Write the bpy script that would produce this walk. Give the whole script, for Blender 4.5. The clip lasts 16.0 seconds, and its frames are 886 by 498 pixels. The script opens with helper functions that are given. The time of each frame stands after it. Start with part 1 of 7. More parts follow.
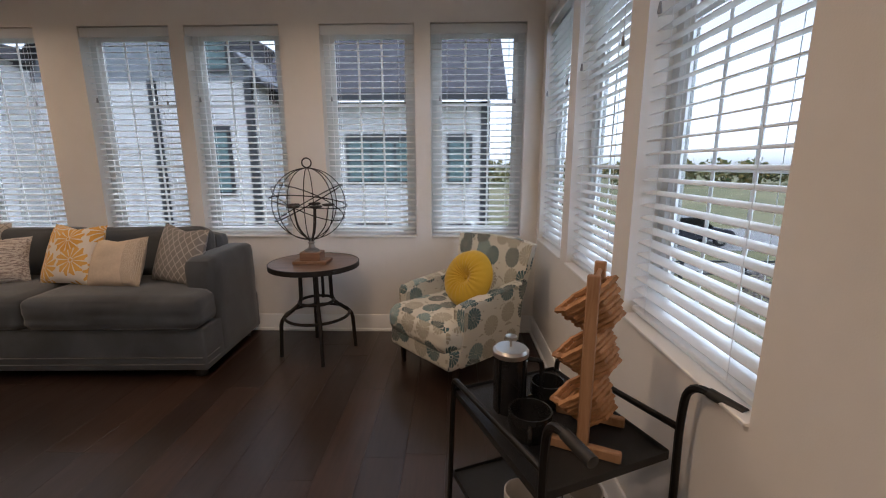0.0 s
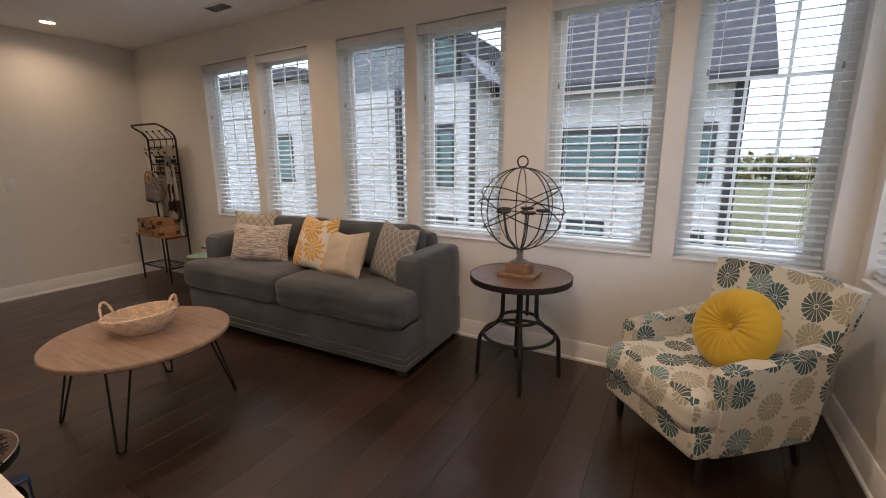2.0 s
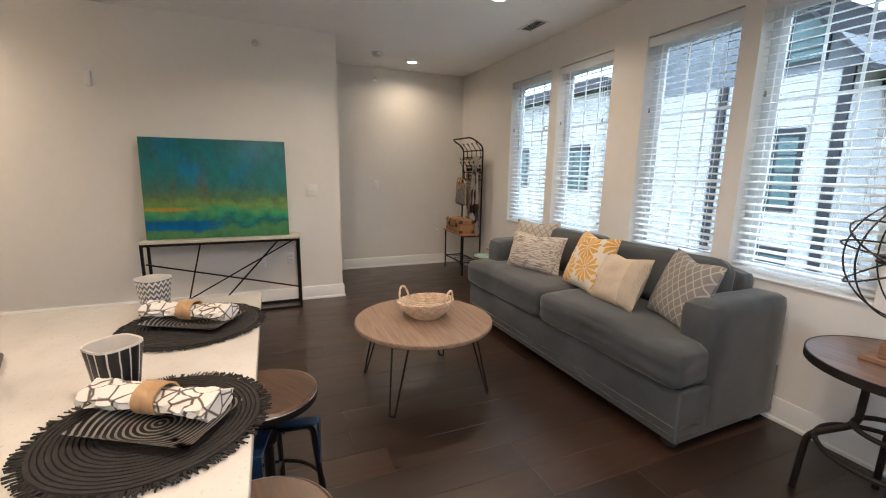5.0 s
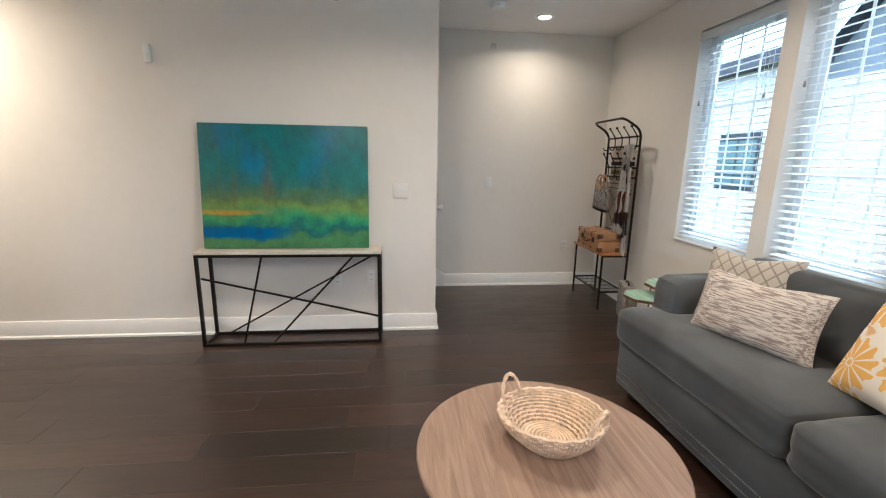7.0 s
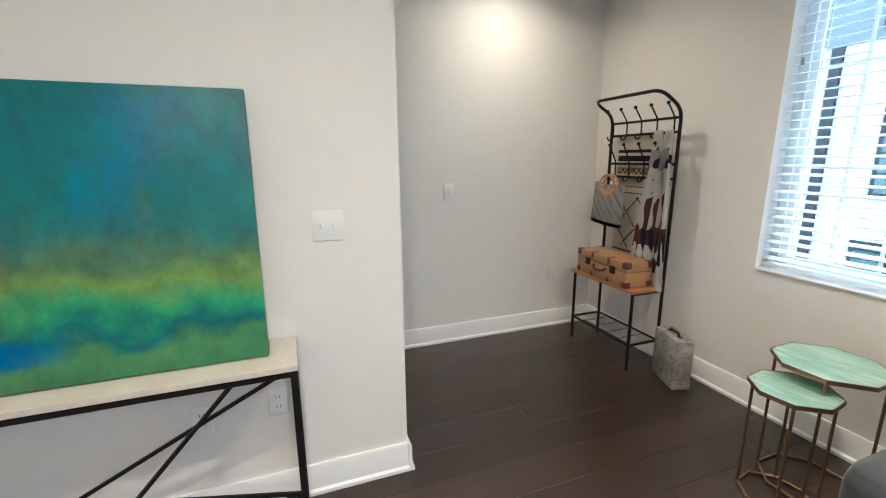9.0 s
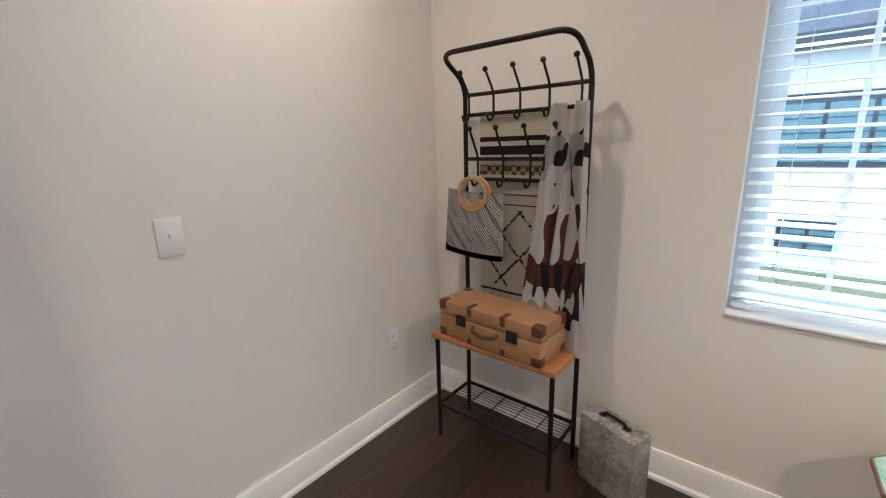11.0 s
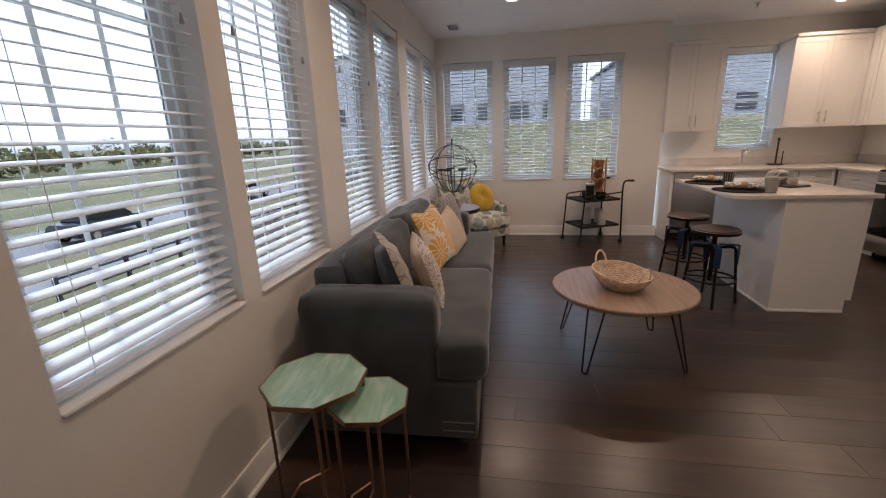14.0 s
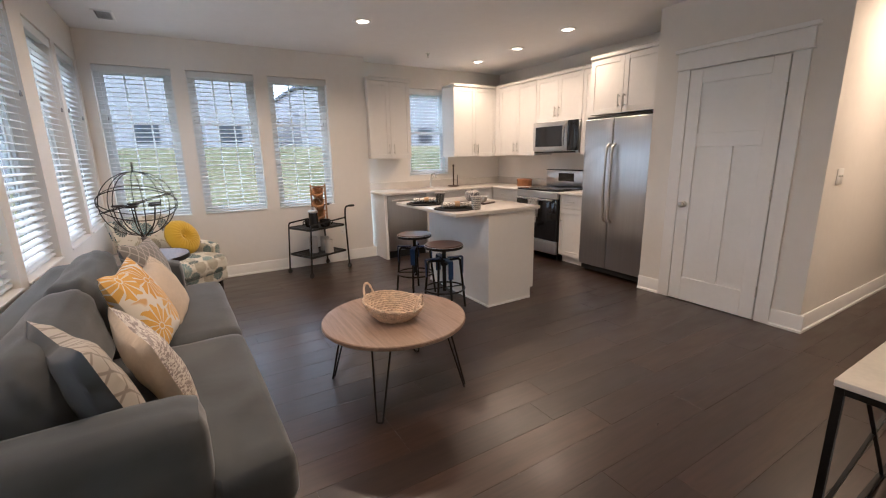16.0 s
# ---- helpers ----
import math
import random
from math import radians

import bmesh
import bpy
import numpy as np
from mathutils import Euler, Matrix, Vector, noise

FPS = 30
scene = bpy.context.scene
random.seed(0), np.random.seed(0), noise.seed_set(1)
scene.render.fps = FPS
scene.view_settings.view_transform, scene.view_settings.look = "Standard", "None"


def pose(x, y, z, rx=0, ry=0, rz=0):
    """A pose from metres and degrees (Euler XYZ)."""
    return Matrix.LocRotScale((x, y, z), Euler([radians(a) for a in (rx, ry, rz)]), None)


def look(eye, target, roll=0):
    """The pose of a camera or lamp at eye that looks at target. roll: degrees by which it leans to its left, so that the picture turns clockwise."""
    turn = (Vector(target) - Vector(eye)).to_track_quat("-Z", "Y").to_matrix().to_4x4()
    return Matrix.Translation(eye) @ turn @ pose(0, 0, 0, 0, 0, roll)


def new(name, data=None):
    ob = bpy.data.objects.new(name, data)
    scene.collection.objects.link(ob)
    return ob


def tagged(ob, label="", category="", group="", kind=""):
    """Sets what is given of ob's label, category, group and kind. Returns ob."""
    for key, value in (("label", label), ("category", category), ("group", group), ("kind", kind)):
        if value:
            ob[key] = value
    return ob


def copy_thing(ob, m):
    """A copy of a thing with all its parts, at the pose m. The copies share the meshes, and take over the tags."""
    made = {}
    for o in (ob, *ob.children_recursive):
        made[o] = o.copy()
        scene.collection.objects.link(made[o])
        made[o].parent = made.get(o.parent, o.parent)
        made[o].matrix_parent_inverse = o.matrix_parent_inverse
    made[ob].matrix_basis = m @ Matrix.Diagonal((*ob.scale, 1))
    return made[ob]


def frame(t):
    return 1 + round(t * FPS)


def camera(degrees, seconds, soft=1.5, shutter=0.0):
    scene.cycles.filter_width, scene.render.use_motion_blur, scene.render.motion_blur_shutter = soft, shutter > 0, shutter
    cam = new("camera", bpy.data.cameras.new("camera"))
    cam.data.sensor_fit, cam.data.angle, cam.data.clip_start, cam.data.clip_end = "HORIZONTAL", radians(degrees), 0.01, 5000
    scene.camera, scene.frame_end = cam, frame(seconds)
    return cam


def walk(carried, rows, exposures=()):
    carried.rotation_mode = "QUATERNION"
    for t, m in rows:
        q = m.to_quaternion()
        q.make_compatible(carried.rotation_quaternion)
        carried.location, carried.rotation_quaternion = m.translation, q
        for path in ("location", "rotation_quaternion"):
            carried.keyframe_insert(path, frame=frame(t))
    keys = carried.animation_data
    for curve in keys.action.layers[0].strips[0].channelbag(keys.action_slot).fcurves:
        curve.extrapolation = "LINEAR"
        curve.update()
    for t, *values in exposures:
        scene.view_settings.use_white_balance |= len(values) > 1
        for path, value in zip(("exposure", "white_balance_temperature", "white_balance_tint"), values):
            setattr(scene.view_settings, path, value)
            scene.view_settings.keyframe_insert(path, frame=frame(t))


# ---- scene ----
cam = camera(93.4, 16.0, 1.1)
PATH = [
    (0, (-0.634, 0.422, 1.33), (-0.688, 2.382, 0.935), -0.1),
    (0.5, (-0.638, 0.522, 1.33), (-0.872, 2.461, 0.902), -0.1),
    (1, (-0.703, 0.627, 1.326), (-1.156, 2.527, 0.897), -0.2),
    (1.5, (-0.784, 0.755, 1.357), (-1.501, 2.572, 0.925), -0.4),
    (2, (-0.807, 0.86, 1.355), (-1.773, 2.562, 0.939), -0.3),
    (2.5, (-0.786, 0.931, 1.353), (-1.983, 2.481, 0.948), -0.1),
    (3, (-0.777, 0.983, 1.345), (-2.172, 2.363, 0.955), 0.2),
    (3.5, (-0.78, 1.006, 1.355), (-2.329, 2.214, 0.976), 0.6),
    (4, (-0.794, 0.978, 1.367), (-2.457, 2.025, 0.995), 0.8),
    (4.2, (-0.795, 0.973, 1.372), (-2.496, 1.957, 1.0), 0.8),
    (6.5, (-1.748, 1.375, 1.365), (-3.678, 1.703, 0.957), 1.4),
    (7, (-2.121, 1.425, 1.367), (-4.066, 1.634, 0.95), 1.0),
    (7.5, (-2.521, 1.439, 1.366), (-4.468, 1.624, 0.947), 0.5),
    (8, (-2.906, 1.393, 1.379), (-4.845, 1.652, 0.963), -0.0),
    (8.5, (-3.307, 1.321, 1.369), (-5.218, 1.754, 0.965), -0.8),
    (8.7, (-3.487, 1.306, 1.37), (-5.373, 1.83, 0.96), -0.7),
    (10.8, (-5.039, 1.829, 1.403), (-6.355, 3.255, 0.919), -1.1),
    (11, (-5.121, 1.937, 1.382), (-6.357, 3.436, 0.908), -1.6),
    (11.5, (-5.347, 2.121, 1.356), (-6.212, 3.863, 0.892), -3.2),
    (12, (-5.554, 2.213, 1.423), (-5.701, 4.129, 0.871), -4.9),
    (12.5, (-5.692, 2.323, 1.333), (-5.016, 4.138, 0.834), -5.6),
    (13, (-5.8, 2.443, 1.355), (-4.466, 3.836, 0.825), -4.8),
    (13.5, (-5.891, 2.552, 1.381), (-4.154, 3.387, 0.848), -3.2),
    (14, (-5.926, 2.582, 1.392), (-4.024, 2.917, 0.873), -2.1),
    (14.5, (-5.824, 2.592, 1.374), (-3.89, 2.53, 0.869), -1.5),
    (15, (-5.694, 2.662, 1.375), (-3.799, 2.245, 0.891), -1.1),
    (15.5, (-5.56, 2.782, 1.383), (-3.754, 2.058, 0.921), -1.2),
    (16, (-5.482, 2.862, 1.388), (-3.807, 1.863, 0.946), -1.2),
]
EXPOSURE = [(0, 2.45, 5150, 10), (1.5, 2.65, 5250, 10), (2.5, 2.85, 5400, 10), (4.2, 3.27, 5040, 4), (6.5, 3.65, 4560, 0), (8.7, 4.05, 4310, -4), (11, 3.94, 4460, 2), (12, 3.69, 4610, 6), (12.5, 3.5, 4760, 8), (13.0, 3.1, 5010, 10), (13.4, 2.75, 5060, 12), (14, 2.6, 5110, 12), (16, 3.25, 4960, 8)]
walk(cam, [(t, look(eye, target, roll)) for t, eye, target, roll in PATH], EXPOSURE)

# ---- world and light: a bright overcast day, ceiling downlights on ----
world = bpy.data.worlds.new("overcast_sky")
scene.world = world
world.use_nodes = True
wn = world.node_tree
sky = wn.nodes.new("ShaderNodeTexSky")
sky.sky_type, sky.sun_disc = "NISHITA", False
sky.sun_elevation, sky.sun_rotation, sky.dust_density, sky.air_density = radians(48), radians(150), 1.0, 1.0
hs = wn.nodes.new("ShaderNodeHueSaturation")
hs.inputs["Saturation"].default_value = 0.13
wn.links.new(sky.outputs[0], hs.inputs["Color"])
wn.links.new(hs.outputs[0], wn.nodes["Background"].inputs["Color"])
SKY = 0.15
wn.nodes["Background"].inputs["Strength"].default_value = SKY
sun = new("sun", bpy.data.lights.new("sun", "SUN"))
sun.data.energy, sun.data.angle, sun.data.color = 0.6, radians(15), (1, 0.96, 0.9)
sun.matrix_world = pose(0, 0, 20, 42, 0, 150)


# ---- materials ----
class Mat:
    """A node material under construction."""

    def __init__(self, name, color=(0.8, 0.8, 0.8), rough=0.5, metal=0.0, **more):
        self.m = bpy.data.materials.new(name)
        self.m.use_nodes = True
        self.t = self.m.node_tree
        self.b = self.t.nodes["Principled BSDF"]
        self.set("Base Color", (*color, 1)), self.set("Roughness", rough), self.set("Metallic", metal)
        for k, v in more.items():
            self.set(k.replace("_", " "), v)
        self.co = self.node("ShaderNodeTexCoord").outputs["Object"]

    def set(self, k, v):
        self.b.inputs[k].default_value = v

    def node(self, kind, **more):
        n = self.t.nodes.new(kind)
        for k, v in more.items():
            if k in n.inputs:
                self.put(v, n.inputs[k])
        return n

    def put(self, v, socket):
        if isinstance(v, bpy.types.NodeSocket):
            self.t.links.new(v, socket)
        else:
            socket.default_value = v

    def scaled(self, s, rot=(0, 0, 0), loc=(0, 0, 0), co=None):
        n = self.node("ShaderNodeMapping")
        self.put(co or self.co, n.inputs["Vector"])
        n.inputs["Scale"].default_value = s
        n.inputs["Rotation"].default_value = rot
        n.inputs["Location"].default_value = loc
        return n.outputs[0]

    def noise(self, scale=5.0, detail=3.0, co=None, rough=0.5, distort=0.0):
        n = self.node("ShaderNodeTexNoise", Scale=scale, Detail=detail, Roughness=rough, Distortion=distort)
        self.put(co or self.co, n.inputs["Vector"])
        return n.outputs["Fac"]

    def math(self, op, a, b=0.0, c=0.0):
        n = self.node("ShaderNodeMath")
        n.operation = op
        self.put(a, n.inputs[0]), self.put(b, n.inputs[1]), self.put(c, n.inputs[2])
        return n.outputs[0]

    def ramp(self, fac, stops, constant=False):
        n = self.node("ShaderNodeValToRGB")
        self.put(fac, n.inputs[0])
        e = n.color_ramp.elements
        while len(e) < len(stops):
            e.new(0.5)
        for x, (p, c) in zip(e, stops):
            x.position, x.color = p, (*c, 1)
        if constant:
            n.color_ramp.interpolation = "CONSTANT"
        return n.outputs[0]

    def mix(self, fac, a, b, mode="MIX"):
        n = self.node("ShaderNodeMix")
        n.data_type, n.blend_type = "RGBA", mode
        for v, s in ((fac, n.inputs[0]), (a, n.inputs[6]), (b, n.inputs[7])):
            self.put(v if isinstance(v, (bpy.types.NodeSocket, float, int)) else (*v, 1), s)
        return n.outputs[2]

    def color(self, v):
        self.put(v, self.b.inputs["Base Color"])
        return self

    def rough(self, fac, lo, hi):
        n = self.node("ShaderNodeMapRange")
        self.put(fac, n.inputs[0])
        n.inputs[3].default_value, n.inputs[4].default_value = lo, hi
        self.put(n.outputs[0], self.b.inputs["Roughness"])
        return self

    def bump(self, height, strength=0.2, dist=0.002):
        n = self.node("ShaderNodeBump", Strength=strength, Distance=dist)
        self.put(height, n.inputs["Height"])
        self.put(n.outputs[0], self.b.inputs["Normal"])
        return self

    def shade(self, color, amount=0.12, scale=4.0):
        """The colour, varied by a coarse and a fine noise."""
        a, b = self.noise(scale, 3), self.noise(scale * 12, 2)
        lo, hi = tuple(c * (1 - amount) for c in color), tuple(min(1, c * (1 + amount)) for c in color)
        f = self.math("ADD", self.math("MULTIPLY", a, 0.65), self.math("MULTIPLY", b, 0.35))
        return self.color(self.ramp(f, [(0.3, lo), (0.7, hi)]))


def plain(name, color, rough=0.5, metal=0.0, amount=0.08, scale=4.0, bump=0.0, bscale=200.0, **more):
    m = Mat(name, color, rough, metal, **more).shade(color, amount, scale)
    m.rough(m.noise(scale * 3), rough * 0.85, min(1, rough * 1.15))
    if bump:
        m.bump(m.noise(bscale, 2), bump, 0.001)
    return m.m


WALL = plain("wall_paint", (0.79, 0.765, 0.72), 0.75, amount=0.03, scale=1.2, bump=0.25, bscale=260)
CEIL = plain("ceiling_paint", (0.86, 0.855, 0.85), 0.85, amount=0.03, scale=1.0, bump=0.2, bscale=160)
TRIM = plain("white_trim_paint", (0.86, 0.86, 0.85), 0.38, amount=0.03, scale=2.0)
VINYL = plain("white_vinyl", (0.78, 0.8, 0.8), 0.4, amount=0.03)


def slat_vinyl():
    """Thin white slats that let some daylight through."""
    m = Mat("blind_slat", (0.88, 0.89, 0.89), 0.5).shade((0.88, 0.89, 0.89), 0.03, 8)
    out = [n for n in m.t.nodes if n.type == "OUTPUT_MATERIAL"][0]
    tr = m.node("ShaderNodeBsdfTranslucent", Color=(0.85, 0.86, 0.86, 1))
    mx = m.node("ShaderNodeMixShader")
    mx.inputs[0].default_value = 0.42
    m.put(m.b.outputs[0], mx.inputs[1]), m.put(tr.outputs[0], mx.inputs[2]), m.put(mx.outputs[0], out.inputs[0])
    return m.m


SLAT = slat_vinyl()
CABINET = plain("cabinet_paint", (0.8, 0.785, 0.76), 0.4, amount=0.03, scale=2.0)
BLACK = plain("black_steel", (0.018, 0.017, 0.016), 0.42, 0.6, amount=0.3, scale=10, bump=0.1)
BRONZE = plain("dark_iron", (0.035, 0.03, 0.027), 0.5, 0.7, amount=0.35, scale=14, bump=0.2, bscale=120)
CHROME = plain("brushed_nickel", (0.62, 0.6, 0.57), 0.3, 1.0, amount=0.06)
GOLD = plain("aged_brass", (0.34, 0.22, 0.13), 0.42, 0.9, amount=0.15, scale=20)
# for dark parts, and for painted shade in vents and outlet slots
DARK = plain("dark_recess", (0.02, 0.02, 0.02), 0.7, amount=0.1)
BLACKGLASS = plain("black_glass", (0.01, 0.01, 0.011), 0.08, amount=0.1)
PLASTIC = plain("white_plastic", (0.8, 0.8, 0.78), 0.35, amount=0.02)


def steel():
    m = Mat("stainless_steel", (0.46, 0.46, 0.46), 0.3, 1.0)
    n = m.noise(60, 4, m.scaled((1, 1, 0.02)))
    m.color(m.ramp(n, [(0.3, (0.53, 0.53, 0.535)), (0.7, (0.58, 0.58, 0.58))])).rough(n, 0.3, 0.36)
    m.bump(n, 0.012, 0.0003)
    m.set("Anisotropic", 0.5)
    return m.m


STEEL = steel()


def planks():
    """Dark-stained hand-scraped boards, a tone of its own for each."""
    m = Mat("dark_stained_wood_floor", (0.05, 0.03, 0.02), 0.3)
    r = m.node("ShaderNodeObjectInfo").outputs["Random"]
    off = m.node("ShaderNodeCombineXYZ", X=m.math("MULTIPLY", r, 31.0), Y=m.math("MULTIPLY", r, 77.0)).outputs[0]
    add = m.node("ShaderNodeVectorMath")
    m.put(m.co, add.inputs[0]), m.put(off, add.inputs[1])
    co = add.outputs[0]
    grain = m.noise(7, 5, m.scaled((7, 0.5, 7), co=co), 0.55, 0.25)
    fine = m.noise(60, 3, m.scaled((6, 0.25, 6), co=co), 0.6)
    tone = m.ramp(r, [(0.0, (0.025, 0.0142, 0.01)), (0.4, (0.033, 0.018, 0.012)), (0.75, (0.042, 0.0222, 0.0142)), (1.0, (0.055, 0.0283, 0.0172))])
    g = m.ramp(grain, [(0.25, (0.62, 0.6, 0.58)), (0.55, (1, 1, 1)), (0.8, (1.3, 1.25, 1.2))])
    c = m.mix(1.0, tone, g, "MULTIPLY")
    c = m.mix(m.math("MULTIPLY", fine, 0.4), c, (0.02, 0.013, 0.01))
    m.color(c).rough(m.noise(3, 4, m.scaled((3, 1, 3), co=co)), 0.2, 0.5)
    m.bump(fine, 0.12, 0.0008)
    m.set("Specular IOR Level", 0.5), m.set("Coat Weight", 0.4), m.set("Coat Roughness", 0.27)
    return m.m


PLANK = planks()


def wood(name, lo, hi, rough=0.45, axis=0, scale=7.0):
    m = Mat(name, hi, rough)
    s = [6.0, 6.0, 6.0]
    s[axis] = 0.5
    a = m.noise(scale, 6, m.scaled(s), 0.6, 1.2)
    b = m.noise(scale * 8, 3, m.scaled(s), 0.6)
    c = m.ramp(a, [(0.3, lo), (0.68, hi)])
    m.color(m.mix(m.math("MULTIPLY", b, 0.45), c, lo)).rough(b, rough * 0.8, rough * 1.2).bump(b, 0.15, 0.001)
    return m.m


def quartz():
    m = Mat("pale_quartz_worktop", (0.68, 0.64, 0.6), 0.22)
    a, b = m.noise(6, 5), m.noise(140, 2)
    c = m.ramp(a, [(0.35, (0.7, 0.665, 0.62)), (0.65, (0.62, 0.58, 0.53))])
    m.color(m.mix(m.ramp(b, [(0.62, (0, 0, 0)), (0.72, (0.35, 0.35, 0.35))]), c, (0.42, 0.37, 0.33)))
    return m.m


QUARTZ = quartz()


def velvet(name, color, amount=0.25):
    m = Mat(name, color, 0.85)
    a, b = m.noise(3.5, 4, distort=0.6), m.noise(450, 2)
    lo, hi = tuple(c * (1 - amount) for c in color), tuple(c * (1 + amount) for c in color)
    m.color(m.ramp(a, [(0.3, lo), (0.7, hi)])).bump(b, 0.3, 0.001)
    m.set("Sheen Weight", 0.35), m.set("Sheen Roughness", 0.4)
    return m.m


SOFA = velvet("grey_velvet", (0.062, 0.068, 0.073), 0.32)


# ---- building helpers ----
def part(name, bm, material, parent=None, label="", smooth=True):
    me = bpy.data.meshes.new(name)
    bmesh.ops.recalc_face_normals(bm, faces=bm.faces)
    bm.to_mesh(me)
    bm.free()
    for m in material if isinstance(material, (list, tuple)) else [material]:
        me.materials.append(m)
    if smooth:
        me.shade_smooth()
        me.set_sharp_from_angle(angle=radians(38))
    ob = new(name, me)
    ob.parent = parent
    return tagged(ob, label)


def again(name, ob, m, parent):
    """Another object on ob's mesh."""
    o = new(name, ob.data)
    o.parent = parent
    o.matrix_basis = m
    return o


def thing(name, m, label="", category="", group="", kind=""):
    ob = new(name)
    ob.matrix_basis = m
    return tagged(ob, label, category, group, kind)


def setting(name, bm, material, label="", category="", parent=None):
    return tagged(part(name, bm, material, parent), label, category, "", "structure")


def box(bm, x0, x1, y0, y1, z0, z1, bevel=0.0, seg=1, m=None, mat=0):
    r = bmesh.ops.create_cube(bm, size=1.0)
    v = r["verts"]
    for p in v:
        p.co = Vector((x0 + (x1 - x0) * (p.co.x + 0.5), y0 + (y1 - y0) * (p.co.y + 0.5), z0 + (z1 - z0) * (p.co.z + 0.5)))
    if bevel:
        e = {k for p in v for k in p.link_edges}
        r = bmesh.ops.bevel(bm, geom=list(e), offset=bevel, segments=seg, profile=0.5, affect="EDGES")
        v = list({p for p in v if p.is_valid} | set(r["verts"]))
    fs = {f for p in v for f in p.link_faces}
    for f in fs:
        f.material_index = mat
    if m is not None:
        bmesh.ops.transform(bm, matrix=m, verts=v)
    return bm


def boxed(*a, **k):
    return box(bmesh.new(), *a, **k)


def tube(bm, pts, r, n=8, closed=False, taper=None):
    """A round bar along the points."""
    pts = [Vector(p) for p in pts]
    k = len(pts)
    rings, up = [], None
    for i, p in enumerate(pts):
        a = pts[(i - 1) % k] if closed or i else p
        b = pts[(i + 1) % k] if closed or i < k - 1 else p
        d = (b - a).normalized()
        if up is None:
            up = d.orthogonal().normalized()
        up = (up - d * up.dot(d)).normalized()
        side = d.cross(up)
        rr = r * (taper[i] if taper else 1)
        rings.append([bm.verts.new(p + (up * math.cos(2 * math.pi * j / n) + side * math.sin(2 * math.pi * j / n)) * rr) for j in range(n)])
    for i in range(k if closed else k - 1):
        A, B = rings[i], rings[(i + 1) % k]
        s = 0
        if closed and i == k - 1:
            s = min(range(n), key=lambda q: (A[0].co - B[q].co).length)
        for j in range(n):
            bm.faces.new((A[j], A[(j + 1) % n], B[(j + 1 + s) % n], B[(j + s) % n]))
    if not closed:
        bm.faces.new(rings[0][::-1]), bm.faces.new(rings[-1])
    return bm


def tubed(pts, r, n=8, closed=False, taper=None):
    return tube(bmesh.new(), pts, r, n, closed, taper)


def arc(c, r, a0, a1, n, u=(1, 0, 0), v=(0, 1, 0)):
    c, u, v = Vector(c), Vector(u), Vector(v)
    return [c + (u * math.cos(radians(a0 + (a1 - a0) * i / n)) + v * math.sin(radians(a0 + (a1 - a0) * i / n))) * r for i in range(n + 1)]


def ring(c, r, n=32, u=(1, 0, 0), v=(0, 1, 0)):
    return arc(c, r, 0, 360 * (n - 1) / n, n - 1, u, v)


def rounded(pts, r, n=4):
    """The polyline with its inner corners rounded."""
    pts = [Vector(p) for p in pts]
    out = [pts[0]]
    for a, b, c in zip(pts, pts[1:], pts[2:]):
        d1, d2 = (a - b), (c - b)
        k = min(r, d1.length * 0.45, d2.length * 0.45)
        p, q = b + d1.normalized() * k, b + d2.normalized() * k
        for i in range(n + 1):
            t = i / n
            out.append(p * (1 - t) ** 2 + b * 2 * t * (1 - t) + q * t * t)
    return out + [pts[-1]]


def lathe(profile, n=32, bm=None, c=(0, 0, 0), sx=1.0, sy=1.0):
    """A turned shape from (radius, height) pairs."""
    bm = bm or bmesh.new()
    rings = []
    for r, z in profile:
        if r < 1e-6:
            rings.append([bm.verts.new((c[0], c[1], c[2] + z))])
        else:
            rings.append([bm.verts.new((c[0] + sx * r * math.cos(2 * math.pi * j / n), c[1] + sy * r * math.sin(2 * math.pi * j / n), c[2] + z)) for j in range(n)])
    for A, B in zip(rings, rings[1:]):
        for j in range(n):
            a, b, p, q = A[j % len(A)], A[(j + 1) % len(A)], B[(j + 1) % len(B)], B[j % len(B)]
            f = [v for i, v in enumerate((a, b, p, q)) if v not in (a, b, p, q)[:i]]
            if len(f) > 2:
                bm.faces.new(f)
    return bm


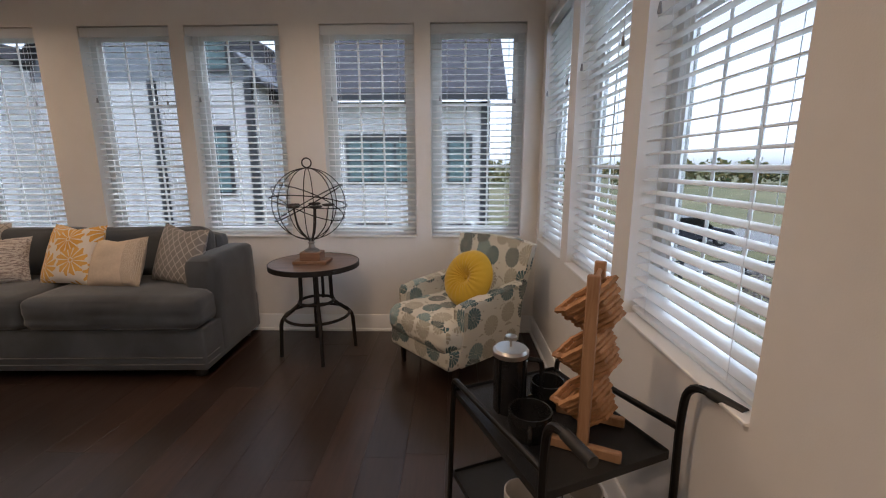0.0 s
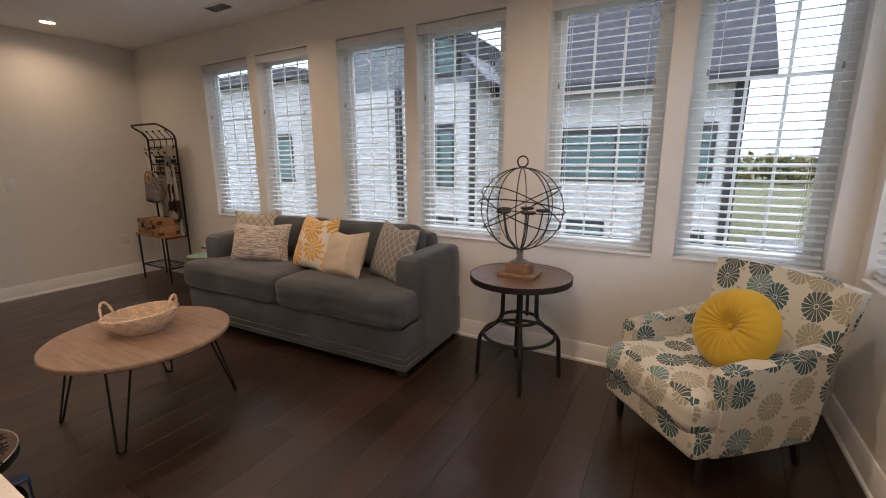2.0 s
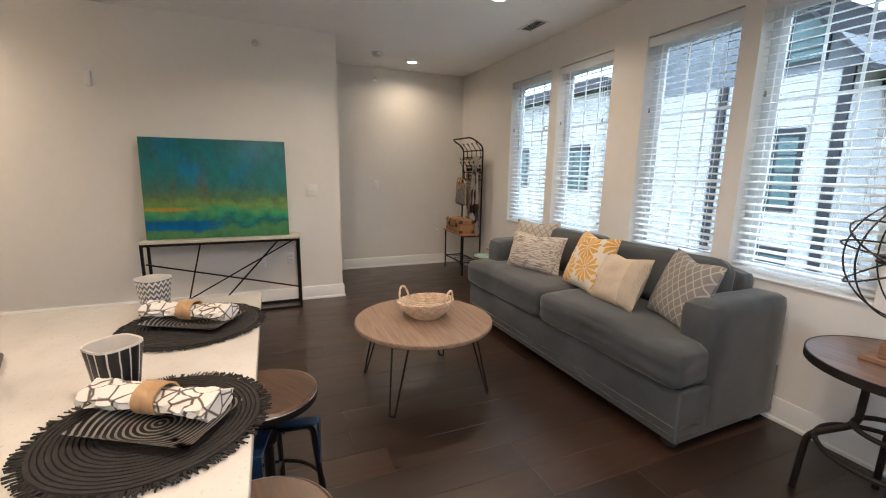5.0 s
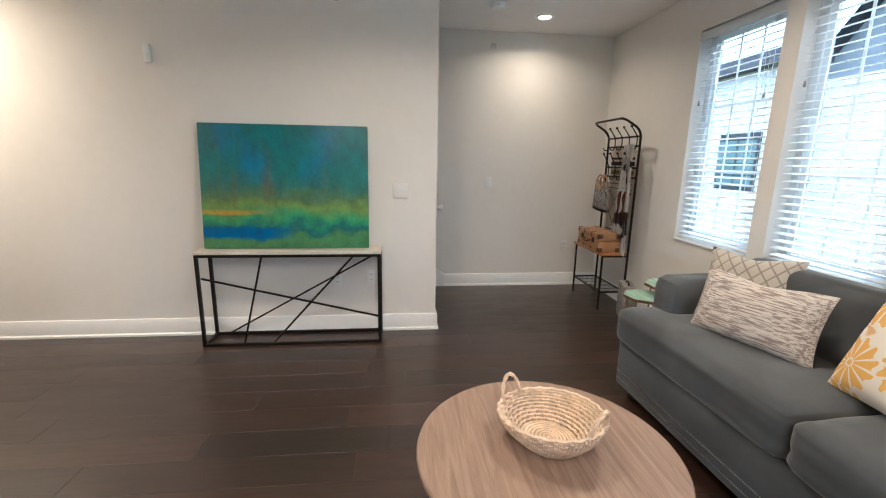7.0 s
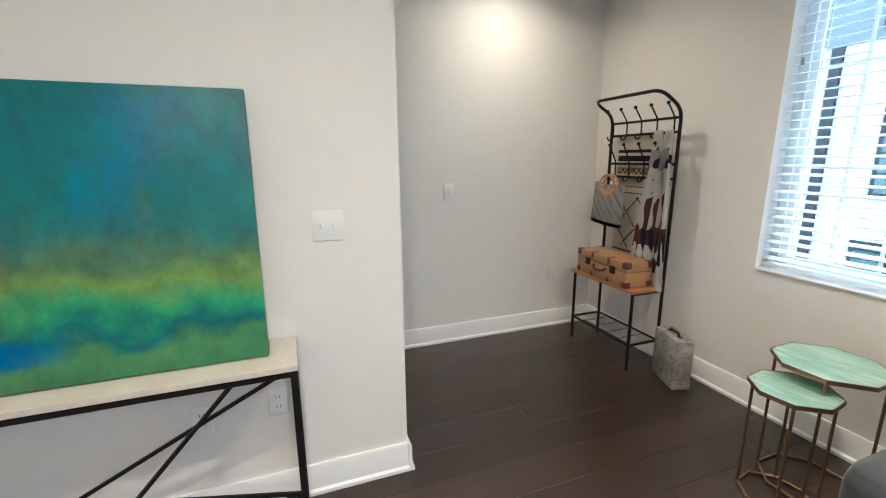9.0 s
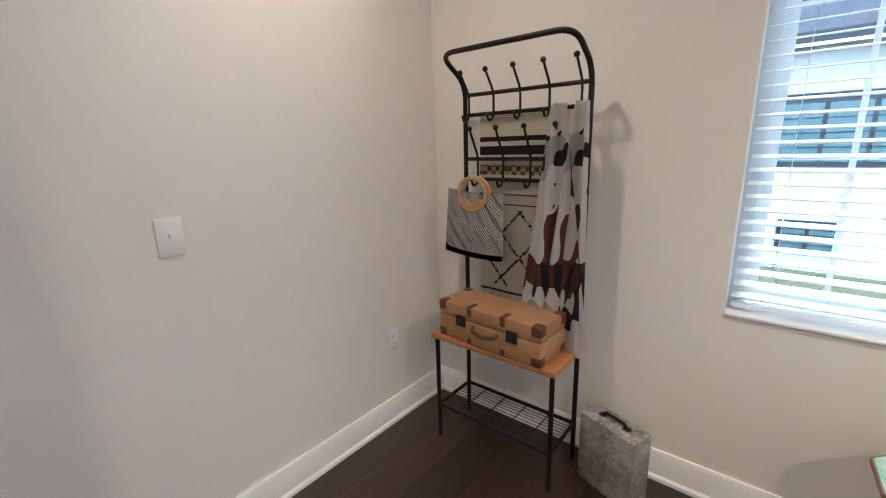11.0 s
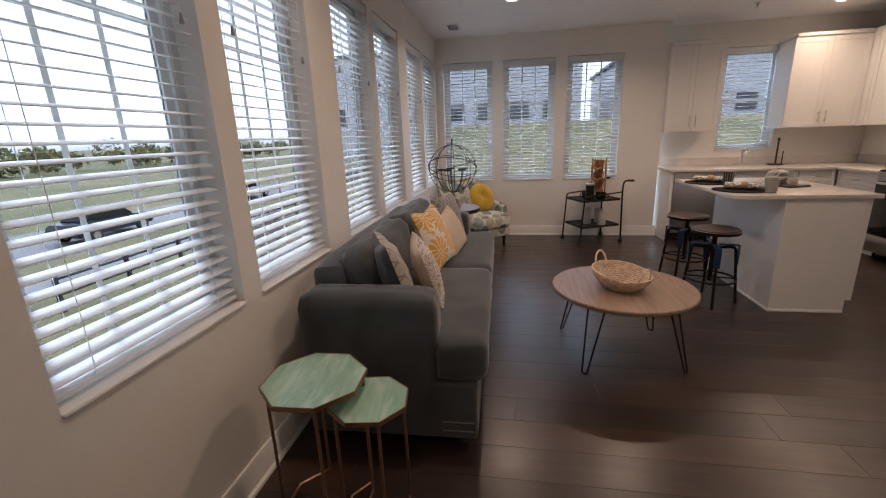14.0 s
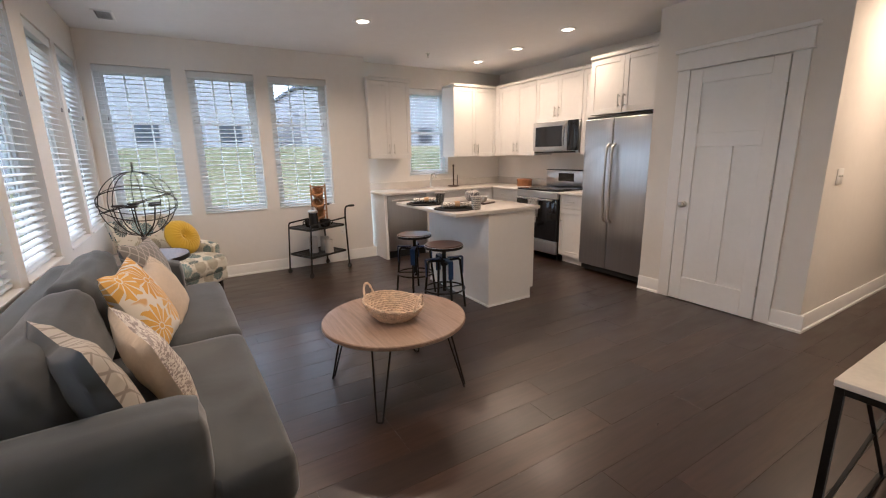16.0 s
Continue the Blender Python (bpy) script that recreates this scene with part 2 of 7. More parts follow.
def wall(us, zs, holes, place, thick):
    """A wall with openings: place(u, d, z) gives the point at u along, d into the wall."""
    us = sorted({*us, *(h[0] for h in holes), *(h[1] for h in holes)})
    zs = sorted({*zs, *(h[2] for h in holes), *(h[3] for h in holes)})
    bm, seen = bmesh.new(), {}

    def v(i, d, j):
        if (i, d, j) not in seen:
            seen[i, d, j] = bm.verts.new(place(us[i], d * thick, zs[j]))
        return seen[i, d, j]

    def solid(i, j):
        if not (0 <= i < len(us) - 1 and 0 <= j < len(zs) - 1):
            return False
        u, z = (us[i] + us[i + 1]) / 2, (zs[j] + zs[j + 1]) / 2
        return not any(a < u < b and c < z < d for a, b, c, d in holes)

    for i in range(len(us) - 1):
        for j in range(len(zs) - 1):
            if not solid(i, j):
                continue
            for d in (0, 1):
                bm.faces.new((v(i, d, j), v(i + 1, d, j), v(i + 1, d, j + 1), v(i, d, j + 1)))
            if not solid(i - 1, j):
                bm.faces.new((v(i, 0, j), v(i, 1, j), v(i, 1, j + 1), v(i, 0, j + 1)))
            if not solid(i + 1, j):
                bm.faces.new((v(i + 1, 0, j), v(i + 1, 1, j), v(i + 1, 1, j + 1), v(i + 1, 0, j + 1)))
            if not solid(i, j - 1):
                bm.faces.new((v(i, 0, j), v(i, 1, j), v(i + 1, 1, j), v(i + 1, 0, j)))
            if not solid(i, j + 1):
                bm.faces.new((v(i, 0, j + 1), v(i, 1, j + 1), v(i + 1, 1, j + 1), v(i + 1, 0, j + 1)))
    return bm


# ---- the plan ----
H, NY, EX, KX, SY = 2.63, 3.64, 0.0, 0.25, -1.70   # ceiling; north wall; east wall; kitchen's east and south walls
WX, AX, WEND = -5.365, -6.56, 1.718                  # wall behind the console; stair wall; its end
PY, PX0, PX1 = -0.99, -4.315, -2.965                  # pantry front and its ends
SILL, HEAD = 0.775, 2.322
NORTH = [(-5.235, -4.522), (-4.402, -3.715), (-3.385, -2.71), (-2.60, -1.905), (-1.612, -0.928), (-0.812, -0.122)]
EAST = [(1.243, 1.93), (2.075, 2.745), (2.88, 3.54)]
KWIN = (-0.683, -0.008, 1.084, 2.338)
T = 0.16

setting("wall_north", wall([AX - T, EX + T], [-0.3, H], [(a, b, SILL, HEAD) for a, b in NORTH], lambda u, d, z: (u, NY + d, z), T), WALL,
        "warm grey painted wall with six tall windows", "wall")
setting("wall_east", wall([0.735, NY], [-0.3, H], [(a, b, SILL, HEAD) for a, b in EAST], lambda u, d, z: (EX + d, u, z), T), WALL,
        "warm grey painted wall with three tall windows", "wall")
setting("wall_kitchen_east", wall([SY - T, 0.735], [-0.3, H], [KWIN], lambda u, d, z: (KX + d, u, z), T), WALL,
        "warm grey painted kitchen wall with one window", "wall")
setting("wall_kitchen_south", boxed(PX1 - 0.06, KX, SY - T, SY, -0.3, H), WALL, "warm grey painted wall behind the range", "wall")
setting("wall_pantry_front", wall([PX0, PX1], [-0.02, H], [(-4.02, -3.29, -0.02, 2.05)], lambda u, d, z: (u, PY - d, z), 0.12), WALL,
        "warm grey painted wall around the pantry door", "wall")
setting("wall_pantry_side", boxed(PX1 - 0.11, PX1, SY, PY - 0.12, -0.02, H), WALL, "warm grey painted wall end beside the fridge", "wall")
setting("wall_hall", boxed(PX0, PX0 + 0.12, -5.0, PY - 0.12, -0.02, H), WALL, "warm grey painted hall wall with baseboard", "wall")
setting("wall_hall_end", boxed(WX, PX0 + 0.12, -5.0 - T, -5.0, -0.3, H), WALL, "plain wall closing the hall", "wall")
setting("wall_console", boxed(WX - 0.14, WX, -5.0 - T, WEND, -3.0, H), WALL, "pale painted wall behind the console table", "wall")
setting("wall_stair", boxed(AX - T, AX, -5.0 - T, NY, -3.0, H), WALL, "pale painted wall beside the stair opening", "wall")
setting("wall_stair_end", boxed(AX, WX - 0.14, -5.0 - T, -5.0, -3.0, H), WALL, "plain wall closing the stairwell", "wall")
setting("ceiling", boxed(AX - T, KX + T, -5.0 - T, NY + T, H, H + 0.2), CEIL, "flat white painted ceiling with recessed lights", "ceiling")

# pantry interior, closed behind the door
setting("wall_pantry_back", boxed(PX0 + 0.12, PX1 - 0.11, SY - T, SY, -0.02, H), WALL, "plain wall at the back of the pantry", "wall")

# ---- baseboards ----
BB = 0.135


def baseboard(name, x0, y0, x1, y1, nx, ny):
    """A baseboard with a stepped shoe along a wall whose room side is (nx, ny)."""
    L = math.hypot(x1 - x0, y1 - y0)
    bm = bmesh.new()
    prof = [(0, 0), (0.026, 0), (0.026, 0.016), (0.015, 0.024), (0.015, BB - 0.012), (0.009, BB), (0, BB)]
    ends = []
    for x, y in ((x0, y0), (x1, y1)):
        ends.append([bm.verts.new((x + nx * d, y + ny * d, z)) for d, z in prof])
    k = len(prof)
    for j in range(k):
        bm.faces.new((ends[0][j], ends[0][(j + 1) % k], ends[1][(j + 1) % k], ends[1][j]))
    bm.faces.new(ends[0][::-1]), bm.faces.new(ends[1])
    setting(name, bm, TRIM, "white painted wooden baseboard", "baseboard")


baseboard("baseboard_north", AX + 0.026, NY, EX, NY, 0, -1)
baseboard("baseboard_east", EX, 0.70, EX, NY - 0.026, -1, 0)
baseboard("baseboard_stair_wall", AX, 1.915, AX, NY, 1, 0)
bm = bmesh.new()
skirt = [[bm.verts.new((AX + d, y, z)) for y, z in ((1.72, 0.0), (1.914, 0.0), (1.914, BB), (1.72, 0.285))] for d in (0.0, 0.017)]
bm.faces.new(skirt[0]), bm.faces.new(skirt[1])
for k in range(4):
    bm.faces.new((skirt[0][k], skirt[0][(k + 1) % 4], skirt[1][(k + 1) % 4], skirt[1][k]))
setting("trim_stair_skirt", bm, TRIM, "white sloping skirt board at the top of the stair", "trim")
baseboard("baseboard_console_wall", WX, -4.95, WX, WEND, 1, 0)
baseboard("baseboard_wall_end", WX - 0.14, WEND, WX + 0.026, WEND, 0, 1)
baseboard("baseboard_pantry_a", PX0 - 0.026, PY, -4.125, PY, 0, 1)
baseboard("baseboard_pantry_b", -3.185, PY, PX1 + 0.0, PY, 0, 1)
baseboard("baseboard_hall", PX0, -4.95, PX0, PY, -1, 0)

# ---- floor: dark boards laid north to south ----
fb = bmesh.new()
box(fb, WX - 0.14, KX + T, -5.0 - T, WEND, -0.3, -0.016)
box(fb, AX, KX + T, WEND, NY + 0.02, -0.3, -0.016)
floor = setting("floor", fb, DARK, "dark brown stained wood plank floor, slightly glossy", "floor")
random.seed(4)
PW = 0.19
shared = {}


def board(x0, x1, y0, y1):
    key = (round(x1 - x0, 3), round(y1 - y0, 3))
    m = Matrix.Translation((x0, y0, -0.016))
    if key in shared:
        again("plank", shared[key], m, floor)
    else:
        shared[key] = part("plank", boxed(0.0003, key[0] - 0.0003, 0.0003, key[1] - 0.0003, 0, 0.016, 0.001), PLANK, floor)
        shared[key].matrix_basis = m


def lay_floor():
    x = AX
    while x < KX - 0.01:
        x1 = min(x + PW, KX)
        low = WEND if x < WX - 0.14 else (-5.0 if x < PX0 + 0.1 else SY)
        y = NY - 0.02
        first = True
        while y > low + 0.01:
            L = random.choice((1.2, 1.5, 1.8, 0.9, 2.1)) * (random.choice((0.3, 0.5, 0.75, 1.0)) if first else 1)
            first = False
            y0 = max(low, y - L)
            if y0 - low < 0.25:
                y0 = low
            board(x, x1, y0, y)
            y = y0
        x = x1


# ---- windows and blinds ----
GLASS = Mat("window_glass", (0.325, 0.32, 0.312), 0.0)
GLASS.set("Transmission Weight", 1.0), GLASS.set("IOR", 1.02), GLASS.set("Specular IOR Level", 0.3)
GLASS = GLASS.m
blind_bits = {}


def window(name, m, w, h, grid=True):
    """A vinyl window, with a grid or double-hung; x along the wall, y outwards, origin at the opening's lower left corner at the wall's face."""
    ob = tagged(new(name), "tall white vinyl window with a slender grid of bars" if grid else "small white vinyl double-hung window over the sink", "window", "tall windows" if grid else "", "structure")
    ob.matrix_basis = m
    f = 0.045
    bm = bmesh.new()
    box(bm, 0, f, 0.095, 0.15, 0, h), box(bm, w - f, w, 0.095, 0.15, 0, h)
    box(bm, f, w - f, 0.095, 0.15, 0, f), box(bm, f, w - f, 0.095, 0.15, h - f, h)
    part("window_frame", bm, VINYL, ob)
    sashes = (("sash", f, h - f, 0.11),) if grid else (("lower_sash", f, h / 2 + 0.015, 0.104), ("upper_sash", h / 2 - 0.015, h - f, 0.122))
    for nm, z0, z1, y in sashes:
        bm, s = bmesh.new(), 0.034
        box(bm, f, f + s, y, y + 0.018, z0, z1), box(bm, w - f - s, w - f, y, y + 0.018, z0, z1)
        box(bm, f + s, w - f - s, y, y + 0.018, z0, z0 + s), box(bm, f + s, w - f - s, y, y + 0.018, z1 - s, z1)
        sash = part(nm, bm, VINYL, ob)
        a, b = f + s, w - f - s
        if grid:
            bm, rows = bmesh.new(), 3
            for i in (1, 2):
                x = a + (b - a) * i / 3
                box(bm, x - 0.008, x + 0.008, y + 0.0045, y + 0.0075, z0 + s, z1 - s)
            for r in range(1, rows):
                z = z0 + s + (z1 - z0 - 2 * s) * r / rows
                for j in range(3):
                    box(bm, a + (b - a) * j / 3 + (0.008 if j else 0), a + (b - a) * (j + 1) / 3 - (0.008 if j < 2 else 0), y + 0.0045, y + 0.0075, z - 0.008, z + 0.008)
            part("muntin_grid", bm, VINYL, sash)
        p = part("pane", boxed(a, b, y + 0.009, y + 0.012, z0 + s, z1 - s), GLASS, sash)
        p.visible_shadow = False
    bm = boxed(0.0, w, -0.012, 0.095, 0.0, 0.012, 0.003)
    part("window_sill", bm, TRIM, ob)
    return ob


def blind(m, w, h, pitch=0.0437, tilt=5.0):
    """A raised-slat blind that hangs inside the opening."""
    ob = thing("window_blind", m, "white slatted horizontal blind, lowered with its slats open", "blind", "blinds in the tall windows")
    key = round(w, 3)
    g = 0.008
    if key not in blind_bits:
        bm = boxed(g, w - g, 0.022, 0.075, 0, 0.045, 0.003)
        head = part("headrail", bm, SLAT, ob)
        val = part("valance", boxed(0.003, w - 0.003, 0.008, 0.018, 0, 0.066, 0.003), SLAT, ob)
        bm = bmesh.new()
        prof = [(-0.025, -0.0012), (-0.012, 0.0013), (0.0, 0.002), (0.012, 0.0013), (0.025, -0.0012), (0.0245, -0.0036), (0.0, -0.0014), (-0.0245, -0.0036)]
        es = [[bm.verts.new((x, y, z)) for y, z in prof] for x in (g + 0.004, w - g - 0.004)]
        for j in range(8):
            bm.faces.new((es[0][j], es[0][(j + 1) % 8], es[1][(j + 1) % 8], es[1][j]))
        bm.faces.new(es[0][::-1]), bm.faces.new(es[1])
        slat = part("slat", bm, SLAT, ob)
        rail = part("bottom_rail", boxed(g + 0.004, w - g - 0.004, 0.024, 0.074, 0, 0.018, 0.004), SLAT, ob)
        blind_bits[key] = (head, val, slat, rail)
    else:
        head, val, slat, rail = [again(n, b, Matrix(), ob) for n, b in zip(("headrail", "valance", "slat", "bottom_rail"), blind_bits[key])]
    head.matrix_basis = Matrix.Translation((0, 0, h - 0.047))
    val.matrix_basis = Matrix.Translation((0, 0, h - 0.074))
    rail.matrix_basis = Matrix.Translation((0, 0, 0.014))
    n = int((h - 0.12) / pitch)
    for i in range(n):
        z = 0.058 + i * pitch
        o = slat if i == 0 else again("slat", slat, Matrix(), ob)
        o.matrix_basis = pose(0, 0.049, z, tilt + random.uniform(-1.2, 1.2), 0, 0) @ pose(0, 0, 0, 0, random.uniform(-0.06, 0.06), 0)
    bm = bmesh.new()
    for x in (0.12, w - 0.12) if w > 0.5 else (0.1, w - 0.1):
        for y in (0.0225, 0.0755):
            tube(bm, [(x, y, 0.03), (x, y, h - 0.04)], 0.0011, 4)
    part("ladder_cord", bm, SLAT, ob)
    for x, z in ((w - 0.072, h - 0.55), (0.069, h - 0.53)):
        cord = part("pull_cord", tubed([(x, 0.004, h - 0.06), (x, 0.003, z + 0.03)], 0.0012, 5), SLAT, ob)
        part("cord_tassel", lathe([(0, 0.035), (0.004, 0.033), (0.008, 0.004), (0.006, 0), (0, 0)], 8, None, (x, 0.003, z)), plain("grey_tassel", (0.3, 0.3, 0.3), 0.5), cord)
    return ob


random.seed(7)
k = 0
for a, b in NORTH:
    k += 1
    window("window_%d" % k, pose(a, NY, SILL), b - a, HEAD - SILL)
    blind(pose(a, NY, SILL + 0.012), b - a, HEAD - SILL - 0.012, tilt=11.0)
for a, b in EAST:
    k += 1
    window("window_%d" % k, pose(EX, b, SILL, 0, 0, -90), b - a, HEAD - SILL)
    blind(pose(EX, b, SILL + 0.012, 0, 0, -90), b - a, HEAD - SILL - 0.012, tilt=11.0)
k += 1
window("window_%d" % k, pose(KX, KWIN[1], KWIN[2], 0, 0, -90), KWIN[1] - KWIN[0], KWIN[3] - KWIN[2], False)
blind(pose(KX, KWIN[1], KWIN[2] + 0.012, 0, 0, -90), KWIN[1] - KWIN[0], KWIN[3] - KWIN[2] - 0.012)
lay_floor()

# ---- ceiling fittings ----
BULB = Mat("lamp_lens", (1, 0.9, 0.75), 0.4)
BULB.set("Emission Color", (1, 0.72, 0.45, 1)), BULB.set("Emission Strength", 2.0)
BULB = BULB.m


def downlight(x, y, watts):
    ob = thing("recessed_downlight", pose(x, y, H), "round white recessed ceiling light, switched on, warm", "ceiling light", "downlights in the ceiling")
    part("trim_ring", lathe([(0.055, -0.004), (0.06, -0.008), (0.085, -0.006), (0.088, -0.001), (0.088, 0.0)], 28), TRIM, ob)
    part("lens", lathe([(0, -0.0035), (0.05, -0.0035), (0.055, -0.001)], 24), BULB, ob)
    la = new("downlight_lamp", bpy.data.lights.new("downlight_lamp", "AREA"))
    la.data.shape, la.data.size, la.data.energy, la.data.color, la.data.spread = "DISK", 0.1, watts, (1, 0.63, 0.35), radians(150)
    la.matrix_basis = pose(x, y, H - 0.012)


for x, y, watts in ((-1.4, 1.26, 1.9), (-1.43, 2.62, 1.6), (-3.95, 2.72, 1.6), (-3.95, 1.26, 1.75), (-6.08, 2.73, 0.68), (-0.42, -0.78, 1.15), (-1.24, -0.78, 1.15), (-2.11, -0.72, 1.15), (-4.85, -1.7, 2.5)):
    downlight(x, y, watts)

# ---- kitchen ----
def panel_door(name, parent, m, w, h, material=CABINET, rail=0.055, thick=0.02, label=""):
    """A framed panel door; x across, z up, its face towards -y."""
    bm = bmesh.new()
    box(bm, 0, rail, -thick, 0, 0, h, 0.0015), box(bm, w - rail, w, -thick, 0, 0, h, 0.0015)
    box(bm, rail, w - rail, -thick, 0, 0, rail, 0.0015), box(bm, rail, w - rail, -thick, 0, h - rail, h, 0.0015)
    box(bm, rail, w - rail, -thick + 0.007, 0, rail, h - rail)
    ob = part(name, bm, material, parent, label)
    ob.matrix_basis = m
    return ob


def bar_pull(parent, x, z, L=0.13, upright=True, y=-0.02):
    bm = bmesh.new()
    a, b = ((x, z - L / 2), (x, z + L / 2)) if upright else ((x - L / 2, z), (x + L / 2, z))
    tube(bm, [(a[0], y - 0.03, a[1]), (b[0], y - 0.03, b[1])], 0.0055, 8)
    for t in (0.15, 0.85):
        px, pz = a[0] + (b[0] - a[0]) * t, a[1] + (b[1] - a[1]) * t
        tube(bm, [(px, y + 0.002, pz), (px, y - 0.03, pz)], 0.0045, 6)
    part("handle", bm, CHROME, parent, "brushed nickel bar handle")


def upper_cabinet(m, w, h, d, doors=2, label="white painted wall cabinet with brushed nickel handles", pulls=True, crown=True):
    """x across, its front towards -y, its back at y = 0; origin at the lower left of the back."""
    ob = thing("wall_cabinet", m, label, "cabinet", "wall cabinets")
    part("body", boxed(0.001, w - 0.001, -d + 0.02, 0, 0, h, 0.001), CABINET, ob)
    if crown:
        part("crown_moulding", boxed(-0.002, w + 0.002, -d - 0.02, 0, h, h + 0.045, 0.01), CABINET, ob)
    g = 0.002
    dw = (w - g * (doors + 1)) / doors
    for i in range(doors):
        x0 = g + i * (dw + g)
        dr = panel_door("door", ob, pose(x0, -d + 0.02, 0.002), dw, h - 0.004)
        if pulls:
            bar_pull(dr, dw - 0.035 if (i == 0 and doors > 1) or doors == 1 else 0.035, 0.12)
    return ob


UB, UT = 1.347, 2.345
E_ = lambda y, z: pose(KX, y, z, 0, 0, -90)      # for things on the kitchen's east wall
S_ = lambda x, z: pose(x, SY, z, 0, 0, 180)      # for things on the kitchen's south wall
upper_cabinet(E_(0.733, UB), 0.612, UT - UB, 0.33)
upper_cabinet(E_(-0.59, UB), 0.78, UT - UB, 0.33)
setting("corner_filler", boxed(-0.165, KX, SY, -1.372, UB, UT + 0.045), CABINET, "white painted filler in the cabinet corner", "trim")
upper_cabinet(S_(-0.17, UB), 0.80, UT - UB, 0.33)
upper_cabinet(S_(-0.975, 1.78), 0.80, UT - 1.78, 0.33)
upper_cabinet(S_(-1.778, UB), 0.345, UT - UB, 0.33, 1)
upper_cabinet(S_(-2.125, 1.775), 0.835, UT - 1.775, 0.61)


def base_cabinet(m, w, drawers=1, doors=1, label="white painted base cabinet with brushed nickel handles", h=0.87, d=0.60):
    ob = thing("base_cabinet", m, label, "cabinet", "base cabinets")
    part("body", boxed(0.001, w - 0.001, -d + 0.02, 0, 0.1, h, 0.001), CABINET, ob)
    part("toe_kick", boxed(0.001, w - 0.001, -d + 0.08, 0, 0.0, 0.1), CABINET, ob)
    z = h - 0.004
    hs = [0.16] if drawers == 1 else [0.15, 0.2, 0.2, 0.2]
    for k in range(min(drawers, len(hs))):
        dr = panel_door("drawer", ob, pose(0.003, -d + 0.02, z - hs[k]), w - 0.006, hs[k], rail=0.035)
        bar_pull(dr, (w - 0.006) / 2, hs[k] / 2, 0.11, False)
        z -= hs[k] + 0.004
    if drawers == 1:
        dw = (w - 0.004) / doors
        for i in range(doors):
            dr = panel_door("door", ob, pose(0.003 + i * dw, -d + 0.02, 0.104), dw - 0.003, z - 0.106)
            bar_pull(dr, 0.04 if i or doors == 1 else dw - 0.045, z - 0.106 - 0.11)
    return ob


# east run: end panel, dishwasher, sink base, corner drawers; south run: drawers, range, one cabinet
part_end = thing("end_panel", pose(0, 0, 0), "white painted panel at the end of the counter", "panel")
part("panel", boxed(-0.355, KX, 0.652, 0.690, 0, 0.87, 0.002), CABINET, part_end)
dwm = E_(0.648, 0)
dish = thing("dishwasher", dwm, "stainless steel dishwasher with a bar handle", "dishwasher")
part("body", boxed(0.002, 0.596, -0.57, 0, 0.1, 0.865), DARK, dish)
part("door", boxed(0.004, 0.594, -0.60, -0.571, 0.11, 0.862, 0.006, 2), STEEL, dish)
part("toe_kick", boxed(0.004, 0.594, -0.53, 0, 0, 0.099), DARK, dish)
bm = tubed([(0.05, -0.63, 0.80), (0.545, -0.63, 0.80)], 0.009, 10)
for x in (0.08, 0.515):
    tube(bm, [(x, -0.60, 0.80), (x, -0.63, 0.80)], 0.007, 8)
part("handle", bm, CHROME, dish, "steel bar handle")
base_cabinet(E_(0.046, 0), 0.75, 1, 2, "white painted sink base cabinet")
base_cabinet(E_(-0.706, 0), 0.39, 4)
base_cabinet(S_(-0.36, 0), 0.595, 4, label="white painted base cabinet with four drawers")
base_cabinet(S_(-1.735, 0), 0.385, 1, 1)

ctop = thing("worktop", pose(0, 0, 0), "pale speckled quartz worktop along the kitchen walls", "worktop")
bm = bmesh.new()
box(bm, -0.385, KX, -1.06, 0.705, 0.87, 0.90, 0.003, 2), box(bm, -0.958, KX, SY, -1.0605, 0.87, 0.90, 0.003, 2)
part("slab", bm, QUARTZ, ctop)
part("short_slab", boxed(-2.12, -1.733, SY, -1.065, 0.87, 0.90, 0.003, 2), QUARTZ, ctop)
part("upstand", boxed(KX - 0.02, KX, SY + 0.02, 0.705, 0.90, 1.0, 0.002), QUARTZ, ctop)
part("upstand", boxed(-0.958, KX, SY, SY + 0.02, 0.90, 1.0, 0.002), QUARTZ, ctop)


def faucet():
    ob = thing("kitchen_faucet", pose(0.13, -0.3, 0.90), "chrome pull-out kitchen faucet beside the window", "faucet")
    part("base", lathe([(0, 0), (0.028, 0), (0.028, 0.01), (0.02, 0.016), (0.018, 0.1), (0, 0.1)], 16), CHROME, ob)
    part("spout", tubed(rounded([(0, 0, 0.09), (-0.01, 0, 0.2), (-0.11, 0, 0.215), (-0.17, 0, 0.16)], 0.06, 6), 0.013, 10), CHROME, ob)
    part("lever", tubed([(0.0, 0, 0.1), (0.01, -0.05, 0.16), (0.012, -0.08, 0.175)], 0.007, 8), CHROME, ob)


faucet()


def towel_holder():
    ob = thing("paper_towel_holder", pose(0.06, -0.66, 0.90), "dark wooden paper towel holder, empty, on the worktop", "towel holder")
    w = wood("walnut", (0.03, 0.018, 0.012), (0.09, 0.05, 0.03), 0.5, 2)
    part("base", lathe([(0, 0), (0.085, 0), (0.087, 0.012), (0.08, 0.018), (0, 0.018)], 28), w, ob)
    part("post", lathe([(0.011, 0.016), (0.011, 0.30), (0.016, 0.305), (0.016, 0.33), (0, 0.335)], 14), w, ob)
    part("arm", tubed([(0.0, -0.07, 0.016), (0.0, -0.07, 0.17)], 0.006, 8), BLACK, ob)


towel_holder()


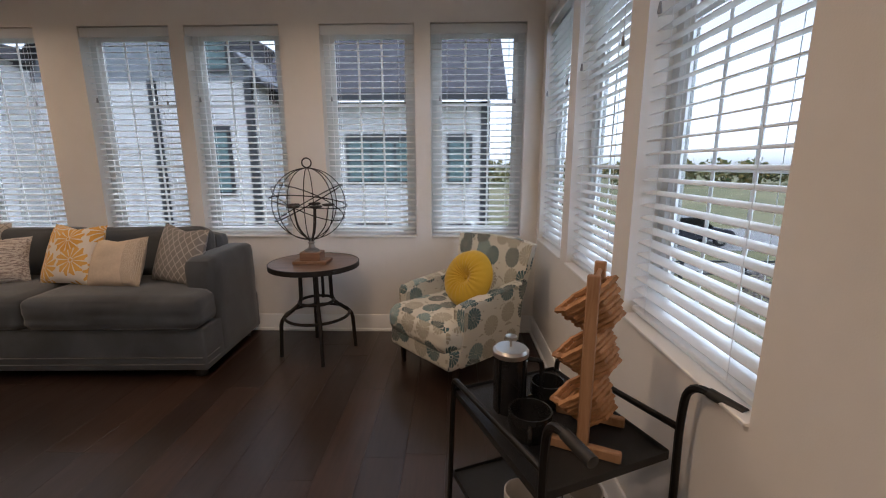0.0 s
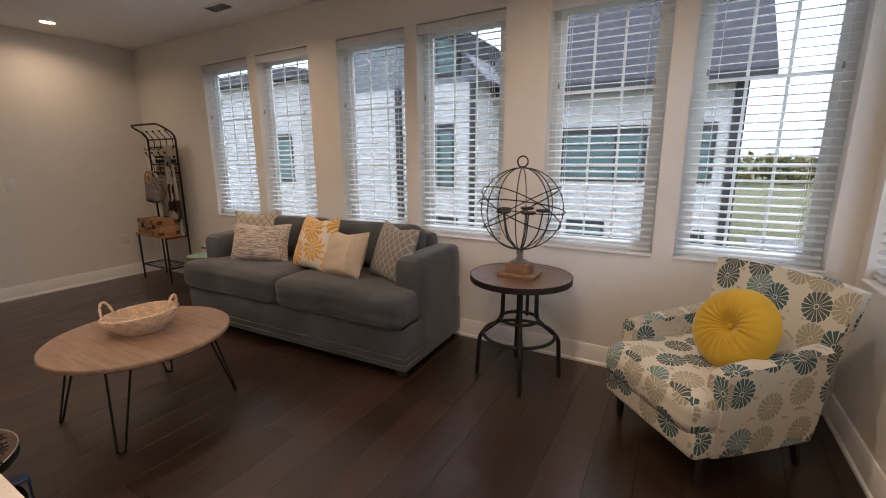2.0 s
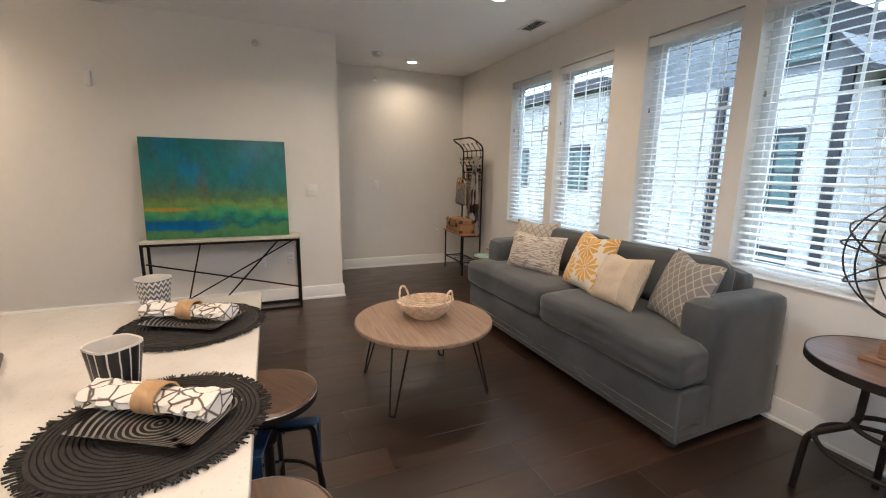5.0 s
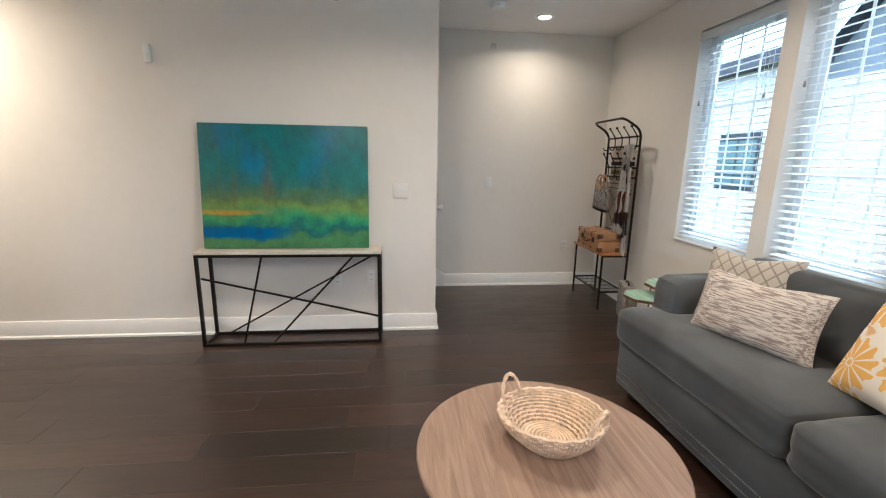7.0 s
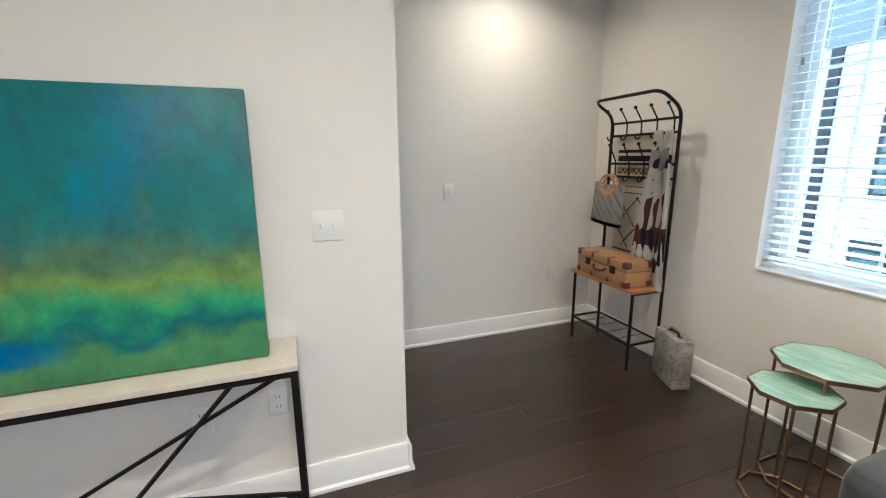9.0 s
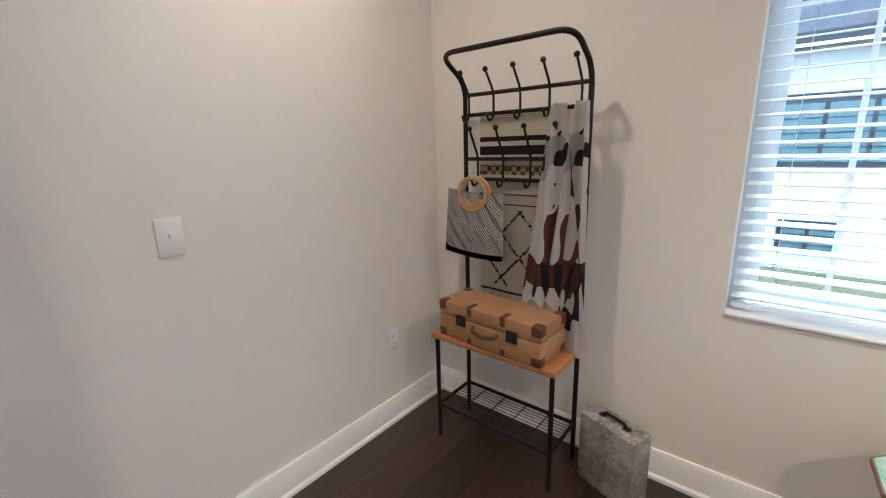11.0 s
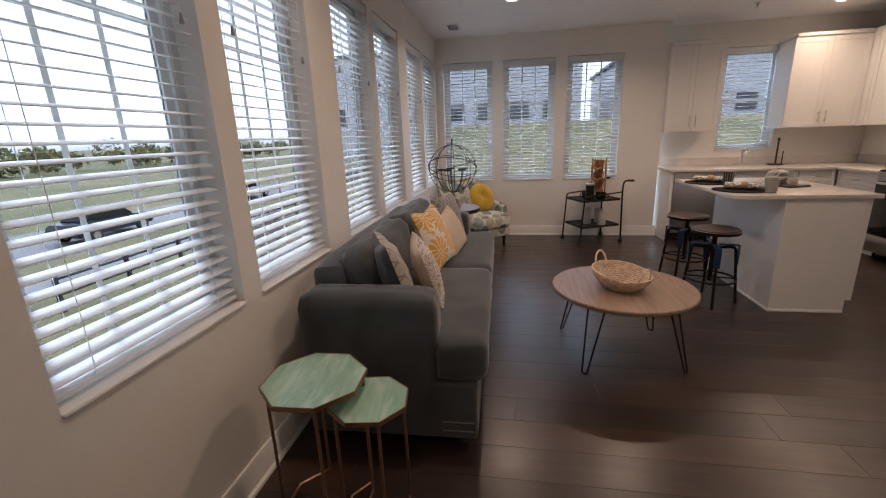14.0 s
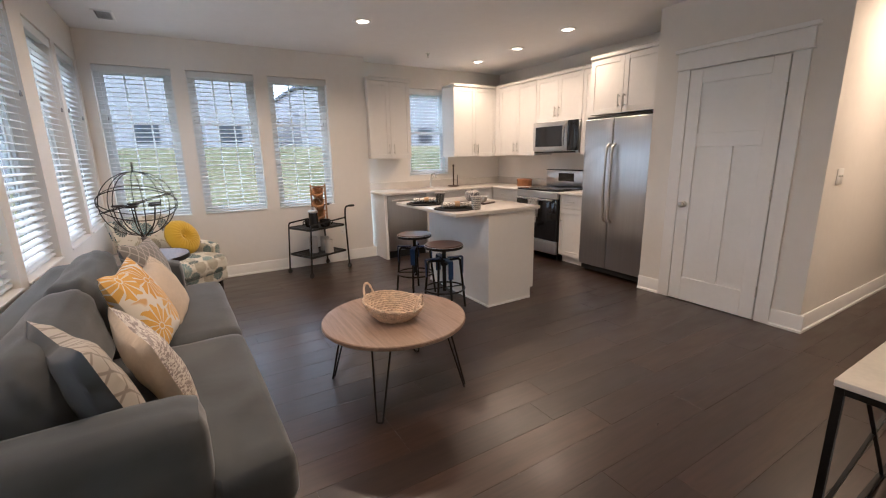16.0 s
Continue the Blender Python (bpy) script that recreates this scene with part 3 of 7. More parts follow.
def kitchen_range():
    ob = thing("kitchen_range", S_(-0.965, 0), "stainless steel freestanding electric range with a black glass top", "range")
    w, d = 0.76, 0.63
    part("body", boxed(0.003, w - 0.003, -d + 0.03, -0.01, 0.08, 0.895, 0.003), BLACK, ob)
    part("cooktop", boxed(0, w, -d, -0.09, 0.895, 0.915, 0.006, 2), BLACKGLASS, ob)
    for i, (x, y, r) in enumerate(((0.2, -0.22, 0.08), (0.56, -0.22, 0.1), (0.2, -0.47, 0.1), (0.56, -0.47, 0.08))):
        part("burner_mark", lathe([(r - 0.006, 0.9155), (r, 0.9165), (r + 0.003, 0.9155)], 28, None, (x, y, 0)), plain("burner_grey", (0.08, 0.08, 0.085), 0.3), ob)
    part("backguard", boxed(0, w, -0.085, -0.005, 0.915, 1.135, 0.01, 2), STEEL, ob)
    part("control_panel", boxed(0.24, w - 0.24, -0.090, -0.084, 0.99, 1.10, 0.002), BLACKGLASS, ob)
    part("back_cap", boxed(0.0, w, -0.09, -0.004, 1.136, 1.148, 0.003), BLACK, ob)
    door = part("oven_door", boxed(0.004, w - 0.004, -d - 0.012, -d + 0.029, 0.26, 0.80, 0.006, 2), BLACKGLASS, ob, "black glass oven door")
    bm = tubed([(0.05, -d - 0.055, 0.79), (w - 0.05, -d - 0.055, 0.79)], 0.012, 10)
    for x in (0.08, w - 0.08):
        tube(bm, [(x, -d, 0.79), (x, -d - 0.055, 0.79)], 0.009, 8)
    part("handle", bm, CHROME, door, "steel bar handle")
    part("front_rail", boxed(0.004, w - 0.004, -d - 0.008, -d + 0.029, 0.803, 0.893, 0.004), STEEL, ob)
    part("drawer", boxed(0.004, w - 0.004, -d - 0.01, -d + 0.029, 0.085, 0.255, 0.006, 2), STEEL, ob, "stainless storage drawer")
    for x in (0.05, w - 0.05):
        for y in (-0.55, -0.08):
            part("foot", lathe([(0, 0), (0.02, 0), (0.02, 0.012), (0.012, 0.015), (0.012, 0.081)], 12, None, (x, y, 0)), DARK, ob)


kitchen_range()


def cloth(w, h, y_back, drop_back, n=14, wave=0.006, seed=3, thick=0.003):
    """A folded cloth over a bar along x at the origin: front side -y."""
    bm, rnd = bmesh.new(), random.Random(seed)
    ph = [rnd.uniform(0, 6) for _ in range(4)]
    path = [(-0.016, -h * (1 - i / 8)) for i in range(9)] + [(-0.012, 0.014), (0.0, 0.017), (0.012, 0.014)] + [(0.016, -drop_back * i / 4) for i in range(5)]
    rows = []
    for y, z in path:
        k = min(1.0, abs(z) / 0.1)
        rows.append([bm.verts.new((w * (j / n - 0.5), y + k * wave * math.sin(j * 1.3 + ph[0] + z * 4) + (k * -0.004), z)) for j in range(n + 1)])
    for A, B in zip(rows, rows[1:]):
        for j in range(n):
            bm.faces.new((A[j], A[j + 1], B[j + 1], B[j]))
    bmesh.ops.solidify(bm, geom=bm.faces[:], thickness=thick)
    return bm


def patterned(name, base, ink, scale, kind, rough=0.85, rot=(0, 0, 0)):
    """A printed fabric: waves, leaves or scribbles of ink on the base colour."""
    m = Mat(name, base, rough)
    co = m.scaled((1, 1, 1), rot)
    if kind == "waves":
        n = m.node("ShaderNodeTexWave", Scale=scale, Distortion=6.0, Detail=2.0)
        n.inputs["Detail Scale"].default_value = 2.0
        m.put(co, n.inputs["Vector"])
        f = m.ramp(n.outputs["Fac"], [(0.42, (0, 0, 0)), (0.55, (1, 1, 1))])
    elif kind == "web":
        n = m.node("ShaderNodeTexVoronoi", Scale=scale)
        n.feature = "DISTANCE_TO_EDGE"
        m.put(co, n.inputs["Vector"])
        f = m.ramp(n.outputs["Distance"], [(0.03, (1, 1, 1)), (0.07, (0, 0, 0))])
    elif kind == "lattice":
        ax = m.node("ShaderNodeSeparateXYZ", Vector=co).outputs
        wob = m.math("MULTIPLY", m.noise(18, 2), 0.35)
        two = [m.math("ABSOLUTE", m.math("SINE", m.math("ADD", wob, m.math("MULTIPLY_ADD", ax[2], k * scale * 0.8, m.math("MULTIPLY", ax[0], scale))))) for k in (-1, 1)]
        f = m.ramp(m.math("MINIMUM", *two), [(0.16, (1, 1, 1)), (0.3, (0, 0, 0))])
    elif kind == "dashes":
        s = m.scaled((0.1, 1, 1.5), rot)
        f = m.ramp(m.noise(scale, 3, s, 0.6), [(0.47, (0, 0, 0)), (0.55, (1, 1, 1))])
    else:
        f = m.ramp(m.noise(scale, 2, co), [(0.54, (0, 0, 0)), (0.58, (1, 1, 1))])
    w = m.noise(500, 2)
    m.color(m.mix(f, base, ink)).bump(w, 0.3, 0.0008)
    m.set("Sheen Weight", 0.15)
    return m.m


tw = thing("kitchen_towel", pose(-1.34, SY + 0.63 + 0.055, 0.79, 0, 0, 180), "white patterned dish towel hung over the oven handle", "towel")
part("cloth", cloth(0.17, 0.30, 0.02, 0.24), patterned("towel_print", (0.75, 0.73, 0.7), (0.25, 0.25, 0.25), 30, "web"), tw)


def microwave():
    ob = thing("microwave_oven", S_(-0.98, 1.374), "stainless over-the-range microwave with a black glass door", "microwave")
    w, h, d = 0.79, 0.405, 0.38
    part("body", boxed(0, w, -d + 0.03, -0.001, 0, h, 0.004), STEEL, ob)
    door = part("door", boxed(0.002, w - 0.17, -d, -d + 0.029, 0.03, h - 0.003, 0.008, 2), STEEL, ob)
    part("door_glass", boxed(0.05, w - 0.215, -d - 0.002, -d + 0.002, 0.085, h - 0.06, 0.002), BLACKGLASS, door)
    part("control_panel", boxed(w - 0.168, w - 0.002, -d, -d + 0.029, 0.03, h - 0.003, 0.006, 2), BLACKGLASS, ob)
    part("handle", tubed(rounded([(w - 0.195, -d + 0.005, 0.06), (w - 0.195, -d - 0.045, 0.09), (w - 0.195, -d - 0.05, h / 2 + 0.02), (w - 0.195, -d - 0.045, h - 0.06), (w - 0.195, -d + 0.005, h - 0.03)], 0.03), 0.011, 10), CHROME, door)
    bm = bmesh.new()
    for i in range(12):
        box(bm, 0.04 + i * 0.06, 0.085 + i * 0.06, -d + 0.001, -d + 0.028, 0.004, 0.022)
    part("vent_grille", bm, BLACK, ob)


microwave()


def fridge():
    ob = thing("refrigerator", S_(-2.125, 0), "stainless steel side-by-side refrigerator with two long handles", "refrigerator")
    w, h, d = 0.825, 1.735, 0.665
    part("body", boxed(0.004, w - 0.004, -d + 0.065, -0.015, 0.03, h, 0.004), plain("grey_fridge_body", (0.09, 0.09, 0.095), 0.5), ob)
    x = 0.375
    for nm, a, b, hx in (("freezer_door", 0.002, x - 0.002, x - 0.035), ("door", x + 0.002, w - 0.002, x + 0.035)):
        dr = part(nm, boxed(a, b, -d, -d + 0.062, 0.085, h - 0.004, 0.014, 3), STEEL, ob)
        pts = [(hx, -d + 0.004, 0.62), (hx, -d - 0.045, 0.66), (hx, -d - 0.06, 1.05), (hx, -d - 0.045, 1.42), (hx, -d + 0.004, 1.46)]
        part("handle", tubed(rounded(pts, 0.06, 5), 0.0135, 10), CHROME, dr, "long curved steel handle")
    part("toe_grille", boxed(0.01, w - 0.01, -d + 0.05, -d + 0.07, 0.02, 0.08), DARK, ob)
    part("hinge_cover", boxed(0.01, w - 0.01, -d + 0.02, -d + 0.12, h, h + 0.02, 0.004), DARK, ob)
    for fx in (0.05, w - 0.05):
        part("roller", lathe([(0, 0), (0.022, 0), (0.022, 0.03), (0, 0.03)], 12, None, (fx, -d + 0.1, 0)), DARK, ob)


fridge()


def island():
    ob = thing("kitchen_island", pose(0, 0, 0), "white painted kitchen island with an overhang for stools", "kitchen island")
    part("body", boxed(-2.565, -1.48, 0.14, 0.648, 0.0, 0.872, 0.002), CABINET, ob)
    part("door_side", boxed(-2.55, -1.495, 0.09, 0.139, 0.1, 0.872, 0.002), CABINET, ob)
    part("base_trim", boxed(-2.572, -1.473, 0.142, 0.656, 0.0, 0.02, 0.003), TRIM, ob)
    top = thing("island_worktop", pose(0, 0, 0), "pale speckled quartz slab on the kitchen island", "worktop")
    part("slab", boxed(-2.59, -1.41, 0.06, 1.004, 0.872, 0.902, 0.003, 2), QUARTZ, top)


island()
IT = 0.902


def stool(m, seatmat):
    ob = thing("bar_stool", m, "round wooden bar stool on black metal legs", "stool", "stools at the island")
    z = 0.615
    part("seat", lathe([(0, z - 0.03), (0.15, z - 0.03), (0.168, z - 0.022), (0.17, z - 0.008), (0.16, z), (0.08, z - 0.004), (0, z - 0.006)], 36), seatmat, ob)
    part("seat_rim", lathe([(0.158, z - 0.036), (0.172, z - 0.034), (0.1735, z - 0.012), (0.1715, z - 0.011)], 36), BLACK, ob)
    part("screw_post", lathe([(0.018, 0.18), (0.018, z - 0.03)], 14), BLACK, ob)
    part("edge_bead", tubed(ring((0, 0, z - 0.009), 0.1715, 48), 0.0016, 6, True), CHROME, ob, "bright metal edge bead")
    # the sky's blue reflection on the dark steel straps, put into their colour
    blue = plain("sky_tinted_steel", (0.009, 0.03, 0.09), 0.3)
    hub = part("hub", lathe([(0.03, 0.42), (0.035, 0.43), (0.035, 0.47), (0.03, 0.48)], 16), BLACK, ob)
    for i in range(4):
        a = radians(45 + 90 * i)
        c, s = math.cos(a), math.sin(a)
        part("leg", tubed(rounded([(0.03 * c, 0.03 * s, 0.46), (0.15 * c, 0.15 * s, 0.47), (0.2 * c, 0.2 * s, 0.0)], 0.03, 4), 0.011, 8), BLACK, ob)
        bm = boxed(0.034, 0.176, -0.022, 0.022, 0.482, 0.49, 0.002)
        box(bm, 0.17, 0.176, -0.022, 0.022, 0.33, 0.4818)
        part("strap", bm, blue, ob, "dark steel strap coloured with the blue of reflected sky").matrix_basis = pose(0, 0, 0, 0, 0, 45 + 90 * i)
        part("brace", tubed([(0.02 * c, 0.02 * s, 0.21), (0.178 * c, 0.178 * s, 0.21)], 0.006, 6), BLACK, ob)
    part("footrest", tubed(ring((0, 0, 0.205), 0.182, 36), 0.008, 8, True), BLACK, ob)
    return ob


SEATWOOD = wood("walnut_seat", (0.045, 0.022, 0.012), (0.14, 0.065, 0.03), 0.35)
st = stool(pose(-1.775, 0.985, 0, 0, 0, 10), SEATWOOD)
copy_thing(st, pose(-2.375, 1.0, 0, 0, 0, 33))

# ---- living room: sofa ----
SX0, SX1, SF, SB = -4.305, -2.145, 2.76, 3.56
SOFAM = pose(-3.256, 2.77, 0, 0, 0, 1.9) @ pose(3.225, -2.76, 0)


def pillowy(w, d, h, n=12, puff=0.03, seed=1, wobble=0.006, corner=0.05):
    """A rounded cushion block with soft, slightly uneven faces, centred on x and y, on z = 0."""
    bm = bmesh.new()
    bmesh.ops.create_cube(bm, size=2.0)
    bmesh.ops.subdivide_edges(bm, edges=bm.edges[:], cuts=n, use_grid_fill=True)
    for v in bm.verts:
        p = v.co.copy()
        q = []
        half = (w / 2, d / 2, h / 2)
        for i in range(3):
            q.append(p[i] * half[i])
        inner = [max(0.0, half[i] - corner) for i in range(3)]
        core = Vector([max(-inner[i], min(inner[i], q[i])) for i in range(3)])
        off = Vector(q) - core
        if off.length > 1e-6:
            off = off.normalized() * corner
        r = core + off
        b = (1 - p.x ** 4) * (1 - p.y ** 4)
        r.z += math.copysign(1, p.z) * puff * b * (abs(p.z) > 0.5)
        k = noise.noise(Vector((p.x * 2 + seed * 7, p.y * 2, p.z * 2))) * wobble
        r += off.normalized() * k if off.length else Vector()
        v.co = r + Vector((0, 0, h / 2))
    return bm


def sofa():
    ob = thing("sofa", SOFAM, "dark grey velvet two-seat sofa with nailhead trim along its base", "sofa")
    W = SX1 - SX0
    cx, cy = (SX0 + SX1) / 2, (SF + SB) / 2
    part("base", boxed(SX0 + 0.004, SX1 - 0.004, SF, SB - 0.01, 0.06, 0.345, 0.018, 3), SOFA, ob)
    for i, x in enumerate((SX0 + 0.1, SX1 - 0.1)):
        a = pillowy(0.2, SB - 2.93, 0.685, 10, 0.008, 3 + i, 0.004, 0.05)
        bmesh.ops.translate(a, vec=(x, (SB + 2.93) / 2, 0.055), verts=a.verts)
        part("armrest", a, SOFA, ob)
    a = pillowy(W - 0.36, 0.2, 0.50, 12, 0.0, 6, 0.006, 0.07)
    bmesh.ops.rotate(a, cent=(0, 0, 0), matrix=Matrix.Rotation(radians(-5), 3, "X"), verts=a.verts)
    bmesh.ops.translate(a, vec=(cx, SB - 0.13, 0.34), verts=a.verts)
    part("backrest", a, SOFA, ob)
    cw = W / 2 - 0.004
    for i, s in enumerate((-1, 1)):
        c = pillowy(cw, 0.69, 0.2, 26, 0.016, 11 + i, 0.006, 0.05)
        # the front runs on past the arm in one piece
        for v in c.verts:
            k = max(0.0, min(1.0, (v.co.y + 0.345 - 0.225) / 0.03))
            if v.co.x * s > cw / 2 - 0.2:
                v.co.x = s * (v.co.x * s * (1 - k) + (cw / 2 - 0.2 + 0.1 * (v.co.x * s - cw / 2 + 0.2)) * k)
        bmesh.ops.translate(c, vec=(cx + s * (cw / 2 + 0.002), 2.715 + 0.345, 0.345), verts=c.verts)
        part("seat_cushion", c, SOFA, ob)
        b = pillowy(cw - 0.21, 0.2, 0.36, 14, 0.0, 21 + i, 0.01, 0.085)
        bmesh.ops.rotate(b, cent=(0, 0, 0), matrix=Matrix.Rotation(radians(-10), 3, "X"), verts=b.verts)
        bmesh.ops.translate(b, vec=(cx + s * (cw / 2 - 0.1), 3.30, 0.535), verts=b.verts)
        part("back_cushion", b, SOFA, ob)
    studs = []
    for z in (0.105, 0.15):
        x = SX0 + 0.03
        while x < SX1 - 0.02:
            studs.append((x, SF - 0.001, z, 0)), 
            x += 0.011
        y = SF + 0.02
        while y < SF + 0.16:
            studs.append((SX1 - 0.003, y, z, 1)), studs.append((SX0 + 0.003, y, z, 2))
            y += 0.011
    vs, fs = [], []
    for x, y, z, side in studs:
        u, n = [((1, 0), (0, -1)), ((0, 1), (1, 0)), ((0, 1), (-1, 0))][side]
        b0 = len(vs)
        for k in range(6):
            a = k * math.pi / 3
            vs.append((x + u[0] * 0.0046 * math.cos(a), y + u[1] * 0.0046 * math.cos(a), z + 0.0046 * math.sin(a)))
        vs.append((x + n[0] * 0.003, y + n[1] * 0.003, z))
        fs += [(b0 + k, b0 + (k + 1) % 6, b0 + 6) for k in range(6)]
    me = bpy.data.meshes.new("nailhead_trim")
    me.from_pydata(vs, [], fs)
    me.materials.append(CHROME)
    me.shade_smooth()
    o = new("nailhead_trim", me)
    o.parent = ob
    tagged(o, "two rows of silver nailheads", kind="stuff")
    for x in (SX0 + 0.09, SX1 - 0.09):
        for y in (SF + 0.08, SB - 0.1):
            part("foot", lathe([(0, 0), (0.034, 0), (0.04, 0.008), (0.036, 0.03), (0.03, 0.061), (0, 0.061)], 18, None, (x, y, 0)), plain("black_wood_foot", (0.02, 0.018, 0.017), 0.35), ob)


sofa()


def throw_pillow(m, w, h, thick, material, label, band=None, seed=0, back=False):
    """A square or oblong pillow, standing: x across, z up, front towards -y, origin at the bottom's middle."""
    ob = thing("throw_pillow", m, label, "pillow", "pillows on the sofa")
    n = 18
    bm = bmesh.new()
    grid = {}
    for s in (-1, 1):
        for i in range(n + 1):
            for j in range(n + 1):
                u, v = 2 * i / n - 1, 2 * j / n - 1
                edge = abs(u) == 1 or abs(v) == 1
                if edge and (1, i, j) in grid or edge and (-1, i, j) in grid:
                    grid[s, i, j] = grid[-s, i, j]
                    continue
                b = ((1 - u * u) * (1 - v * v)) ** 0.42
                pin = 1 - 0.07 * (1 - abs(u) ** 2) * abs(v) ** 3
                pin2 = 1 - 0.07 * (1 - abs(v) ** 2) * abs(u) ** 3
                k = noise.noise(Vector((u * 2.2 + seed, v * 2.2, s * 3))) * 0.012 * b
                dent = 0.06 * h * max(0, 1 - abs(u) * 1.6) * max(0, v) ** 4
                grid[s, i, j] = bm.verts.new((u * w / 2 * pin2, s * (thick / 2 * b + k), h / 2 + v * h / 2 * pin - dent))
    for s in (-1, 1):
        for i in range(n):
            for j in range(n):
                q = [grid[s, i, j], grid[s, i + 1, j], grid[s, i + 1, j + 1], grid[s, i, j + 1]]
                f = bm.faces.new(q)
                if back and s == 1 or band and i >= n * band:
                    f.material_index = 1
    part("cover", bm, material, ob)
    return ob


P1 = patterned("linen_web_print", (0.42, 0.385, 0.33), (0.23, 0.2, 0.17), 52, "lattice")
P2 = patterned("grey_dash_weave", (0.6, 0.55, 0.48), (0.27, 0.22, 0.2), 115, "dashes")


def flower_fabric(name, base, inks, scale, petals=10, size=0.42, rot=(0, 0, 0), wrapped=False):
    """Round blossoms with petals and rings, scattered over a pale cloth."""
    m = Mat(name, base, 0.85)
    co = m.scaled((scale, scale, scale), rot)
    if wrapped:
        # the cloth is cut for each side of the piece: top, front or flank
        at = m.node("ShaderNodeSeparateXYZ", Vector=m.scaled((scale, scale, scale))).outputs
        nrm = m.node("ShaderNodeSeparateXYZ", Vector=m.co.node.outputs["Normal"]).outputs
        ax, ay, az = [m.math("ABSOLUTE", q) for q in nrm]
        top, flank = m.math("GREATER_THAN", az, 0.68), m.math("GREATER_THAN", ax, ay)

        def pick(f, a, b):
            return m.math("MULTIPLY_ADD", f, m.math("SUBTRACT", a, b), b)
        u = pick(top, at[0], pick(flank, m.math("ADD", at[1], 3.3), at[0]))
        w = pick(top, at[1], m.math("ADD", at[2], 7.7))
        co = m.node("ShaderNodeCombineXYZ", X=u, Y=w).outputs[0]
    v = m.node("ShaderNodeTexVoronoi", Scale=1.0, Randomness=0.6)
    v.voronoi_dimensions = "2D"
    # the print lies on the two directions across the cloth
    m.put(co, v.inputs["Vector"])
    sub = m.node("ShaderNodeVectorMath")
    sub.operation = "SUBTRACT"
    m.put(co, sub.inputs[0]), m.put(v.outputs["Position"], sub.inputs[1])
    sx = m.node("ShaderNodeSeparateXYZ", Vector=sub.outputs[0])
    ang = m.math("ARCTAN2", sx.outputs[1], sx.outputs[0])
    dist = v.outputs["Distance"]
    pet = m.math("SINE", m.math("MULTIPLY", ang, float(petals)))
    lim = m.math("MULTIPLY_ADD", pet, 0.015 if wrapped else 0.05, size)
    inside = m.math("LESS_THAN", dist, lim)
    spoke = m.math("GREATER_THAN", m.math("ABSOLUTE", m.math("SINE", m.math("MULTIPLY", ang, petals / 2))), 0.3 if wrapped else 0.35)
    hole = m.math("GREATER_THAN", dist, size * 0.18)
    core = m.math("LESS_THAN", dist, size * 0.12)
    f = m.math("MULTIPLY", inside, m.math("MAXIMUM", m.math("MULTIPLY", spoke, hole), core))
    pick = m.node("ShaderNodeSeparateColor", Color=v.outputs["Color"]).outputs[0]
    k = len(inks)
    ink = m.ramp(pick, [(i / k, c) for i, c in enumerate(inks)], True)
    c = m.mix(f, base, ink)
    leaf = m.ramp(m.noise(2.6 if wrapped else scale * 1.1, 1, m.scaled((1, 2.0, 1), (0, 0, 0.7), co=co) if wrapped else m.scaled((1, 1, 2.2))), [(0.63, (0, 0, 0)), (0.66, (0.8, 0.8, 0.8))])
    far = m.math("GREATER_THAN", dist, size * 1.12)
    c = m.mix(m.math("MULTIPLY", leaf, far), c, inks[-1])
    m.color(c).bump(m.noise(400, 2), 0.25, 0.0008)
    m.set("Sheen Weight", 0.1)
    return m.m


P3 = flower_fabric("yellow_flower_print", (0.72, 0.67, 0.58), [(0.62, 0.33, 0.04), (0.66, 0.38, 0.07), (0.58, 0.3, 0.04)], 5.2, 12, 0.5, (radians(90), 0, 0))
P4 = plain("cream_linen", (0.6, 0.5, 0.38), 0.9, amount=0.12, scale=6, bump=0.5, bscale=300)
P4B = patterned("corded_linen", (0.62, 0.53, 0.41), (0.36, 0.29, 0.21), 60, "waves")
P5 = patterned("grey_diamond_print", (0.22, 0.205, 0.19), (0.42, 0.395, 0.36), 58, "lattice")
ST = 0.548
throw_pillow(pose(-3.96, 3.13, ST, -18, 0, 27), 0.42, 0.40, 0.14, [P1, SOFA], "beige lattice-print pillow with a dark velvet back", seed=1, back=True)
throw_pillow(pose(-3.77, 3.01, ST, -18, 0, 18), 0.54, 0.32, 0.13, [P2, P4], "oblong grey and cream dash-woven pillow", seed=2, back=True)
throw_pillow(pose(-3.22, 3.03, ST, -24, 0, -8), 0.42, 0.42, 0.15, P3, "white square pillow with yellow blossoms", seed=3)
throw_pillow(pose(-2.86, 2.98, ST, -26, -4, -6), 0.40, 0.34, 0.14, [P4, P4B], "cream linen pillow with a corded band", 0.68, seed=4)
throw_pillow(pose(-2.52, 3.07, ST, -20, 4, -18), 0.40, 0.40, 0.14, P5, "grey pillow with a diamond lattice print", seed=5)

# ---- coffee table with basket ----
TABLEWOOD = wood("grey_oak_top", (0.2, 0.13, 0.09), (0.38, 0.27, 0.2), 0.4, 0, 5)


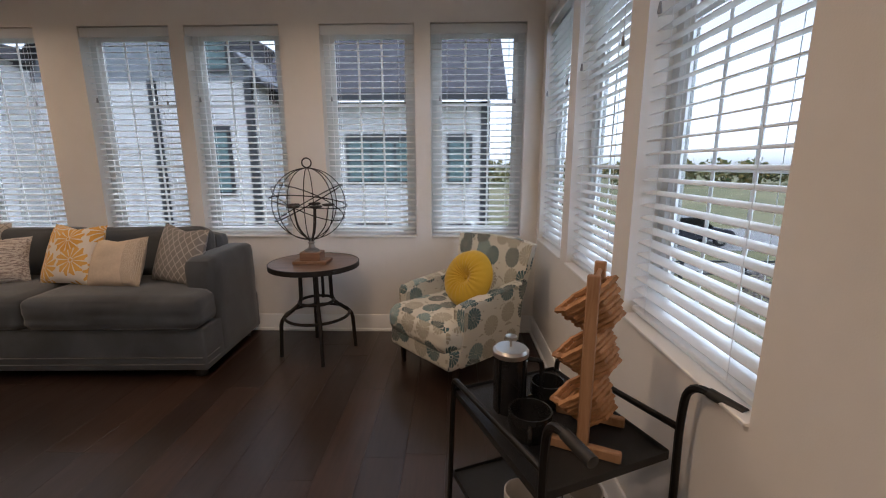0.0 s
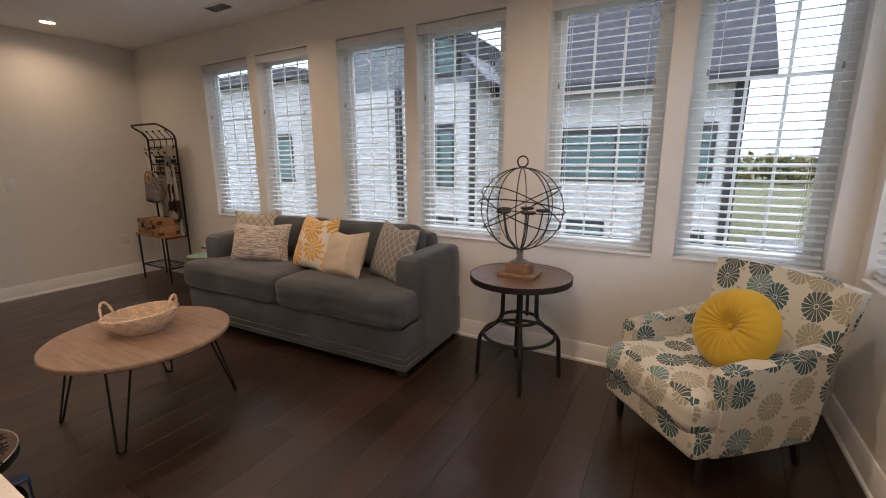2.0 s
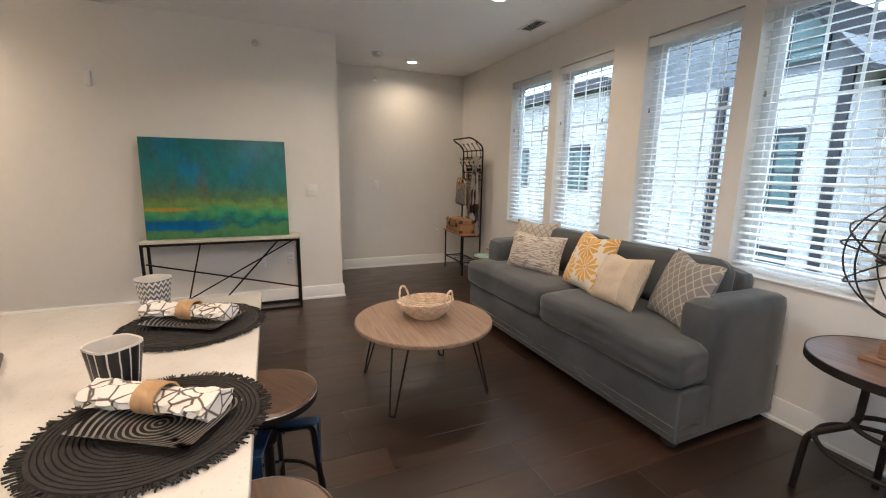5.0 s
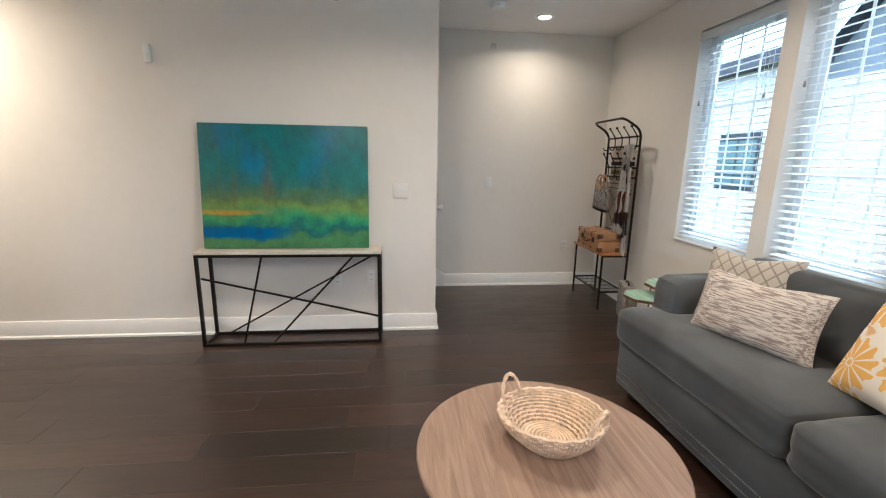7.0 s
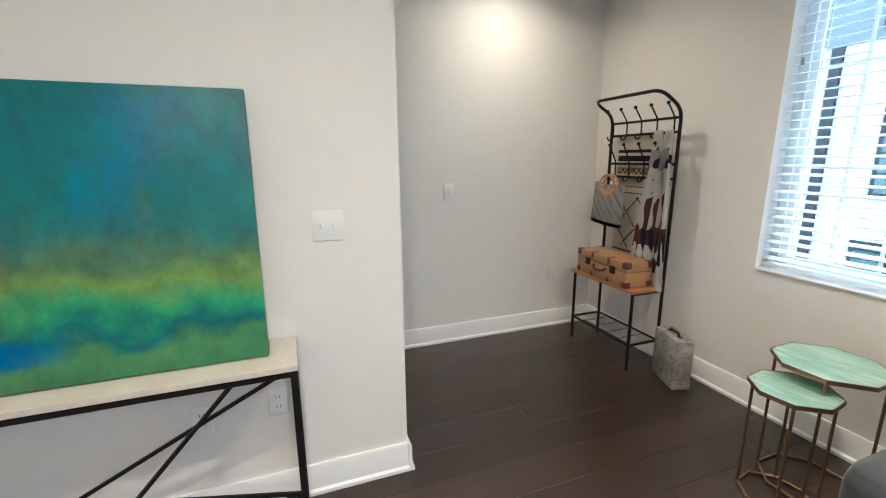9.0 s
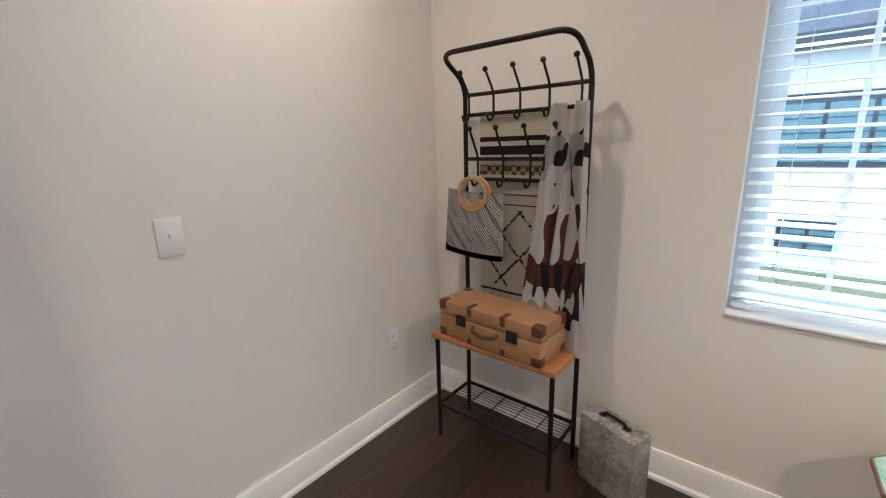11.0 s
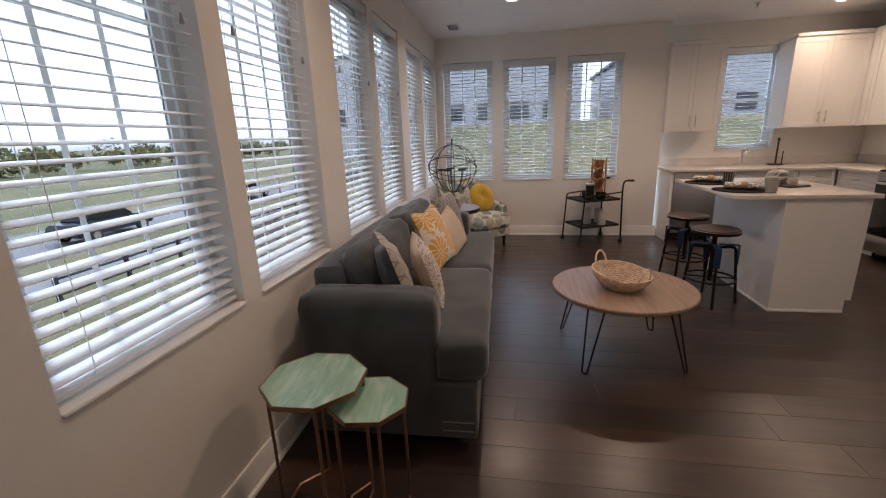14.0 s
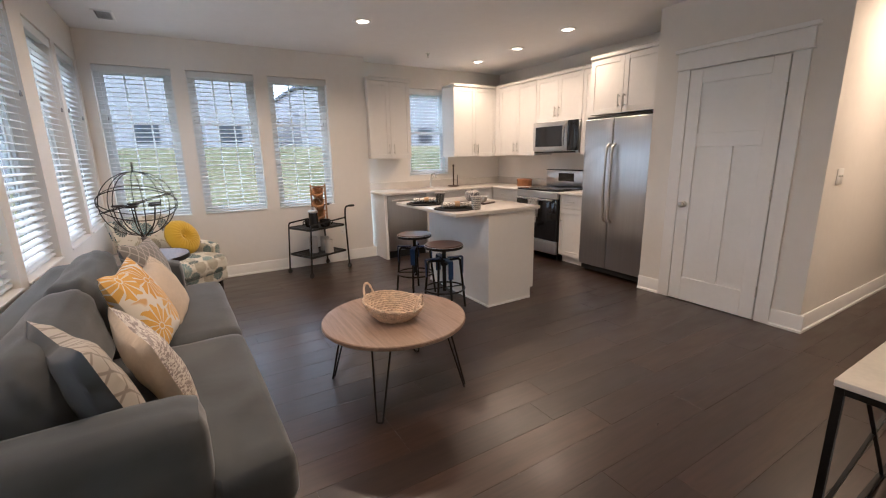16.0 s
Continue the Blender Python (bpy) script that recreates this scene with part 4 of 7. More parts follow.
def coffee_table():
    ob = thing("coffee_table", pose(-3.29, 1.905, 0), "round oak-topped coffee table on black hairpin legs", "coffee table")
    r, z = 0.428, 0.445
    part("tabletop", lathe([(0, z - 0.026), (r - 0.006, z - 0.026), (r, z - 0.02), (r, z - 0.005), (r - 0.005, z), (0, z)], 64), [TABLEWOOD], ob)
    for a in (142, 230, 316, 51):
        c, s = math.cos(radians(a)), math.sin(radians(a))
        t = Vector((-s, c, 0))
        top, foot = Vector((0.31 * c, 0.31 * s, z - 0.027)), Vector((0.42 * c, 0.42 * s, 0.008))
        pts = [top + t * 0.055, foot + t * 0.016, foot + t * 0.008 - Vector((0, 0, 0.002)), foot - t * 0.008 - Vector((0, 0, 0.002)), foot - t * 0.016, top - t * 0.055]
        part("hairpin_leg", tubed(rounded(pts, 0.012, 3), 0.0055, 8), BLACK, ob)
        part("leg_plate", boxed(-0.05, 0.05, -0.05, 0.05, z - 0.030, z - 0.0262, m=pose(0.3 * c, 0.3 * s, 0, 0, 0, a)), BLACK, ob)


coffee_table()


def basket():
    ob = thing("seagrass_basket", pose(-3.325, 1.925, 0.445, 0, 0, 35), "round woven straw basket with two loop handles on the coffee table", "basket")
    straw = plain("straw", (0.68, 0.54, 0.4), 0.85, amount=0.3, scale=30, bump=0.5, bscale=300)
    n = 96
    bm = bmesh.new()
    rows = 11
    for k in range(rows):
        t = k / (rows - 1)
        r = 0.085 + 0.075 * math.sin(t * 1.45)
        z = 0.006 + 0.1 * t
        lean = 0.018 * t
        pts = []
        for j in range(n):
            a = 2 * math.pi * j / n
            wob = 0.0032 * math.cos(a * n / 4 + math.pi * k)
            pts.append(((r + wob) * math.cos(a) * 1.12, (r + wob) * math.sin(a), z + lean * math.cos(a)))
        tube(bm, pts, 0.0058, 5, True)
    for j in range(72):
        a = 2 * math.pi * j / 72
        pts = []
        for k in range(6):
            t = k / 5
            r = 0.0905 + 0.075 * math.sin(t * 1.45)
            pts.append((r * math.cos(a) * 1.12, r * math.sin(a), 0.004 + 0.102 * t + 0.018 * t * math.cos(a)))
        tube(bm, pts, 0.0026, 4)
    tagged(part("woven_wall", bm, straw, ob), "", kind="stuff")
    bm = bmesh.new()
    for k in range(8):
        pts = [((0.004 + 0.0115 * k) * math.cos(a) * 1.1, (0.004 + 0.0115 * k) * math.sin(a), 0.007) for a in [2 * math.pi * j / 40 for j in range(40)]]
        tube(bm, pts, 0.0062, 5, True)
    tagged(part("woven_base", bm, straw, ob), "", kind="stuff")
    for s in (-1, 1):
        pts = [(s * 0.165 + s * 0.02 * math.sin(q), 0.045 * math.cos(q), 0.10 + s * 0.016 + 0.08 * math.sin(q)) for q in [math.pi * i / 14 for i in range(15)]]
        h = bmesh.new()
        for ph in (0, math.pi):
            tw_ = [Vector(p) + Vector((0.004 * math.cos(i * 1.4 + ph), 0, 0.004 * math.sin(i * 1.4 + ph))) for i, p in enumerate(pts)]
            tube(h, tw_, 0.005, 6)
        part("handle", h, straw, ob, "twisted straw loop handle")


basket()

# ---- round side table with wire globe ----
RTOP = wood("dark_stained_top", (0.1, 0.062, 0.045), (0.24, 0.16, 0.12), 0.32, 0, 6)
RX, RY, RZ = -1.612, 3.24, 0.67


def side_table():
    ob = thing("side_table", pose(RX, RY, 0), "round wooden side table with a dark iron pedestal base", "side table")
    z, r = RZ, 0.305
    part("tabletop", lathe([(0, z - 0.03), (r - 0.004, z - 0.03), (r - 0.002, z - 0.001), (0, z)], 56), RTOP, ob)
    band = part("iron_band", lathe([(r - 0.002, z - 0.034), (r + 0.003, z - 0.034), (r + 0.003, z), (r - 0.002, z + 0.001)], 56), BRONZE, ob)
    for i in range(4):
        a = radians(22 + 90 * i)
        c, s = math.cos(a), math.sin(a)
        pts = [(0.1 * c, 0.1 * s, z - 0.03), (0.105 * c, 0.105 * s, 0.38), (0.245 * c, 0.245 * s, 0.27), (0.26 * c, 0.26 * s, 0.0)]
        part("leg", tubed(rounded(pts, 0.045, 5), 0.0135, 10), BRONZE, ob)
    part("hub_post", tubed([(0.03, 0.06, z - 0.03), (0.03, 0.06, 0.39)], 0.011, 8), BRONZE, ob)
    part("inner_ring", tubed(ring((0, 0, 0.385), 0.118, 40), 0.0105, 8, True), BRONZE, ob)
    part("outer_ring", tubed(ring((0, 0, 0.285), 0.222, 48), 0.0105, 8, True), BRONZE, ob)
    part("bolt", lathe([(0, -0.006), (0.008, -0.006), (0.008, 0.006), (0, 0.008)], 10, None, (0.2, -0.235, z - 0.016)), BRONZE, ob)


side_table()


def wire_globe():
    ob = thing("wire_globe_sculpture", pose(RX - 0.0, RY - 0.03, RZ + 0.001), "wrought iron wire globe candle holder on a wooden block", "sculpture")
    wd = wood("stained_block", (0.16, 0.085, 0.045), (0.33, 0.19, 0.11), 0.5)
    part("foot_plate", boxed(-0.115, 0.115, -0.075, 0.075, 0, 0.02, 0.003), wd, ob)
    part("block", boxed(-0.07, 0.07, -0.055, 0.055, 0.0205, 0.078, 0.004), wd, ob)
    part("collar", lathe([(0.052, 0.078), (0.05, 0.09), (0.022, 0.105), (0.018, 0.13), (0.024, 0.14), (0.012, 0.155), (0.0, 0.16)], 24), plain("pewter", (0.3, 0.28, 0.26), 0.4, 0.9), ob)
    cz, R = 0.402, 0.238
    for k in range(4):
        a = radians(45 * k + 12)
        part("meridian_ring", tubed(ring((0, 0, cz), R, 56, (math.cos(a), math.sin(a), 0), (0, 0, 1)), 0.0032, 6, True), BRONZE, ob)
    for k, (tx, ty) in enumerate(((3, 27), (8, -27), (-15, 2))):
        q = Euler((radians(tx), radians(ty), 0)).to_matrix()
        part("tilted_ring", tubed(ring((0, 0, cz + 0.01), R + 0.012, 56, q @ Vector((1, 0, 0)), q @ Vector((0, 1, 0))), 0.0036, 6, True), BRONZE, ob)
    part("top_loop", tubed(ring((0, 0, cz + R + 0.034), 0.031, 24, (1, 0, 0), (0, 0, 1)), 0.0045, 6, True), BRONZE, ob)
    for k in range(5):
        a = radians(72 * k + 20)
        c, s = math.cos(a), math.sin(a)
        arm = part("candle_arm", tubed(rounded([(0.012 * c, 0.012 * s, 0.15), (0.10 * c, 0.10 * s, 0.24), (0.125 * c, 0.125 * s, 0.388)], 0.08, 5), 0.0042, 6), BRONZE, ob)
        part("candle_cup", lathe([(0, 0.386), (0.034, 0.386), (0.042, 0.392), (0.04, 0.4), (0, 0.393)], 18, None, (0.125 * c, 0.125 * s, 0)), BRONZE, arm)


wire_globe()

# ---- armchair ----
CHAIRFAB = flower_fabric("blossom_upholstery", (0.66, 0.645, 0.57), [(0.055, 0.12, 0.135), (0.4, 0.38, 0.3), (0.085, 0.115, 0.115), (0.17, 0.27, 0.28), (0.38, 0.36, 0.28)], 6.2, 16, 0.42, wrapped=True)


def armchair():
    # x across, front towards -y
    ob = thing("armchair", pose(-0.61, 3.08, 0, 0, 0, -47) @ Matrix.Diagonal((0.9, 0.9, 0.98, 1)), "cream armchair with teal and grey blossom upholstery on dark legs", "armchair")
    W = 0.72
    s = pillowy(0.665, 0.70, 0.18, 18, 0.03, 31, 0.004, 0.07)
    bmesh.ops.translate(s, vec=(0, -0.065, 0.255), verts=s.verts)
    part("seat", s, CHAIRFAB, ob)
    b = boxed(-W / 2 + 0.03, W / 2 - 0.03, -0.385, 0.3, 0.15, 0.29, 0.035, 3)
    part("seat_frame", b, CHAIRFAB, ob)
    for sd in (-1, 1):
        a = bmesh.new()
        prof = [(-0.275, 0.15, 0.53), (-0.26, 0.15, 0.55), (-0.15, 0.145, 0.565), (0.05, 0.145, 0.58), (0.30, 0.15, 0.60)]
        rings = []
        for y, z0, z1 in prof:
            flare = 0.02 * (z1 - 0.5) / 0.1
            x0, x1 = W / 2 - 0.105, W / 2 - 0.005 + flare
            rings.append([a.verts.new((sd * x, y, z)) for x, z in ((x0 + 0.01, z0), (x1 - 0.045, z0), (x1 - 0.03, 0.25), (x1 - 0.005, z1 - 0.05), (x1 - 0.015, z1 - 0.012), (x1 - 0.04, z1), (x0 + 0.03, z1), (x0 + 0.006, z1 - 0.015), (x0, z1 - 0.05))])
        for A, B in zip(rings, rings[1:]):
            for j in range(9):
                a.faces.new((A[j], A[(j + 1) % 9], B[(j + 1) % 9], B[j]))
        a.faces.new(rings[0][::-1]), a.faces.new(rings[-1])
        part("armrest", a, CHAIRFAB, ob)
        pp = [(sd * (W / 2 - 0.10), -0.276, 0.17), (sd * (W / 2 - 0.10), -0.276, 0.52), (sd * (W / 2 - 0.01), -0.276, 0.52)]
        part("piping", tubed(rounded(pp, 0.02), 0.004, 6), CHAIRFAB, ob)
    bk = bmesh.new()
    nx, nz = 14, 10
    g = {}
    for f in (0, 1):
        for i in range(nx + 1):
            for j in range(nz + 1):
                u, v = 2 * i / nx - 1, j / nz
                wid = 0.29 + 0.085 * v ** 0.8
                curve = 0.05 * (1 - u * u)
                th = 0.13 * (1 - 0.3 * v)
                y = 0.20 + 0.16 * v + curve * 0.6 + (th if f else 0)
                z = 0.27 + 0.57 * v + 0.02 * v * (1 - u * u)
                e = min(1 - abs(u), 1 - v) 
                y += (0.02 if not f else -0.02) * max(0, 1 - e / 0.12)
                g[f, i, j] = bk.verts.new((u * wid, y, z))
    for f in (0, 1):
        for i in range(nx):
            for j in range(nz):
                bk.faces.new((g[f, i, j], g[f, i + 1, j], g[f, i + 1, j + 1], g[f, i, j + 1]))
    for j in range(nz):
        for i in (0, nx):
            bk.faces.new((g[0, i, j], g[1, i, j], g[1, i, j + 1], g[0, i, j + 1]))
    for i in range(nx):
        for j in (0, nz):
            bk.faces.new((g[0, i, j], g[1, i, j], g[1, i + 1, j], g[0, i + 1, j]))
    part("backrest", bk, CHAIRFAB, ob)
    lw = plain("espresso_leg", (0.02, 0.014, 0.012), 0.35)
    for x in (-0.29, 0.29):
        for y, sl in ((-0.29, 0.0), (0.25, 0.05)):
            part("leg", tubed([(x, y, 0.16), (x, y + sl, 0.0)], 0.026, 4, False, [1.0, 0.62]), lw, ob)
    pl = thing("round_pillow", pose(-0.60, 2.935, 0.462, 64, 0, -44), "round mustard velvet pillow, pleated, on the armchair", "pillow")
    v = velvet("mustard_velvet", (0.56, 0.37, 0.015), 0.12)
    bm = bmesh.new()
    N, M = 96, 12
    for s in (-1, 1):
        rows = []
        for k in range(M + 1):
            t = k / M
            rows.append([bm.verts.new(((0.185 * t + 0.001) * math.cos(2 * math.pi * j / N), (0.185 * t + 0.001) * math.sin(2 * math.pi * j / N) + 0.18,
                                       s * (0.065 * (math.sin(math.pi * min(1, t * 0.93 + 0.07)) ** 0.5) * (0.35 + 0.65 * min(1, t * 3)) + 0.004 * t * math.cos(j * math.pi / 2 * 1.0 + 0.4 * math.sin(j)) * (1 - t) * 3))) for j in range(N)])
        for A, B in zip(rows, rows[1:]):
            for j in range(N):
                bm.faces.new((A[j], A[(j + 1) % N], B[(j + 1) % N], B[j]))
    part("cover", bm, v, pl)
    for s in (-1, 1):
        part("button", lathe([(0.0, 0.012), (0.01, 0.009), (0.015, 0), (0, -0.004)], 14, None, (0, 0.18, 0.025 * s)), v, pl)


armchair()

# ---- console table and painting ----
def console():
    ob = thing("console_table", pose(0, 0, 0), "black steel console table with a pale stone top", "console table")
    x0, x1, y0, y1, z = -5.352, -5.115, -0.002, 1.288, 0.712
    stone = plain("pale_stone_top", (0.62, 0.57, 0.49), 0.4, amount=0.12, scale=5)
    part("tabletop", boxed(x0 - 0.002, x1 + 0.004, y0 - 0.004, y1 + 0.004, z - 0.022, z, 0.002), stone, ob)
    b = 0.022
    for y in (y0, y1 - b):
        for x in (x0, x1 - b):
            part("leg", boxed(x, x + b, y, y + b, 0.0, z - 0.0222, 0.001), BLACK, ob)
    for x in (x0, x1 - b):
        part("rail", boxed(x + 0.001, x + b - 0.001, y0 + b, y1 - b, 0.0, b, 0.001), BLACK, ob)
        part("rail", boxed(x + 0.001, x + b - 0.001, y0 + b, y1 - b, z - 0.0222 - b, z - 0.0224, 0.001), BLACK, ob)
    for y in (y0, y1 - b):
        part("side_rail", boxed(x0 + b, x1 - b, y + 0.001, y + b - 0.001, 0.0, b, 0.001), BLACK, ob)
        part("side_rail", boxed(x0 + b, x1 - b, y + 0.001, y + b - 0.001, z - 0.0222 - b, z - 0.0224, 0.001), BLACK, ob)
    xf, xm = x1 - 0.011, (x0 + x1) / 2
    for nm, a, c in (("diagonal_bar", (xf, 0.03, 0.515), (xf, y1 - 0.02, 0.21)), ("diagonal_bar", (xf - 0.002, 0.29, 0.02), (xf - 0.002, 0.45, z - 0.04)),
                     ("diagonal_bar", (x0 + 0.011, 0.12, 0.02), (xf, 1.22, z - 0.04)), ("diagonal_bar", (xf - 0.004, 0.50, 0.02), (xf - 0.004, 1.09, z - 0.04))):
        part(nm, tubed([a, c], 0.0085, 4), BLACK, ob)


console()


def painting():
    w, h = 1.165, 0.88
    ob = thing("painting", pose(-5.24, 0.036, 0.7135, 0, 0, 90) @ pose(0, 0, 0, -5.0, 0, 0), "unframed abstract canvas in teal, blue and green on the console", "painting")
    m = Mat("abstract_paint", (0.1, 0.3, 0.3), 0.5)
    sep = m.node("ShaderNodeSeparateXYZ", Vector=m.co)
    u, v = m.math("DIVIDE", sep.outputs[0], w), m.math("DIVIDE", sep.outputs[2], h)
    warp = m.math("SUBTRACT", m.noise(4, 5, m.scaled((1, 1, 1.3)), 0.6), 0.5)
    vv = m.math("MULTIPLY_ADD", warp, 0.34, v)
    base = m.ramp(vv, [(0.0, (0.05, 0.17, 0.07)), (0.10, (0.09, 0.24, 0.08)), (0.17, (0.015, 0.13, 0.15)), (0.24, (0.06, 0.30, 0.12)), (0.34, (0.16, 0.26, 0.05)),
                       (0.42, (0.075, 0.16, 0.07)), (0.52, (0.03, 0.15, 0.13)), (0.68, (0.008, 0.14, 0.15)), (0.85, (0.006, 0.13, 0.16)), (1.0, (0.008, 0.12, 0.13))])
    drip = m.noise(7, 5, m.scaled((1.0, 1, 0.16)), 0.6)
    rust = m.math("MULTIPLY", m.ramp(drip, [(0.5, (0, 0, 0)), (0.72, (0.75, 0.75, 0.75))]), m.ramp(v, [(0.3, (0.2, 0.2, 0.2)), (0.5, (1, 1, 1)), (0.95, (0.15, 0.15, 0.15))]))
    c = m.mix(rust, base, (0.13, 0.1, 0.03))
    blue = m.math("MULTIPLY", m.ramp(m.noise(3.4, 3, m.scaled((1, 1, 0.45), loc=(3.1, 0, 0))), [(0.5, (0, 0, 0)), (0.66, (0.9, 0.9, 0.9))]), m.ramp(v, [(0.48, (0, 0, 0)), (0.7, (1, 1, 1))]))
    c = m.mix(blue, c, (0.0, 0.15, 0.36))
    pond = m.math("MULTIPLY", m.ramp(m.math("MULTIPLY_ADD", warp, 0.12, v), [(0.07, (0, 0, 0)), (0.10, (1, 1, 1)), (0.16, (1, 1, 1)), (0.19, (0, 0, 0))]), m.ramp(u, [(0.4, (1, 1, 1)), (0.56, (0, 0, 0))]))
    c = m.mix(pond, c, (0.0, 0.12, 0.34))
    gold = m.math("MULTIPLY", m.ramp(m.math("MULTIPLY_ADD", warp, 0.06, v), [(0.27, (0, 0, 0)), (0.285, (1, 1, 1)), (0.30, (1, 1, 1)), (0.32, (0, 0, 0))]), m.ramp(u, [(0.2, (1, 1, 1)), (0.42, (0, 0, 0))]))
    c = m.mix(gold, c, (0.42, 0.27, 0.02))
    streak = m.ramp(m.noise(14, 5, m.scaled((1.0, 1, 0.7)), 0.7), [(0.3, (0.75, 0.75, 0.75)), (0.7, (1.35, 1.35, 1.35))])
    c = m.mix(1.0, c, streak, "MULTIPLY")
    m.color(c).bump(m.noise(160, 3), 0.3, 0.001)
    # x runs from the south end to the north end, face towards the room
    part("canvas", boxed(0, w, -0.034, 0, 0, h, 0.004, 2), m.m, ob)


painting()

# ---- coat rack with its things ----
KX0, KX1, KYB, KYF = -6.293, -5.72, 3.545, 3.30
RACK = pose(0, 0, 0)


def coat_rack():
    ob = thing("hall_tree", RACK, "black metal hall tree with hooks and a wooden bench", "coat rack")
    r, zt = 0.0105, 1.752
    hoop = [(KX0, KYB, 0.0), (KX0, KYB, zt - 0.1), (KX0, KYB - 0.17, zt), (KX1, KYB - 0.17, zt), (KX1, KYB, zt - 0.1), (KX1, KYB, 0.0)]
    part("frame", tubed(rounded(hoop, 0.07, 6), r, 10), BLACK, ob)
    for x in (KX0, KX1):
        part("front_leg", tubed([(x, KYF, 0.0), (x, KYF, 0.523)], r, 8), BLACK, ob)
        for z in (0.17, 0.515):
            part("side_bar", tubed([(x, KYF, z), (x, KYB, z)], 0.009, 8), BLACK, ob)
    part("front_bar", tubed([(KX0, KYF, 0.17), (KX1, KYF, 0.17)], 0.009, 8), BLACK, ob)
    for z in (1.603, 1.518, 1.325, 1.235, 0.17):
        part("cross_bar", tubed([(KX0, KYB, z), (KX1, KYB, z)], 0.0085, 8), BLACK, ob)
    n = 11
    part("wire_shelf", wire_shelf(n), BLACK, ob)
    part("bench", boxed(KX0 - 0.02, KX1 + 0.02, KYF - 0.025, KYB - 0.02, 0.524, 0.547, 0.005, 2), wood("orange_bench", (0.3, 0.12, 0.035), (0.5, 0.22, 0.075), 0.4), ob)
    for z, cnt, q in ((1.568, 5, 0.72), (1.29, 4, 1.0)):
        for i in range(cnt):
            x = KX0 + 0.03 + (KX1 - KX0 - 0.06) * (i + (0 if cnt == 5 else 0.35)) / (4.0 if cnt == 5 else 3.9)
            pts = [(x, KYB - 0.075, z + 0.16 * q), (x, KYB - 0.014, z + 0.05 * q), (x, KYB - 0.012, z - 0.055), (x, KYB - 0.03, z - 0.08), (x, KYB - 0.055, z - 0.08), (x, KYB - 0.065, z - 0.055)]
            hk = part("hook", tubed(rounded(pts, 0.02, 3), 0.005, 7), BLACK, ob)
            part("knob", lathe([(0, -0.012), (0.009, -0.008), (0.012, 0), (0.009, 0.008), (0, 0.012)], 10, None, (x, KYB - 0.077, z + 0.165 * q)), BLACK, hk)


def wire_shelf(n):
    bm = bmesh.new()
    for i in range(n):
        y = KYF + 0.02 + (KYB - KYF - 0.04) * i / (n - 1)
        tube(bm, [(KX0, y, 0.176), (KX1, y, 0.176)], 0.0017, 5)
    for i in range(1, 5):
        x = KX0 + (KX1 - KX0) * i / 5
        tube(bm, [(x, KYF, 0.171), (x, KYB, 0.171)], 0.0028, 5)
    return bm


coat_rack()


def sheet(w, h, nx, nz, fold, seed, thick=0.006, taper=0.0):
    """A hanging cloth: x across, z down from 0, in soft folds."""
    bm, rnd = bmesh.new(), random.Random(seed)
    a, b = rnd.uniform(0, 6), rnd.uniform(0, 6)
    g = [[bm.verts.new(((i / nx - 0.5) * w * (1 - taper * (1 - j / nz)), fold * math.sin(9 * i / nx + a + 1.2 * j / nz) + 0.4 * fold * math.sin(17 * i / nx + b), -h * j / nz + 0.012 * math.sin(7 * i / nx + a) * (j == nz))) for i in range(nx + 1)] for j in range(nz + 1)]
    for A, B in zip(g, g[1:]):
        for i in range(nx):
            bm.faces.new((A[i], A[i + 1], B[i + 1], B[i]))
    bmesh.ops.solidify(bm, geom=bm.faces[:], thickness=thick)
    return bm


